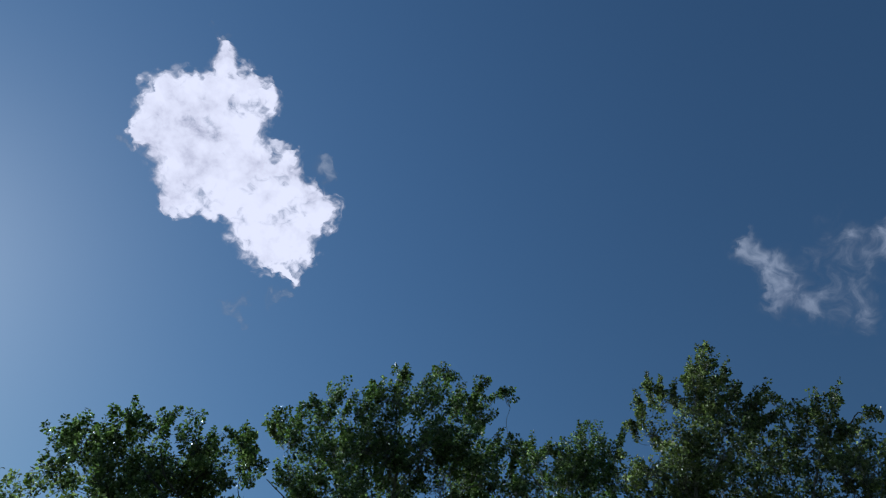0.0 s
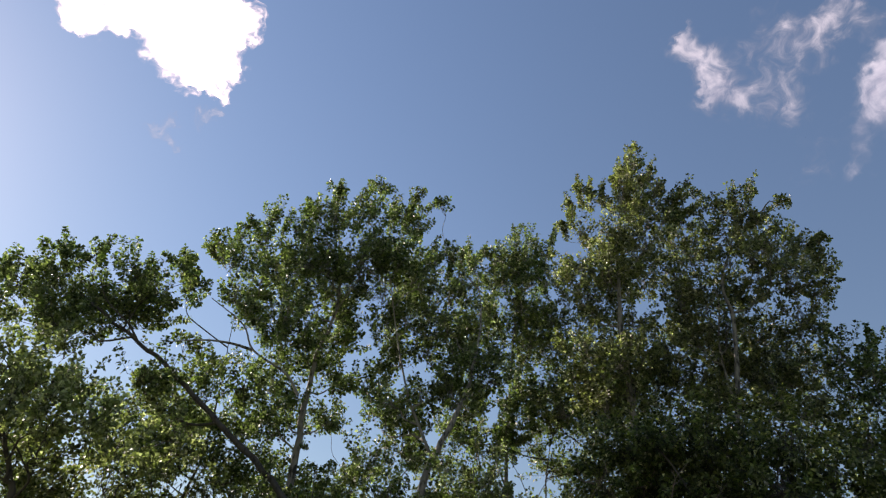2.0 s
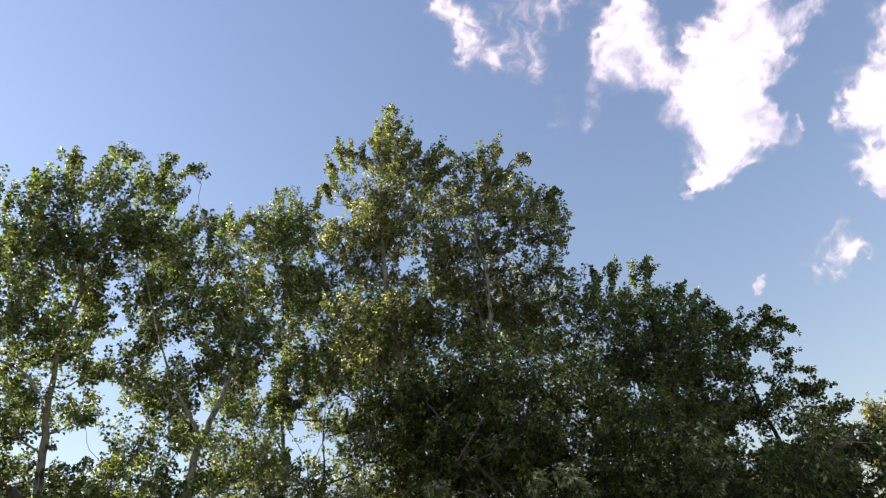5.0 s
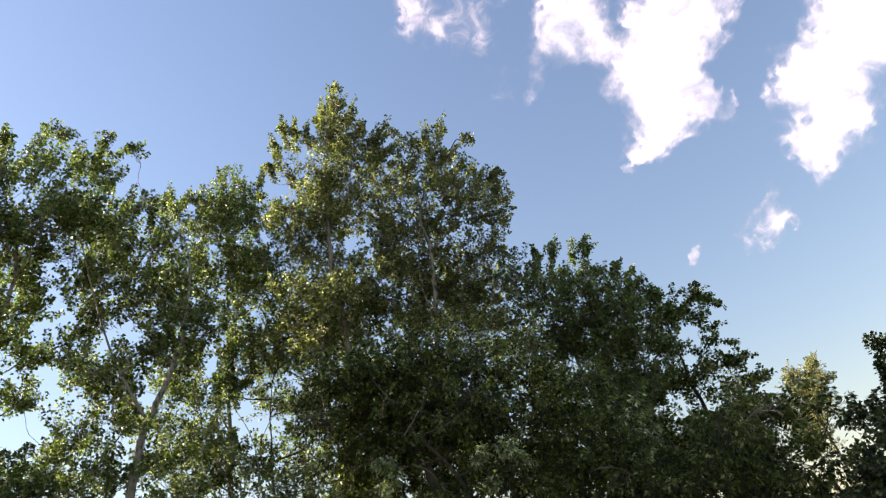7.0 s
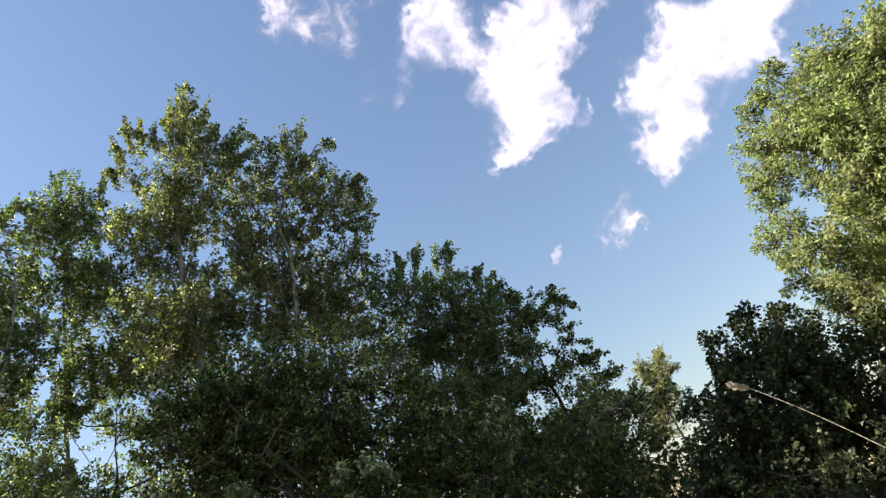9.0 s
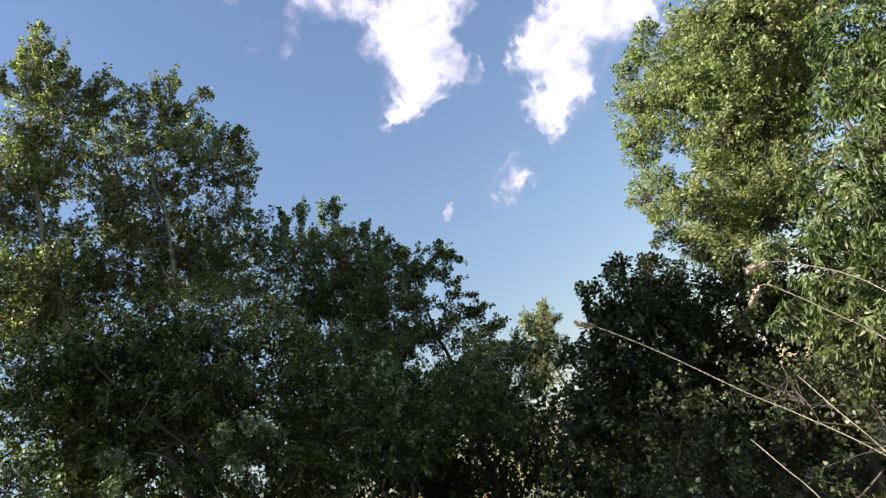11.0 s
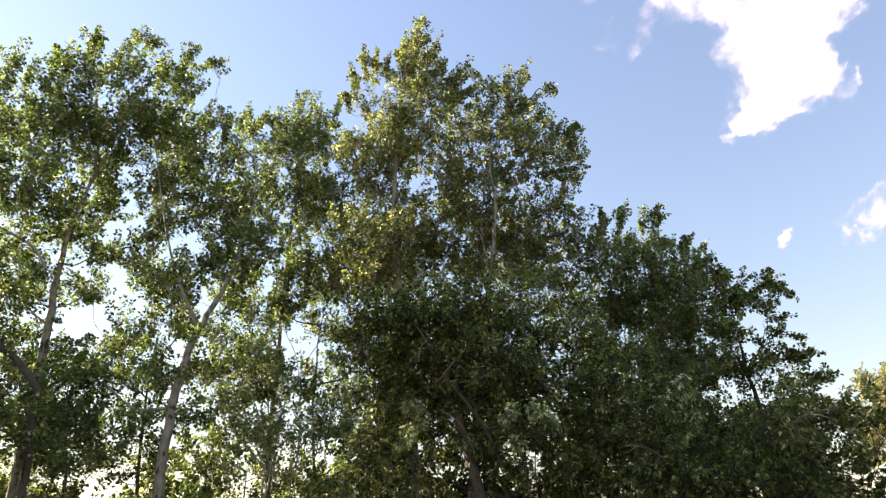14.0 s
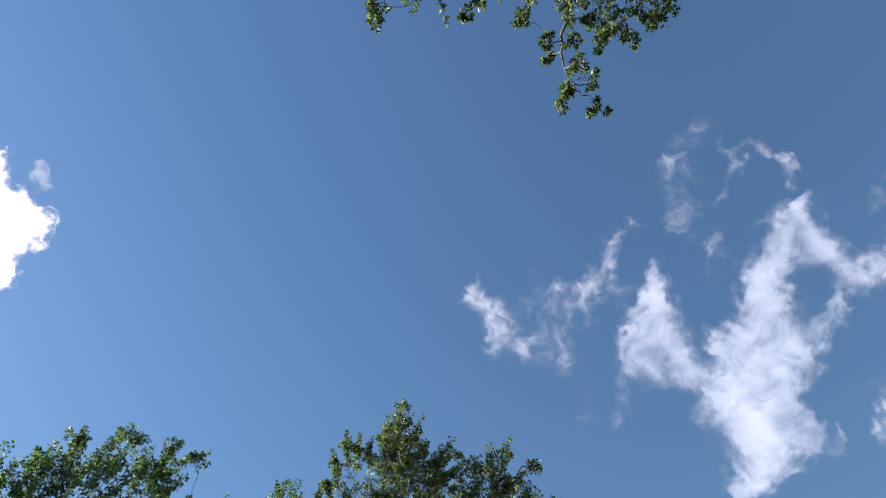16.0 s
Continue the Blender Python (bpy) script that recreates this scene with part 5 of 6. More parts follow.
BACK_E_BOUGHS = [
    (-1.48, 0.30, 1.74, 0.49), (-1.78, -0.09, 2.39, 0.39), (-1.55, 0.17, 3.37, 0.39), (-1.54, -0.19, 4.03, 0.42), (-1.56, -0.31, 4.66, 0.43), (-1.73, 0.27, 6.10, 0.46),
    (-1.64, -0.17, 6.69, 0.39), (-0.63, -0.67, 1.99, 0.44), (-0.70, 0.11, 2.75, 0.42), (-0.95, -0.47, 3.37, 0.50), (-0.93, -0.07, 4.23, 0.40), (-0.96, 0.32, 4.81, 0.41),
    (-0.77, -0.04, 5.95, 0.43), (-0.81, -0.48, 6.55, 0.37), (-0.26, -0.20, 1.95, 0.40), (-0.05, -0.57, 2.42, 0.49), (0.12, -0.56, 3.44, 0.43), (-0.20, -0.19, 4.28, 0.39),
    (0.06, 0.59, 5.72, 0.46), (0.16, 0.03, 6.33, 0.40), (0.69, -0.13, 1.92, 0.38), (0.50, 0.22, 2.83, 0.43), (0.81, 0.28, 3.46, 0.47), (0.52, 0.28, 4.14, 0.41),
]
BACK_E_BOUGHS += [
    (0.83, -0.53, 4.94, 0.47), (0.90, 0.57, 5.78, 0.44), (0.91, 0.04, 6.70, 0.37), (1.49, -0.73, 1.80, 0.36), (1.35, -0.60, 2.42, 0.38), (1.57, -0.03, 3.47, 0.47),
    (1.59, 0.07, 4.15, 0.47), (1.44, -0.22, 4.80, 0.36), (1.37, 0.12, 5.72, 0.42), (1.26, -0.53, 6.56, 0.47),
]
BACK_E_BASE = (-0.23, 12.90)
BACK_F_STEM = [(0.00, 0.00, -0.10), (0.08, 0.03, 1.51), (-0.06, 0.05, 3.02), (0.05, -0.04, 4.31)]
BACK_F_BOUGHS = [
    (-1.42, 0.81, 1.93, 0.46), (-1.51, 0.88, 2.70, 0.38), (-1.67, -0.37, 3.11, 0.47), (-1.30, -0.12, 4.09, 0.49), (-0.65, 0.69, 2.05, 0.42), (-0.65, -0.01, 2.57, 0.46),
    (-0.41, 0.78, 3.37, 0.40), (-0.53, 0.51, 4.61, 0.47), (0.07, 0.36, 1.74, 0.42), (-0.15, -0.64, 2.55, 0.48), (-0.05, -0.66, 3.43, 0.40), (-0.09, -0.41, 4.36, 0.49),
    (0.96, -0.27, 1.95, 0.41), (1.02, 0.15, 2.78, 0.48), (1.13, 0.19, 3.70, 0.39), (1.05, -0.19, 4.11, 0.39),
]
BACK_F_BASE = (2.83, 13.30)
BACK_G_STEM = [(0.00, 0.00, -0.10), (0.08, 0.03, 1.11), (-0.06, 0.05, 2.21), (0.05, -0.04, 3.16)]
BACK_G_BOUGHS = [
    (-1.19, 1.12, 1.54, 0.49), (-1.17, 0.31, 2.58, 0.40), (-1.73, -0.07, 3.33, 0.39), (-0.67, -0.04, 1.50, 0.41), (-0.35, 0.85, 2.60, 0.50), (-0.44, 0.70, 3.41, 0.36),
    (0.47, 0.07, 1.79, 0.42), (0.17, 0.50, 2.36, 0.38), (0.17, -0.39, 3.21, 0.40), (1.07, -0.07, 1.68, 0.38), (0.82, -0.63, 2.70, 0.37), (0.81, -0.52, 3.46, 0.39),
]
BACK_G_BASE = (5.53, 12.42)
BACK_H_STEM = [(0.00, 0.00, -0.10), (0.08, 0.03, 1.06), (-0.06, 0.05, 2.12), (0.05, -0.04, 3.03)]
BACK_H_BOUGHS = [
    (-0.83, 0.62, 1.78, 0.47), (-0.83, 0.90, 2.25, 0.47), (-1.06, 0.77, 3.03, 0.49), (-0.23, 0.42, 1.63, 0.46), (-0.22, 0.61, 2.37, 0.45), (-0.02, 0.28, 3.33, 0.43),
    (0.68, 0.22, 1.62, 0.37), (0.25, -0.22, 2.16, 0.37), (0.09, -0.63, 3.31, 0.38),
]
BACK_H_BASE = (7.69, 10.98)
BACK_I_STEM = [(0.00, 0.00, -0.10), (0.08, 0.03, 0.65), (-0.06, 0.05, 1.29), (0.05, -0.04, 1.84)]
BACK_I_BOUGHS = [
    (-1.27, 0.40, 1.30, 0.36), (-1.14, 0.36, 1.86, 0.41), (-0.67, 0.16, 1.53, 0.40), (-0.10, 0.41, 2.14, 0.42), (0.32, -0.03, 1.21, 0.37), (-0.40, -0.54, 1.99, 0.37),
    (0.72, -0.65, 1.25, 0.45), (0.47, -0.90, 2.04, 0.36),
]
BACK_I_BASE = (8.65, 8.31)
BACK_J_STEM = [(0.00, 0.00, -0.10), (0.08, 0.03, 0.53), (-0.06, 0.05, 1.06), (0.05, -0.04, 1.52)]
BACK_J_BOUGHS = [
    (-1.00, 0.60, 1.31, 0.44), (-0.96, 0.64, 1.59, 0.38), (-0.67, 0.18, 1.29, 0.40), (-0.42, 0.32, 1.70, 0.38), (0.51, 0.06, 1.18, 0.39), (-0.42, -0.55, 1.79, 0.42),
    (0.93, -0.24, 0.98, 0.40), (-0.13, -1.02, 1.82, 0.36),
]
BACK_J_BASE = (8.95, 5.67)
BACK_K_STEM = [(0.00, 0.00, -0.10), (0.08, 0.03, 0.72), (-0.06, 0.05, 1.44), (0.05, -0.04, 2.06)]
BACK_K_BOUGHS = [
    (-0.09, 1.52, 0.99, 0.48), (-0.70, 1.20, 1.64, 0.45), (-0.90, 0.93, 2.15, 0.43), (-0.23, 0.51, 1.20, 0.47), (0.22, 0.79, 1.70, 0.46), (-0.69, 0.61, 2.09, 0.48),
    (-0.12, 0.20, 1.09, 0.40), (-0.17, 0.20, 1.71, 0.43), (0.48, 0.23, 2.36, 0.44), (-0.05, -0.39, 1.09, 0.46), (0.07, -0.33, 1.62, 0.48), (0.21, -0.30, 2.23, 0.44),
    (0.63, -0.75, 1.07, 0.42), (0.89, -0.89, 1.77, 0.43), (-0.19, -0.98, 2.12, 0.48),
]
BACK_K_BASE = (9.28, 3.16)
OVERHANG_BOUGHS = [
    (-1.65, 4.71, 8.74, 0.15), (-2.02, 4.73, 8.87, 0.13), (-2.08, 4.54, 8.89, 0.13), (-1.84, 4.46, 8.91, 0.18), (-2.01, 4.28, 8.99, 0.14),
    (-2.02, 4.08, 9.18, 0.12), (-2.34, 4.06, 9.04, 0.10), (-2.25, 4.35, 9.41, 0.09), (-2.62, 3.92, 9.32, 0.13), (-2.58, 3.85, 9.63, 0.13),
    (-2.17, 3.73, 9.42, 0.25), (-1.87, 3.83, 9.30, 0.09), (-1.76, 4.06, 9.10, 0.13), (-1.62, 3.92, 9.35, 0.20), (-1.59, 3.71, 8.94, 0.20),
    (-1.40, 3.96, 9.11, 0.13), (-1.42, 3.55, 9.00, 0.27), (-1.18, 3.67, 9.09, 0.11), (-1.09, 3.52, 9.11, 0.14), (-3.25, 3.85, 9.34, 0.16),
    (-3.34, 3.94, 9.35, 0.07), (-4.37, 4.11, 9.29, 0.13), (-4.36, 3.98, 9.43, 0.16), (-2.35, 3.31, 9.23, 0.45), (-1.71, 3.23, 9.22, 0.54),
    (-2.89, 3.47, 9.78, 0.40), (-3.84, 3.60, 9.56, 0.40), (-1.91, 3.49, 9.19, 0.36), (-1.17, 3.20, 9.06, 0.36), (-4.29, 3.71, 9.52, 0.27),
]
OVERHANG_BASE = (4.60, -2.20)
OVERHANG_TWIG = [(-2.24, 3.33, 9.41), (-2.14, 3.80, 9.30), (-2.16, 4.11, 9.23), (-2.08, 4.38, 9.13), (-1.93, 4.57, 9.02), (-1.77, 4.65, 8.94), (-1.61, 4.74, 8.86)]

# long shoots at the crowns' edges: foot and tip
LEFT_LEANING_ASPEN_LEADERS = [
    (-4.37, -0.80, 6.70, -4.73, -0.80, 7.42), (-4.10, -0.45, 6.90, -4.09, -0.45, 7.58), (-3.57, -0.10, 6.91, -3.80, -0.10, 7.34),
    (-2.88, -0.63, 6.56, -3.13, -0.63, 7.04), (-2.50, -0.28, 6.72, -2.85, -0.28, 7.46), (-2.25, -0.80, 6.58, -2.79, -0.80, 6.92),
    (-5.50, -0.45, 6.53, -5.91, -0.45, 7.10), (-5.63, -0.10, 6.83, -5.77, -0.10, 7.30), (-4.70, -0.63, 6.54, -4.85, -0.63, 6.93),
]
ASPEN_TWO_LEADERS = [
    (-2.53, -0.47, 8.10, -3.00, -0.47, 8.64), (-2.70, -0.12, 8.41, -3.05, -0.12, 9.01), (-2.58, 0.23, 8.73, -2.81, 0.23, 9.49),
    (-1.99, -0.29, 8.87, -2.39, -0.29, 9.40), (-2.00, 0.06, 9.15, -1.99, 0.06, 10.20), (-1.41, -0.47, 8.67, -1.41, -0.47, 9.41),
    (-1.29, -0.12, 9.01, -1.26, -0.12, 9.71), (-1.25, 0.23, 9.35, -1.20, 0.23, 10.35), (-0.55, -0.29, 9.42, -0.61, -0.29, 10.36),
    (-0.43, 0.06, 9.64, 0.02, 0.06, 10.77), (0.03, -0.47, 9.00, 0.36, -0.47, 9.69),
]
ASPEN_THREE_LEADERS = [
    (-1.27, 0.69, 9.33, -1.20, 0.69, 10.20), (-1.07, 1.04, 9.83, -0.92, 1.04, 10.75), (-1.32, 1.39, 10.12, -0.28, 1.39, 10.70),
    (-0.89, 0.86, 9.12, -0.52, 0.86, 9.53), (-0.55, 1.22, 8.97, -0.37, 1.22, 9.58), (-0.31, 0.69, 8.46, 0.03, 0.69, 8.99),
    (-0.07, 1.04, 8.44, 0.04, 1.04, 9.16),
]
ASPEN_SMALL_LEADERS = [
    (-1.02, -0.41, 9.90, -1.10, -0.41, 10.66), (-1.00, -0.06, 9.99, -0.68, -0.06, 10.80), (-0.51, 0.29, 10.08, -0.37, 0.29, 10.92),
    (-0.00, -0.24, 10.18, -0.10, -0.24, 11.25), (0.12, 0.12, 10.44, 0.27, 0.12, 11.57), (0.39, -0.41, 10.05, 0.49, -0.41, 10.78),
    (0.74, -0.06, 10.63, 0.95, -0.06, 11.40),
]
ASPEN_TALL_LEADERS = [
    (-1.34, 0.06, 10.28, -1.48, 0.06, 10.91), (-1.15, 0.41, 10.89, -1.21, 0.41, 11.73), (-0.96, 0.76, 11.19, -0.89, 0.76, 11.99),
    (-0.72, 0.23, 10.90, -0.63, 0.23, 11.48), (-0.32, 0.59, 11.38, -0.24, 0.59, 12.43), (-0.29, 0.06, 10.75, 0.08, 0.06, 12.41),
    (-0.14, 0.41, 11.30, 0.01, 0.41, 12.44), (0.06, 0.76, 11.36, 0.58, 0.76, 12.55), (0.16, 0.23, 10.79, 0.56, 0.24, 11.23),
    (-1.46, 0.58, 10.09, -1.62, 0.58, 10.48),
]
ASPEN_FORKED_LEADERS = [
    (-0.19, -0.54, 9.98, 0.35, -0.54, 11.04), (0.12, -0.19, 10.27, 0.99, -0.19, 10.94), (1.28, 0.16, 10.37, 1.38, 0.16, 11.57),
    (1.14, -0.37, 9.94, 1.65, -0.37, 11.23), (1.26, -0.01, 10.08, 2.39, -0.01, 10.96), (1.44, -0.54, 9.37, 1.82, -0.54, 9.88),
    (2.06, -0.19, 9.28, 2.30, -0.19, 9.82), (2.35, 0.16, 9.47, 2.78, 0.16, 10.14), (2.19, -0.37, 9.01, 2.62, -0.37, 9.39),
    (2.30, -0.02, 8.98, 2.88, -0.01, 9.17), (2.10, -0.54, 8.41, 2.63, -0.54, 8.54), (2.05, -0.19, 8.52, 2.56, -0.19, 8.31),
]
ROUND_TREE_LEADERS = [
    (-0.55, -0.60, 6.89, -0.51, -0.60, 7.46), (-0.07, -0.25, 7.11, 0.20, -0.25, 7.83), (0.58, 0.10, 7.38, 0.74, 0.10, 7.97),
    (0.53, -0.43, 7.07, 0.85, -0.43, 7.71), (0.77, -0.07, 7.01, 1.17, -0.07, 7.07), (1.00, -0.60, 6.59, 1.24, -0.60, 6.98),
    (1.47, -0.25, 6.71, 1.73, -0.25, 7.03),
]
SLOPE_TREE_LEADERS = [
    (-0.66, -0.54, 5.81, -0.41, -0.54, 6.02), (-0.05, -0.19, 5.66, 0.22, -0.19, 6.24), (0.38, 0.16, 5.79, 1.22, 0.16, 6.29),
    (0.57, -0.37, 5.81, 1.03, -0.37, 5.54), (0.68, -0.01, 5.30, 1.16, -0.01, 5.39), (0.33, -0.54, 4.88, 0.85, -0.54, 4.74),
    (0.64, -0.19, 4.51, 1.42, -0.19, 4.64), (1.20, 0.16, 4.20, 1.75, 0.16, 4.39),
]
DARK_TREE_LEADERS = [
    (-0.79, -0.05, 2.76, -0.75, -0.05, 3.01), (-0.12, 0.30, 2.89, -0.08, 0.30, 3.16), (0.53, 0.65, 3.08, 0.46, 0.65, 3.36),
    (0.16, 0.12, 2.92, 0.21, 0.12, 3.20), (0.99, 0.47, 3.02, 1.33, 0.47, 3.45),
]
YELLOW_TREE_LEADERS = [
    (0.01, -0.21, 5.78, 0.55, -0.21, 6.88), (-0.35, 0.14, 5.78, -0.12, 0.14, 6.89),
]

tree("aspen_tree", "leaning aspen tree with a dark slanting trunk and loose crown", LEFT_LEANING_ASPEN_BASE, LEFT_LEANING_ASPEN_STEM, LEFT_LEANING_ASPEN_BOUGHS, 0.055, ASPEN_LEAF, DARK_BARK, 1, forks=LEFT_LEANING_ASPEN_FORKS, shoots=7, taper=0.45, group="row of aspens", leaders=LEFT_LEANING_ASPEN_LEADERS)
tree("young_tree", "low yellow-green young tree in full sun", LEFT_EDGE_TREE_BASE, LEFT_EDGE_TREE_STEM, LEFT_EDGE_TREE_BOUGHS, 0.06, SUNLIT_LEAF, DARK_BARK, 2, density=0.8)
tree("aspen_tree", "slender aspen tree with dark trunk and airy green crown", ASPEN_TWO_BASE, ASPEN_TWO_STEM, ASPEN_TWO_BOUGHS, 0.075, ASPEN_LEAF, ASPEN_BARK, 3, forks=ASPEN_TWO_FORKS, shoots=26, group="row of aspens", leaders=ASPEN_TWO_LEADERS)
tree("aspen_tree", "aspen tree with a grey bent trunk and airy green crown", ASPEN_THREE_BASE, ASPEN_THREE_STEM, ASPEN_THREE_BOUGHS, 0.08, ASPEN_LEAF, ASPEN_BARK, 4, forks=ASPEN_THREE_FORKS, shoots=26, group="row of aspens", leaders=ASPEN_THREE_LEADERS)
tree("aspen_tree", "small aspen tree standing behind two taller ones", ASPEN_SMALL_BASE, ASPEN_SMALL_STEM, ASPEN_SMALL_BOUGHS, 0.06, ASPEN_LEAF, ASPEN_BARK, 5, group="row of aspens", leaders=ASPEN_SMALL_LEADERS)
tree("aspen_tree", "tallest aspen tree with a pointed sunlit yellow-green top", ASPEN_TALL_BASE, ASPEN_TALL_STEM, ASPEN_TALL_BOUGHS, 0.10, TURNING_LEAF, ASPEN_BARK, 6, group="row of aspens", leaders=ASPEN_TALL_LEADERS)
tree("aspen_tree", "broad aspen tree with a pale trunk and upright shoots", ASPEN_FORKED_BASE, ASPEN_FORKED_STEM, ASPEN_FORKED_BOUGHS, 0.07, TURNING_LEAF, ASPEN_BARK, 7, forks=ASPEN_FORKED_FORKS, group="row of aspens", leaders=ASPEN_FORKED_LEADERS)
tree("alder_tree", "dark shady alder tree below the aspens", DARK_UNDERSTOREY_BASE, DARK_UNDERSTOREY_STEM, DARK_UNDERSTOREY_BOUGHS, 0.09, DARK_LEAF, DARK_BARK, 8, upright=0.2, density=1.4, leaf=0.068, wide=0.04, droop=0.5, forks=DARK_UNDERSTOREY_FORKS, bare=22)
tree("maple_tree", "round-crowned green tree beside the aspens", ROUND_TREE_BASE, ROUND_TREE_STEM, ROUND_TREE_BOUGHS, 0.08, ASPEN_LEAF, ASPEN_BARK, 9, leaders=ROUND_TREE_LEADERS, bare=12)
tree("alder_tree", "lower green tree with a ragged sloping crown", SLOPE_TREE_BASE, SLOPE_TREE_STEM, SLOPE_TREE_BOUGHS, 0.11, DARK_LEAF, DARK_BARK, 10, leaders=SLOPE_TREE_LEADERS, bare=15)
tree("young_tree", "small yellow-leaved tree in the sun far off", YELLOW_TREE_BASE, YELLOW_TREE_STEM, YELLOW_TREE_BOUGHS, 0.09, YELLOW_LEAF, DARK_BARK, 11, leaders=YELLOW_TREE_LEADERS)
# the next two carry the darkened leaf colour in place of cast shade
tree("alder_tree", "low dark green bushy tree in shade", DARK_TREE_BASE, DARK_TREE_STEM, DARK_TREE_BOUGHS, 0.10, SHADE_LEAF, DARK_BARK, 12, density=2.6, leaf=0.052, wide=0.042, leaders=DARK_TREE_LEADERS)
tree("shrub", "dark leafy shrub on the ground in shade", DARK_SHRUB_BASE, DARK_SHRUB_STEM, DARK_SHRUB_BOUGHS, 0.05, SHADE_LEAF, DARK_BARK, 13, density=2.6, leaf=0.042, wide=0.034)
tree("willow_tree", "tall sunlit willow tree with fine olive-green leaves", WILLOW_BASE, WILLOW_STEM, WILLOW_BOUGHS, 0.11, WILLOW_LEAF, DARK_BARK, 14, leaf=0.058, wide=0.029, density=3.1)
tree("ash_tree", "ash tree with hanging green leaves in shade", ASH_BASE, ASH_STEM, ASH_BOUGHS, 0.08, ASH_LEAF, DARK_BARK, 15, leaf=0.085, wide=0.03, upright=0.0, droop=0.9)


tree("young_aspen", "young airy aspen filling the gap behind the taller trees", FILL_ASPEN_BASE, FILL_ASPEN_STEM, FILL_ASPEN_BOUGHS, 0.05, ASPEN_LEAF, DARK_BARK, 27, density=1.2)


# a second row of young aspens behind, and bushes under and between the trees
for base, stem, boughs, seed in ((BACK_A_BASE, BACK_A_STEM, BACK_A_BOUGHS, 31), (BACK_B_BASE, BACK_B_STEM, BACK_B_BOUGHS, 32), (BACK_C_BASE, BACK_C_STEM, BACK_C_BOUGHS, 33),
                                 (BACK_D_BASE, BACK_D_STEM, BACK_D_BOUGHS, 34), (BACK_E_BASE, BACK_E_STEM, BACK_E_BOUGHS, 35)):
    tree("young_aspen", "young bushy aspen standing behind the taller row", base, stem, boughs, 0.05, ASPEN_LEAF, DARK_BARK, seed, density=2.0, group="young aspens behind the row")
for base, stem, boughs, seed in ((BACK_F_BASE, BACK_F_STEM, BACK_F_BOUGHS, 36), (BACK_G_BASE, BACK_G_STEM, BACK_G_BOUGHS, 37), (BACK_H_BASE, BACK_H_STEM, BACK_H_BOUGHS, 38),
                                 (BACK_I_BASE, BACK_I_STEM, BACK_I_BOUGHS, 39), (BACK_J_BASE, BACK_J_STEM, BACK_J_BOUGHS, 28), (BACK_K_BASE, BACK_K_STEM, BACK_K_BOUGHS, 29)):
    tree("elder_bush", "elder bush behind the trees, its leaves coloured dark for shade", base, stem, boughs, 0.05, SHADE_LEAF, DARK_BARK, seed, upright=0.3, leaf=0.08, wide=0.065, density=1.2, per=44, category="bush", group="elder bushes behind the trees")
tree("hazel_bush", "sunlit light green hazel bush with thin bare twigs", HAZEL_BASE, HAZEL_STEM, HAZEL_BOUGHS, 0.04, PALE_LIT_LEAF, PALE_BARK, 21, density=0.6, forks=HAZEL_FORKS, category="bush", bare=10)
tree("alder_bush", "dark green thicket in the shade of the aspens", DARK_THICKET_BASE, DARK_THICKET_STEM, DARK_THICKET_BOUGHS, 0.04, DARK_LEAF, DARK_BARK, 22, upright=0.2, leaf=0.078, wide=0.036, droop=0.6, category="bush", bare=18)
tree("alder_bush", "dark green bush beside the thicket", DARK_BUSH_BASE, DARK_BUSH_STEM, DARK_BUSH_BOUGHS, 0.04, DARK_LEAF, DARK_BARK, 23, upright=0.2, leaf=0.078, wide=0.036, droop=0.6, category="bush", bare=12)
def sapling(base, high, sprays, seed):
    """A thin young tree with a few loose sprays of pale hanging leaves at its top, each (x, y, z, radius) in the world."""
    x, y = base
    stem = [(0, 0, -0.1), (0.04, 0.02, high * 0.35), (-0.03, 0.03, high * 0.7), (0.02, 0.0, high)]
    boughs = [(u - x, v - y, z, r) for u, v, z, r in sprays]
    return tree("sapling", "thin sapling with pale hanging leaves before the dark thicket", base, stem, boughs, 0.022, PALE_LIT_LEAF, DARK_BARK, seed, leaf=0.075, wide=0.034, density=1.3, upright=0.1, droop=0.8, per=30, tip=0.04, group="saplings before the thicket")


# pale leaf colour stands in for sunlit bunches before the thicket
sapling((4.48, 8.2), 3.2, [(4.52, 8.08, 3.34, 0.17), (4.32, 8.1, 3.12, 0.16), (4.60, 8.12, 2.95, 0.17), (4.38, 8.1, 2.72, 0.14)], 31)
sapling((2.48, 8.25), 2.9, [(2.24, 8.1, 2.96, 0.13), (2.62, 8.1, 3.05, 0.16), (2.72, 8.12, 2.82, 0.13), (2.36, 8.12, 2.64, 0.12)], 32)
sapling((1.10, 8.3), 3.0, [(1.07, 8.2, 3.12, 0.14), (1.17, 8.22, 2.90, 0.13), (0.95, 8.2, 2.72, 0.13)], 33)
tree("young_tree", "young green aspen below the taller trees", LOW_ASPEN_BASE, LOW_ASPEN_STEM, LOW_ASPEN_BOUGHS, 0.06, ASPEN_LEAF, ASPEN_BARK, 24, density=1.0)
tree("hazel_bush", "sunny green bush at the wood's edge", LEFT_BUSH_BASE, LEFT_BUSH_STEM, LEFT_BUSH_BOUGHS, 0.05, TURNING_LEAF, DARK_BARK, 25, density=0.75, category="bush")


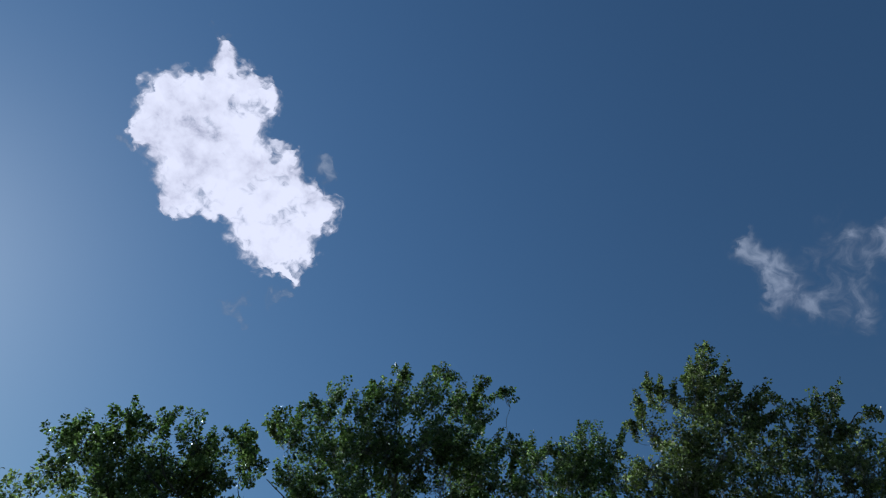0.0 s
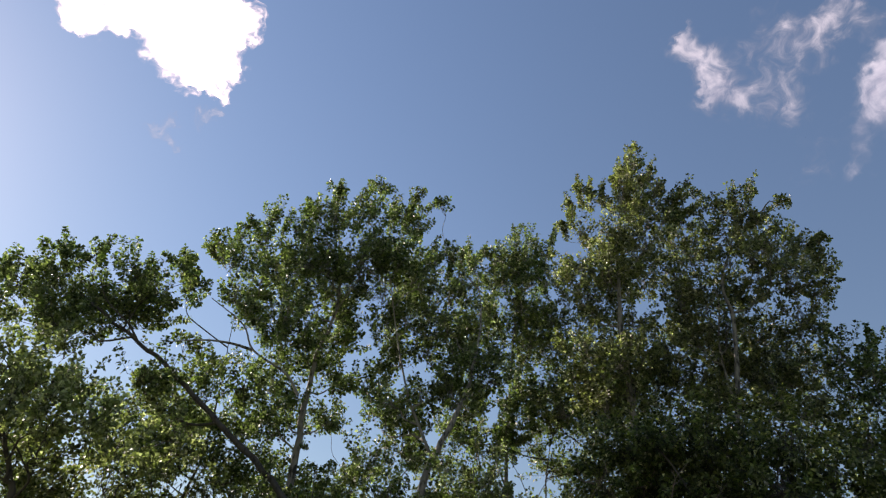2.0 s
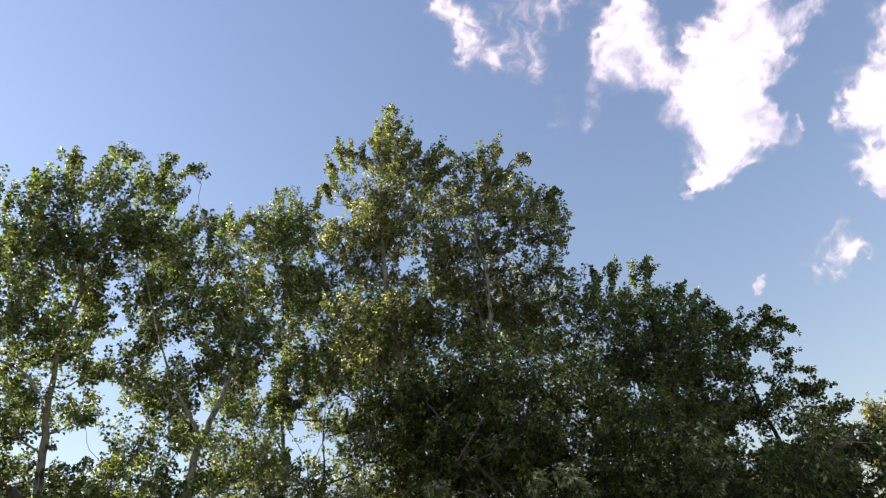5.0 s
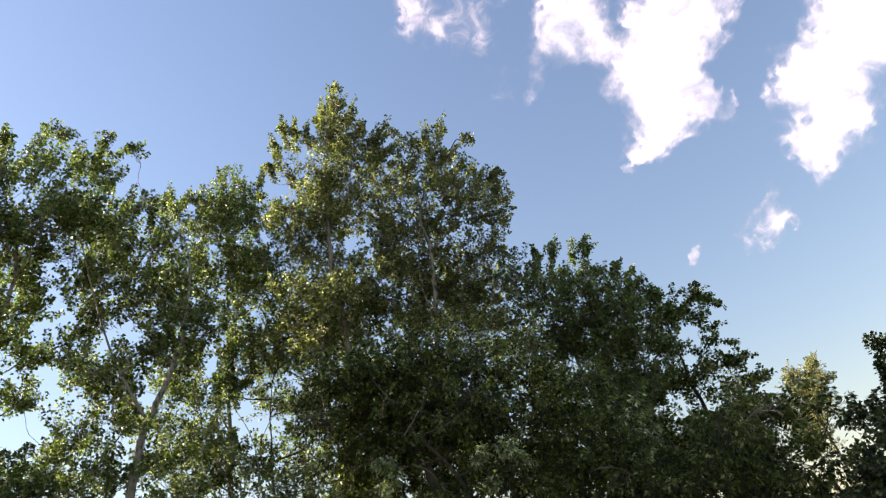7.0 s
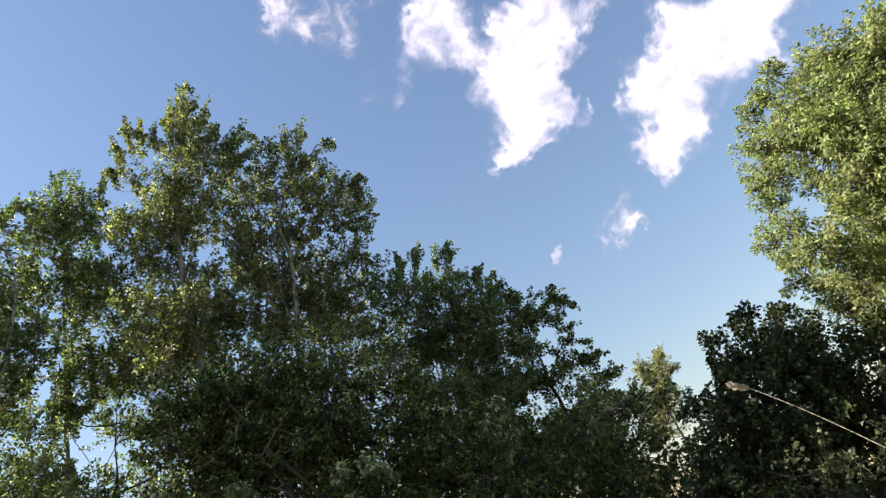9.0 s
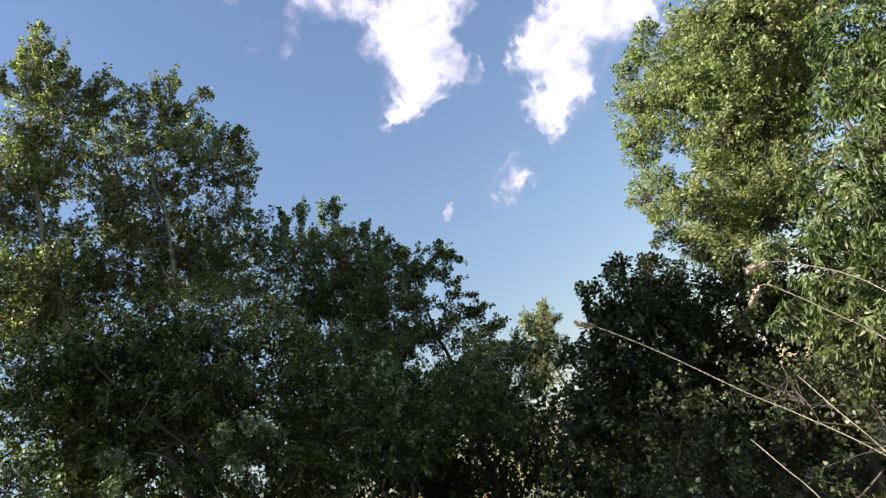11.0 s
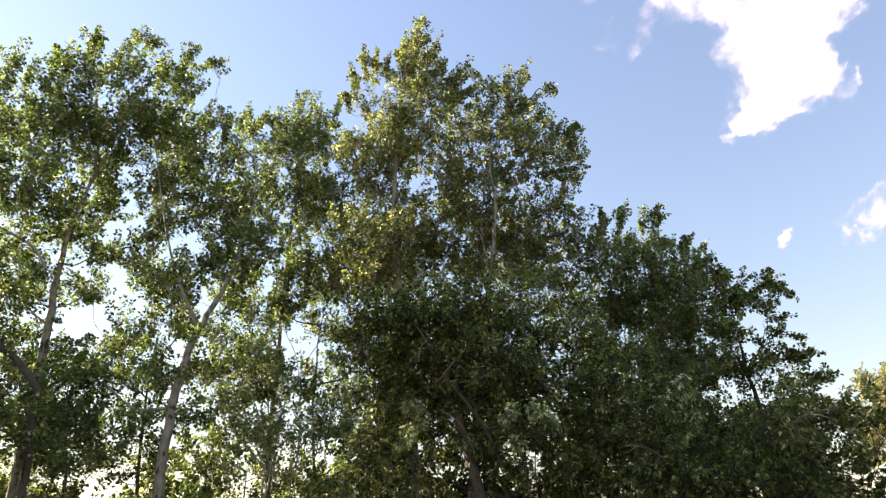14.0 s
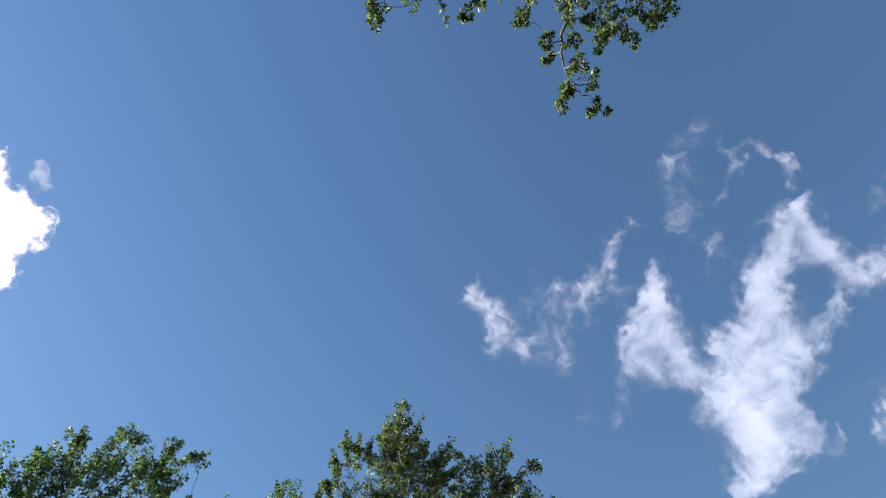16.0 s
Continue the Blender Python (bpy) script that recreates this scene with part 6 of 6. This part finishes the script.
def low_bush(az, away, high, wide, leaf_mat, seed, label):
    """A rounded bush standing on the ground, az degrees round from north."""
    rng = np.random.default_rng(seed)
    base = (away * math.sin(radians(az)), away * math.cos(radians(az)))
    stem = [(0, 0, -0.1), (0.05, 0.03, high * 0.3), (-0.04, 0.05, high * 0.6), (0.03, -0.04, high * 0.85)]
    boughs = []
    for i in range(int(5 + 3 * wide)):
        a, h = rng.uniform(0, 2 * np.pi), rng.uniform(0.18, 0.86)
        r = wide * 0.5 * math.sqrt(1 - (h * 1.05 - 0.35) ** 2) * rng.uniform(0.5, 1.0)
        boughs.append((r * math.cos(a), r * math.sin(a), h * high, rng.uniform(0.45, 0.62)))
    return tree("bush", label, base, stem, boughs, 0.05, leaf_mat, DARK_BARK, seed, leaf=0.0068 * away, wide=0.0056 * away, density=0.8, per=32, upright=0.25, category="bush", group="low bushes under the trees")


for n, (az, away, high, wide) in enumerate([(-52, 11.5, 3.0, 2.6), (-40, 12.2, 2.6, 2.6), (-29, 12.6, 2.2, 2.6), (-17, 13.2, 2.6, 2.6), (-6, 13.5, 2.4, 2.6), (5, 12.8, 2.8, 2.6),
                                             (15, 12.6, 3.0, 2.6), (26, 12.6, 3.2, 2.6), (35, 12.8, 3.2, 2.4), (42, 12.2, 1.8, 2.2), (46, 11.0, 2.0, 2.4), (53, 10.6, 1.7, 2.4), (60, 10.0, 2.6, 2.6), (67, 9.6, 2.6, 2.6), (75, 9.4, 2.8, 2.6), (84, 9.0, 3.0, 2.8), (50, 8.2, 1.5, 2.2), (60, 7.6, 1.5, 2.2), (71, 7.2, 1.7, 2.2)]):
    low_bush(az, away, high, wide, SHADE_LEAF, 40 + n, "low leafy bush under trees, its leaves coloured dark for shade")


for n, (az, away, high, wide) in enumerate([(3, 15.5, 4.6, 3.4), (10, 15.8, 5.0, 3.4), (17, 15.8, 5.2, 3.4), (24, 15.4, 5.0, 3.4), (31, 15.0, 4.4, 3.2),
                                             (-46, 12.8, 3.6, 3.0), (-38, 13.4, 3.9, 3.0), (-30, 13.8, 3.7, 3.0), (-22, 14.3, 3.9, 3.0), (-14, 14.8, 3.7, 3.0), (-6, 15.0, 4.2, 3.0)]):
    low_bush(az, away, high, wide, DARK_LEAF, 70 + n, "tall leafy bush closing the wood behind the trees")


def fill_tree(base, low, high, wide, seed):
    """A young aspen with a round crown between two heights, standing behind the taller trees."""
    rng = np.random.default_rng(seed)
    stem = [(0, 0, -0.1), (0.1, 0.05, low), (-0.08, 0.04, (low + high) / 2), (0.06, -0.05, high - 0.6)]
    boughs = []
    for i in range(int(9 * wide * (high - low) / 4)):
        a, h = rng.uniform(0, 2 * np.pi), rng.uniform(0, 1)
        r = wide * 0.5 * math.sqrt(1 - (2 * h - 1) ** 2 * 0.85) * rng.uniform(0.3, 1.0)
        boughs.append((r * math.cos(a), r * math.sin(a), low + h * (high - low), rng.uniform(0.38, 0.52)))
    return tree("young_aspen", "young leafy aspen closing the gaps behind the tall row", base, stem, boughs, 0.05, ASPEN_LEAF, DARK_BARK, seed, density=1.2, per=37, group="young aspens behind the row")


for n, (x, y, low, high, wide) in enumerate([(1.0, 13.8, 3.6, 8.6, 2.6), (3.0, 13.7, 3.6, 8.8, 2.6), (5.0, 13.3, 3.2, 7.4, 2.4), (6.8, 12.4, 2.8, 5.6, 2.2)]):
    fill_tree((x, y), low, high, wide, 80 + n)


def overhanging_tree():
    stem = [(0, 0, -0.1), (0.05, 0.1, 2.5), (-0.1, 0.3, 5.0), (-0.6, 1.2, 7.4), (-1.3, 2.2, 8.9)] + OVERHANG_TWIG
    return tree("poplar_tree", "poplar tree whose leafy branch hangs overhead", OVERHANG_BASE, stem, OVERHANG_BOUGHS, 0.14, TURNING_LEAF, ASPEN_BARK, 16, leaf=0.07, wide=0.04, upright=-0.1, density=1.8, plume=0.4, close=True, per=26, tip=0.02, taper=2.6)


overhanging_tree()


# ---- dry grass stems close to the camera ----
def grass_stem(points, head, seed, label):
    """A dry stalk with its joints and, at the tip, a bushy head of husks."""
    rng = np.random.default_rng(seed)
    base = Vector(points[0])
    base.z = 0
    thing = tagged(new("grass_stem"), label, "grass stem", "dry grass stalks")
    thing.location = base
    p = np.array(points) - np.array(base)
    line = bend(p, 5)
    rad = np.linspace(0.0019, 0.0009, len(line))
    v, f = tube(line, rad, 7)
    stalk = mesh_object("stalk", v, f, STRAW, thing, smooth=True)
    for s in (0.3, 0.55):
        k = int(s * (len(line) - 1))
        d = line[k + 1] - line[k]
        d = d / np.linalg.norm(d)
        knot = [line[k] + d * q for q in (-0.009, -0.004, 0.004, 0.009)]
        v, f = tube(np.array(knot), np.array([0.0016, 0.003, 0.003, 0.0016]), 7)
        mesh_object("joint", v, f, STRAW, stalk, smooth=True)
    if head:
        start = len(line) - 5
        spine = line[start:]
        n = 240
        t = rng.beta(1.4, 1.4, n)
        i = np.minimum((t * (len(spine) - 1)).astype(int), len(spine) - 2)
        w = t * (len(spine) - 1) - i
        at = spine[i] * (1 - w)[:, None] + spine[i + 1] * w[:, None]
        way = unit(spine[i + 1] - spine[i])
        out = unit(way * 1.8 + rng.normal(size=(n, 3)) * 0.42)
        v, f = leaves(rng, at + rng.normal(size=(n, 3)) * 0.002, out, head, head * 0.4, 0.15)
        mesh_object("seed_head", v, f, SEED, thing, "pale bushy seed head")
    return thing


STEM_A = [(1.625, 0.415, -0.030), (1.613, 0.436, 0.126), (1.600, 0.462, 0.283), (1.581, 0.494, 0.439), (1.559, 0.535, 0.592), (1.532, 0.586, 0.742), (1.499, 0.647, 0.885), (1.458, 0.723, 1.021), (1.414, 0.802, 1.129), (1.381, 0.851, 1.193), (1.302, 0.937, 1.333), (1.230, 0.997, 1.430), (1.201, 1.021, 1.456)]
STEM_B = [(1.625, 0.264, -0.030), (1.617, 0.275, 0.048), (1.609, 0.289, 0.207), (1.597, 0.306, 0.366), (1.583, 0.328, 0.524), (1.564, 0.356, 0.680), (1.542, 0.391, 0.835), (1.514, 0.433, 0.986), (1.480, 0.486, 1.134), (1.438, 0.550, 1.274), (1.419, 0.578, 1.320), (1.396, 0.614, 1.358), (1.371, 0.650, 1.390), (1.345, 0.691, 1.399)]
STEM_C = [(1.767, 0.408, -0.030), (1.758, 0.422, 0.137), (1.747, 0.439, 0.295), (1.735, 0.460, 0.453), (1.718, 0.488, 0.610), (1.697, 0.522, 0.765), (1.672, 0.563, 0.918), (1.640, 0.616, 1.066), (1.602, 0.678, 1.208), (1.579, 0.715, 1.271), (1.547, 0.761, 1.348), (1.522, 0.791, 1.388), (1.505, 0.825, 1.365)]
STEM_D = [(1.359, 0.446, -0.030), (1.355, 0.459, 0.105), (1.350, 0.473, 0.265), (1.342, 0.490, 0.423), (1.333, 0.512, 0.582), (1.321, 0.540, 0.739), (1.307, 0.574, 0.894), (1.290, 0.617, 1.048), (1.280, 0.642, 1.115), (1.269, 0.660, 1.173), (1.265, 0.666, 1.192)]
STEM_E = [(1.393, 0.577, -0.030), (1.387, 0.590, 0.067), (1.380, 0.606, 0.226), (1.370, 0.628, 0.384), (1.359, 0.653, 0.541), (1.344, 0.686, 0.697), (1.326, 0.725, 0.851), (1.303, 0.774, 1.002), (1.292, 0.796, 1.054), (1.283, 0.817, 1.104), (1.278, 0.823, 1.120)]
STEM_LABEL = "dry straw-coloured grass stalk bending under its seed head"
grass_stem(STEM_A, 0.013, 1, STEM_LABEL)
grass_stem(STEM_B, 0.013, 2, STEM_LABEL)
grass_stem(STEM_C, 0.012, 3, STEM_LABEL)
grass_stem(STEM_D, 0, 4, "bare dry grass stalk without a seed head")
grass_stem(STEM_E, 0, 5, "bare dry grass stalk without a seed head")


# ---- clouds ----
def cloud(name, label, at, bodies, mat, seed):
    """A far cloud: a billowing sheet, thick where its bodies (two ends, radius, strength) lie and frayed round them."""
    at = Vector(at)
    eye = Vector((0, 0, 1.15))
    ahead = (at - eye).normalized()
    right = ahead.cross(Vector((0, 0, 1))).normalized()
    up = right.cross(ahead)
    b = np.array(bodies, dtype=float)
    reach = b[:, 4].max() + 60
    x0, x1 = min(b[:, 0].min(), b[:, 2].min()) - reach, max(b[:, 0].max(), b[:, 2].max()) + reach
    y0, y1 = min(b[:, 1].min(), b[:, 3].min()) - reach, max(b[:, 1].max(), b[:, 3].max()) + reach
    step = 5.0
    nx, ny = int((x1 - x0) / step) + 1, int((y1 - y0) / step) + 1
    gx, gy = np.meshgrid(x0 + np.arange(nx) * step, y0 + np.arange(ny) * step)
    wob = np.array([[noise.fractal((x * 0.011, y * 0.011, seed), 0.8, 2.1, 5) for x in gx[0]] for y in gy[:, 0]])
    wob2 = np.array([[noise.fractal((x * 0.011 + 31, y * 0.011, seed), 0.8, 2.1, 5) for x in gx[0]] for y in gy[:, 0]])
    fine = np.array([[noise.fractal((x * 0.035, y * 0.035, seed + 9), 0.7, 2.1, 4) for x in gx[0]] for y in gy[:, 0]])
    px, py = gx + wob * 24 + fine * 14, gy + wob2 * 24 - fine * 14
    clear = np.ones_like(gx)
    for ax, ay, bx, by, r, s in b:
        dx, dy = bx - ax, by - ay
        t = np.clip(((px - ax) * dx + (py - ay) * dy) / max(dx * dx + dy * dy, 1e-6), 0, 1)
        d = np.hypot(px - ax - t * dx, py - ay - t * dy) / r
        clear *= 1 - s * np.exp(-1.0 * d ** 2)
    depth = 1 - clear
    depth[depth < 0.03] = 0
    bulge = depth * 60 + wob * 18
    co = np.stack([gx, gy, bulge], -1).reshape(-1, 3)
    k = np.arange(nx * ny).reshape(ny, nx)
    f = np.stack([k[:-1, :-1], k[:-1, 1:], k[1:, 1:], k[1:, :-1]], -1).reshape(-1, 4)
    flat = depth.ravel()
    f = f[flat[f].max(1) > 0.001]
    used, back = np.unique(f, return_inverse=True)
    ob = mesh_object(name, co[used], back.reshape(-1, 4), mat, smooth=True)
    ob.data.attributes.new("depth", "FLOAT", "POINT").data.foreach_set("value", flat[used].astype(np.float32))
    ob.matrix_world = Matrix.Translation(at) @ Matrix((right, up, -ahead)).transposed().to_4x4()
    return tagged(ob, label, "cloud", kind="structure")


CUMULUS_AT = (-942.3, 729.9, 1350.0)
CUMULUS_TOP = [
    (-152, 193, -121, 167, 24, 0.95), (-155, 95, -94, 136, 46, 1.00), (-185, 20, -135, 40, 45, 1.00), (-208, -30, -174, -81, 31, 0.95),
    (-188, -103, -180, -104, 13, 0.70), (-137, -37, -73, -33, 59, 1.00), (-65, 164, -13, 176, 41, 0.95), (-17, 202, 6, 175, 11, 0.80),
    (-11, 100, 15, 48, 41, 0.85), (-57, -93, 1, -40, 57, 1.00), (-32, -164, -5, -177, 19, 0.90),
    (-88, 66, -13, 60, 47, 0.95), (22, -2, 44, 56, 42, 0.90),
]
CUMULUS_FOOT = [
    (-22, -136, 25, -151, 27, 0.90), (48, -74, 62, 14, 47, 0.92), (69, -121, 95, -89, 28, 0.90), (67, 115, 86, 114, 17, 0.60),
    (92, 42, 135, 101, 31, 0.85), (128, -42, 172, 36, 57, 1.00), (236, 73, 277, 70, 38, 1.00), (253, 9, 286, 38, 35, 0.95),
    (164, -106, 239, -42, 52, 1.00), (245, -114, 290, -57, 43, 0.95), (285, -139, 334, -118, 20, 0.90),
]
CRUMBS_AT = (-905.8, 808.0, 1330.3)
CRUMBS = [
    (-260, 258, -251, 257, 14, 0.72), (120, 186, 145, 159, 20, 0.65), (162, -253, 172, -209, 20, 0.59), (194, -266, 206, -267, 15, 0.45),
    (235, -176, 257, -157, 16, 0.52), (-288, -80, -274, -77, 9, 0.52),
]
HOOK_AT = (511.5, 1046.1, 1373.8)
HOOK = [
    (-156, 134, -187, 89, 20, 0.43), (-181, 95, -146, 38, 28, 0.46), (-144, 45, -132, -28, 40, 0.52), (-137, -19, -180, -57, 31, 0.43),
    (-155, -52, -90, -93, 29, 0.40), (-102, -6, -87, -57, 30, 0.25), (-21, 32, -42, -85, 53, 0.26), (9, 7, 10, -114, 48, 0.28),
    (-11, -108, -5, -163, 30, 0.25), (53, 25, 77, -43, 40, 0.21), (-56, -81, -24, -150, 30, 0.21), (51, 18, 144, 28, 40, 0.31),
    (117, 13, 183, 78, 34, 0.34), (183, 78, 261, 138, 31, 0.43), (172, 20, 204, -20, 34, 0.25), (7, 97, 39, 103, 20, 0.21),
]
SAIL_AT = (766.8, 1040.9, 1253.6)
SAIL = [
    (80, 189, 52, 115, 23, 0.59), (52, 130, -23, 39, 45, 0.70), (52, 99, 40, 11, 36, 0.59), (-16, 36, -59, -22, 49, 0.59),
    (40, 11, 46, -67, 43, 0.46), (-60, 24, -128, -55, 34, 0.41), (-115, -75, -145, -145, 24, 0.37), (-22, -38, -40, -91, 30, 0.37),
    (40, -64, 64, -133, 35, 0.41), (-252, -3, -179, -49, 38, 0.14),
    (40, -4, 46, -111, 45, 0.45), (-72, -17, -9, -74, 41, 0.41),
]
TOWER_AT = (1015.3, 934.2, 1157.2)
TOWER_TOP = [
    (240, 263, 195, 229, 24, 0.60), (174, 219, 67, 159, 55, 0.65), (188, 209, 196, 138, 44, 0.63), (196, 138, 213, 63, 34, 0.56),
    (213, 63, 217, 30, 31, 0.42), (50, 155, -24, 89, 53, 0.63), (62, 130, 27, 57, 40, 0.60), (-29, 60, -76, 57, 47, 0.63),
    (-98, 70, -124, 54, 22, 0.56), (40, 34, 23, -32, 38, 0.42), (95, 0, 137, 12, 26, 0.42), (137, 12, 174, 27, 14, 0.28),
    (115, 144, 155, 118, 32, 0.47), (38, -11, 75, -18, 36, 0.47), (172, 43, 126, -4, 24, 0.31),
]
TOWER_FOOT = [
    (3, -21, -42, -24, 42, 0.82), (-85, 0, -151, -54, 85, 0.97), (-140, -60, -166, -164, 84, 0.97), (-145, -175, -213, -212, 48, 0.92),
    (-225, -220, -284, -241, 24, 0.78), (-284, -241, -311, -250, 13, 0.58), (-55, -106, -78, -181, 40, 0.68), (-72, -212, -39, -243, 23, 0.53),
    (-11, -202, -15, -228, 10, 0.58), (-49, -168, -48, -197, 15, 0.48), (-47, -52, 29, -65, 35, 0.58),
]
WISPS_AT = (876.9, 701.2, 1408.0)
WISPS = [
    (-32, 157, 48, 163, 48, 0.30), (-76, 121, -112, 41, 36, 0.26), (-8, 155, -77, 31, 42, 0.24), (91, 108, 65, 58, 15, 0.41),
    (70, 64, 1, 5, 20, 0.34), (1, 5, -74, 2, 20, 0.27), (87, 67, 141, 34, 15, 0.32), (141, 34, 156, -16, 18, 0.43),
    (160, -11, 141, -56, 16, 0.36), (-117, 0, -113, -39, 23, 0.36), (-86, -68, -125, -109, 22, 0.41), (-59, -54, -67, -117, 26, 0.35),
    (-624, -253, -548, -228, 36, 0.24), (259, -185, 268, -216, 30, 0.39), (177, -316, 205, -305, 42, 0.63), (144, -324, 166, -340, 42, 0.54),
]
DRIFT_AT = (1293.2, 836.5, 932.8)
DRIFT = [
    (-109, 43, -159, 27, 40, 0.90), (-80, 24, -106, -75, 77, 0.95), (12, 74, -64, -3, 67, 0.90), (-6, 150, 12, 74, 41, 0.76),
    (55, 45, 119, 79, 68, 0.85), (45, -28, 109, 8, 52, 0.71), (140, -14, 190, 13, 45, 0.57), (143, -62, 147, -96, 20, 0.47),
    (-131, -92, -179, -146, 57, 0.90), (-109, -123, -84, -106, 28, 0.52), (-212, -160, -211, -186, 29, 0.47), (-201, -99, -213, -125, 29, 0.57),
    (133, 53, 229, 46, 49, 0.66),
]
TUFTS_AT = (1134.5, 1195.3, 725.1)
TUFTS = [
    (79, 70, 46, 21, 20, 0.41), (29, 13, 59, -26, 34, 0.46), (-2, -21, 24, -34, 30, 0.46), (62, -19, 64, -44, 19, 0.46),
    (-15, -32, -34, -56, 18, 0.29), (12, -60, 13, -93, 16, 0.25), (-138, 9, -154, -30, 16, 0.54),
]
cloud("cloud", "bright white cumulus cloud with ragged edges", CUMULUS_AT, CUMULUS_TOP + CUMULUS_FOOT, THICK_CLOUD, 1.0)
cloud("cloud", "small faint crumbs of cloud round the cumulus", CRUMBS_AT, CRUMBS, THIN_CLOUD, 8.0)
cloud("cloud", "thin torn hook of white cloud", HOOK_AT, HOOK, THIN_CLOUD, 2.0)
cloud("cloud", "small sail-shaped white cloud with a frayed foot", SAIL_AT, SAIL, SOFT_CLOUD, 5.0)
cloud("cloud", "tall ragged white cloud with a trailing tail", TOWER_AT, TOWER_TOP + TOWER_FOOT, SOFT_CLOUD, 3.0)
cloud("cloud", "faint curling wisps of cloud in the blue sky", WISPS_AT, WISPS, THIN_CLOUD, 6.0)
cloud("cloud", "billowing white cloud with a soft edge", DRIFT_AT, DRIFT, SOFT_CLOUD, 4.0)
cloud("cloud", "small loose tufts of faint white cloud", TUFTS_AT, TUFTS, THIN_CLOUD, 7.0)
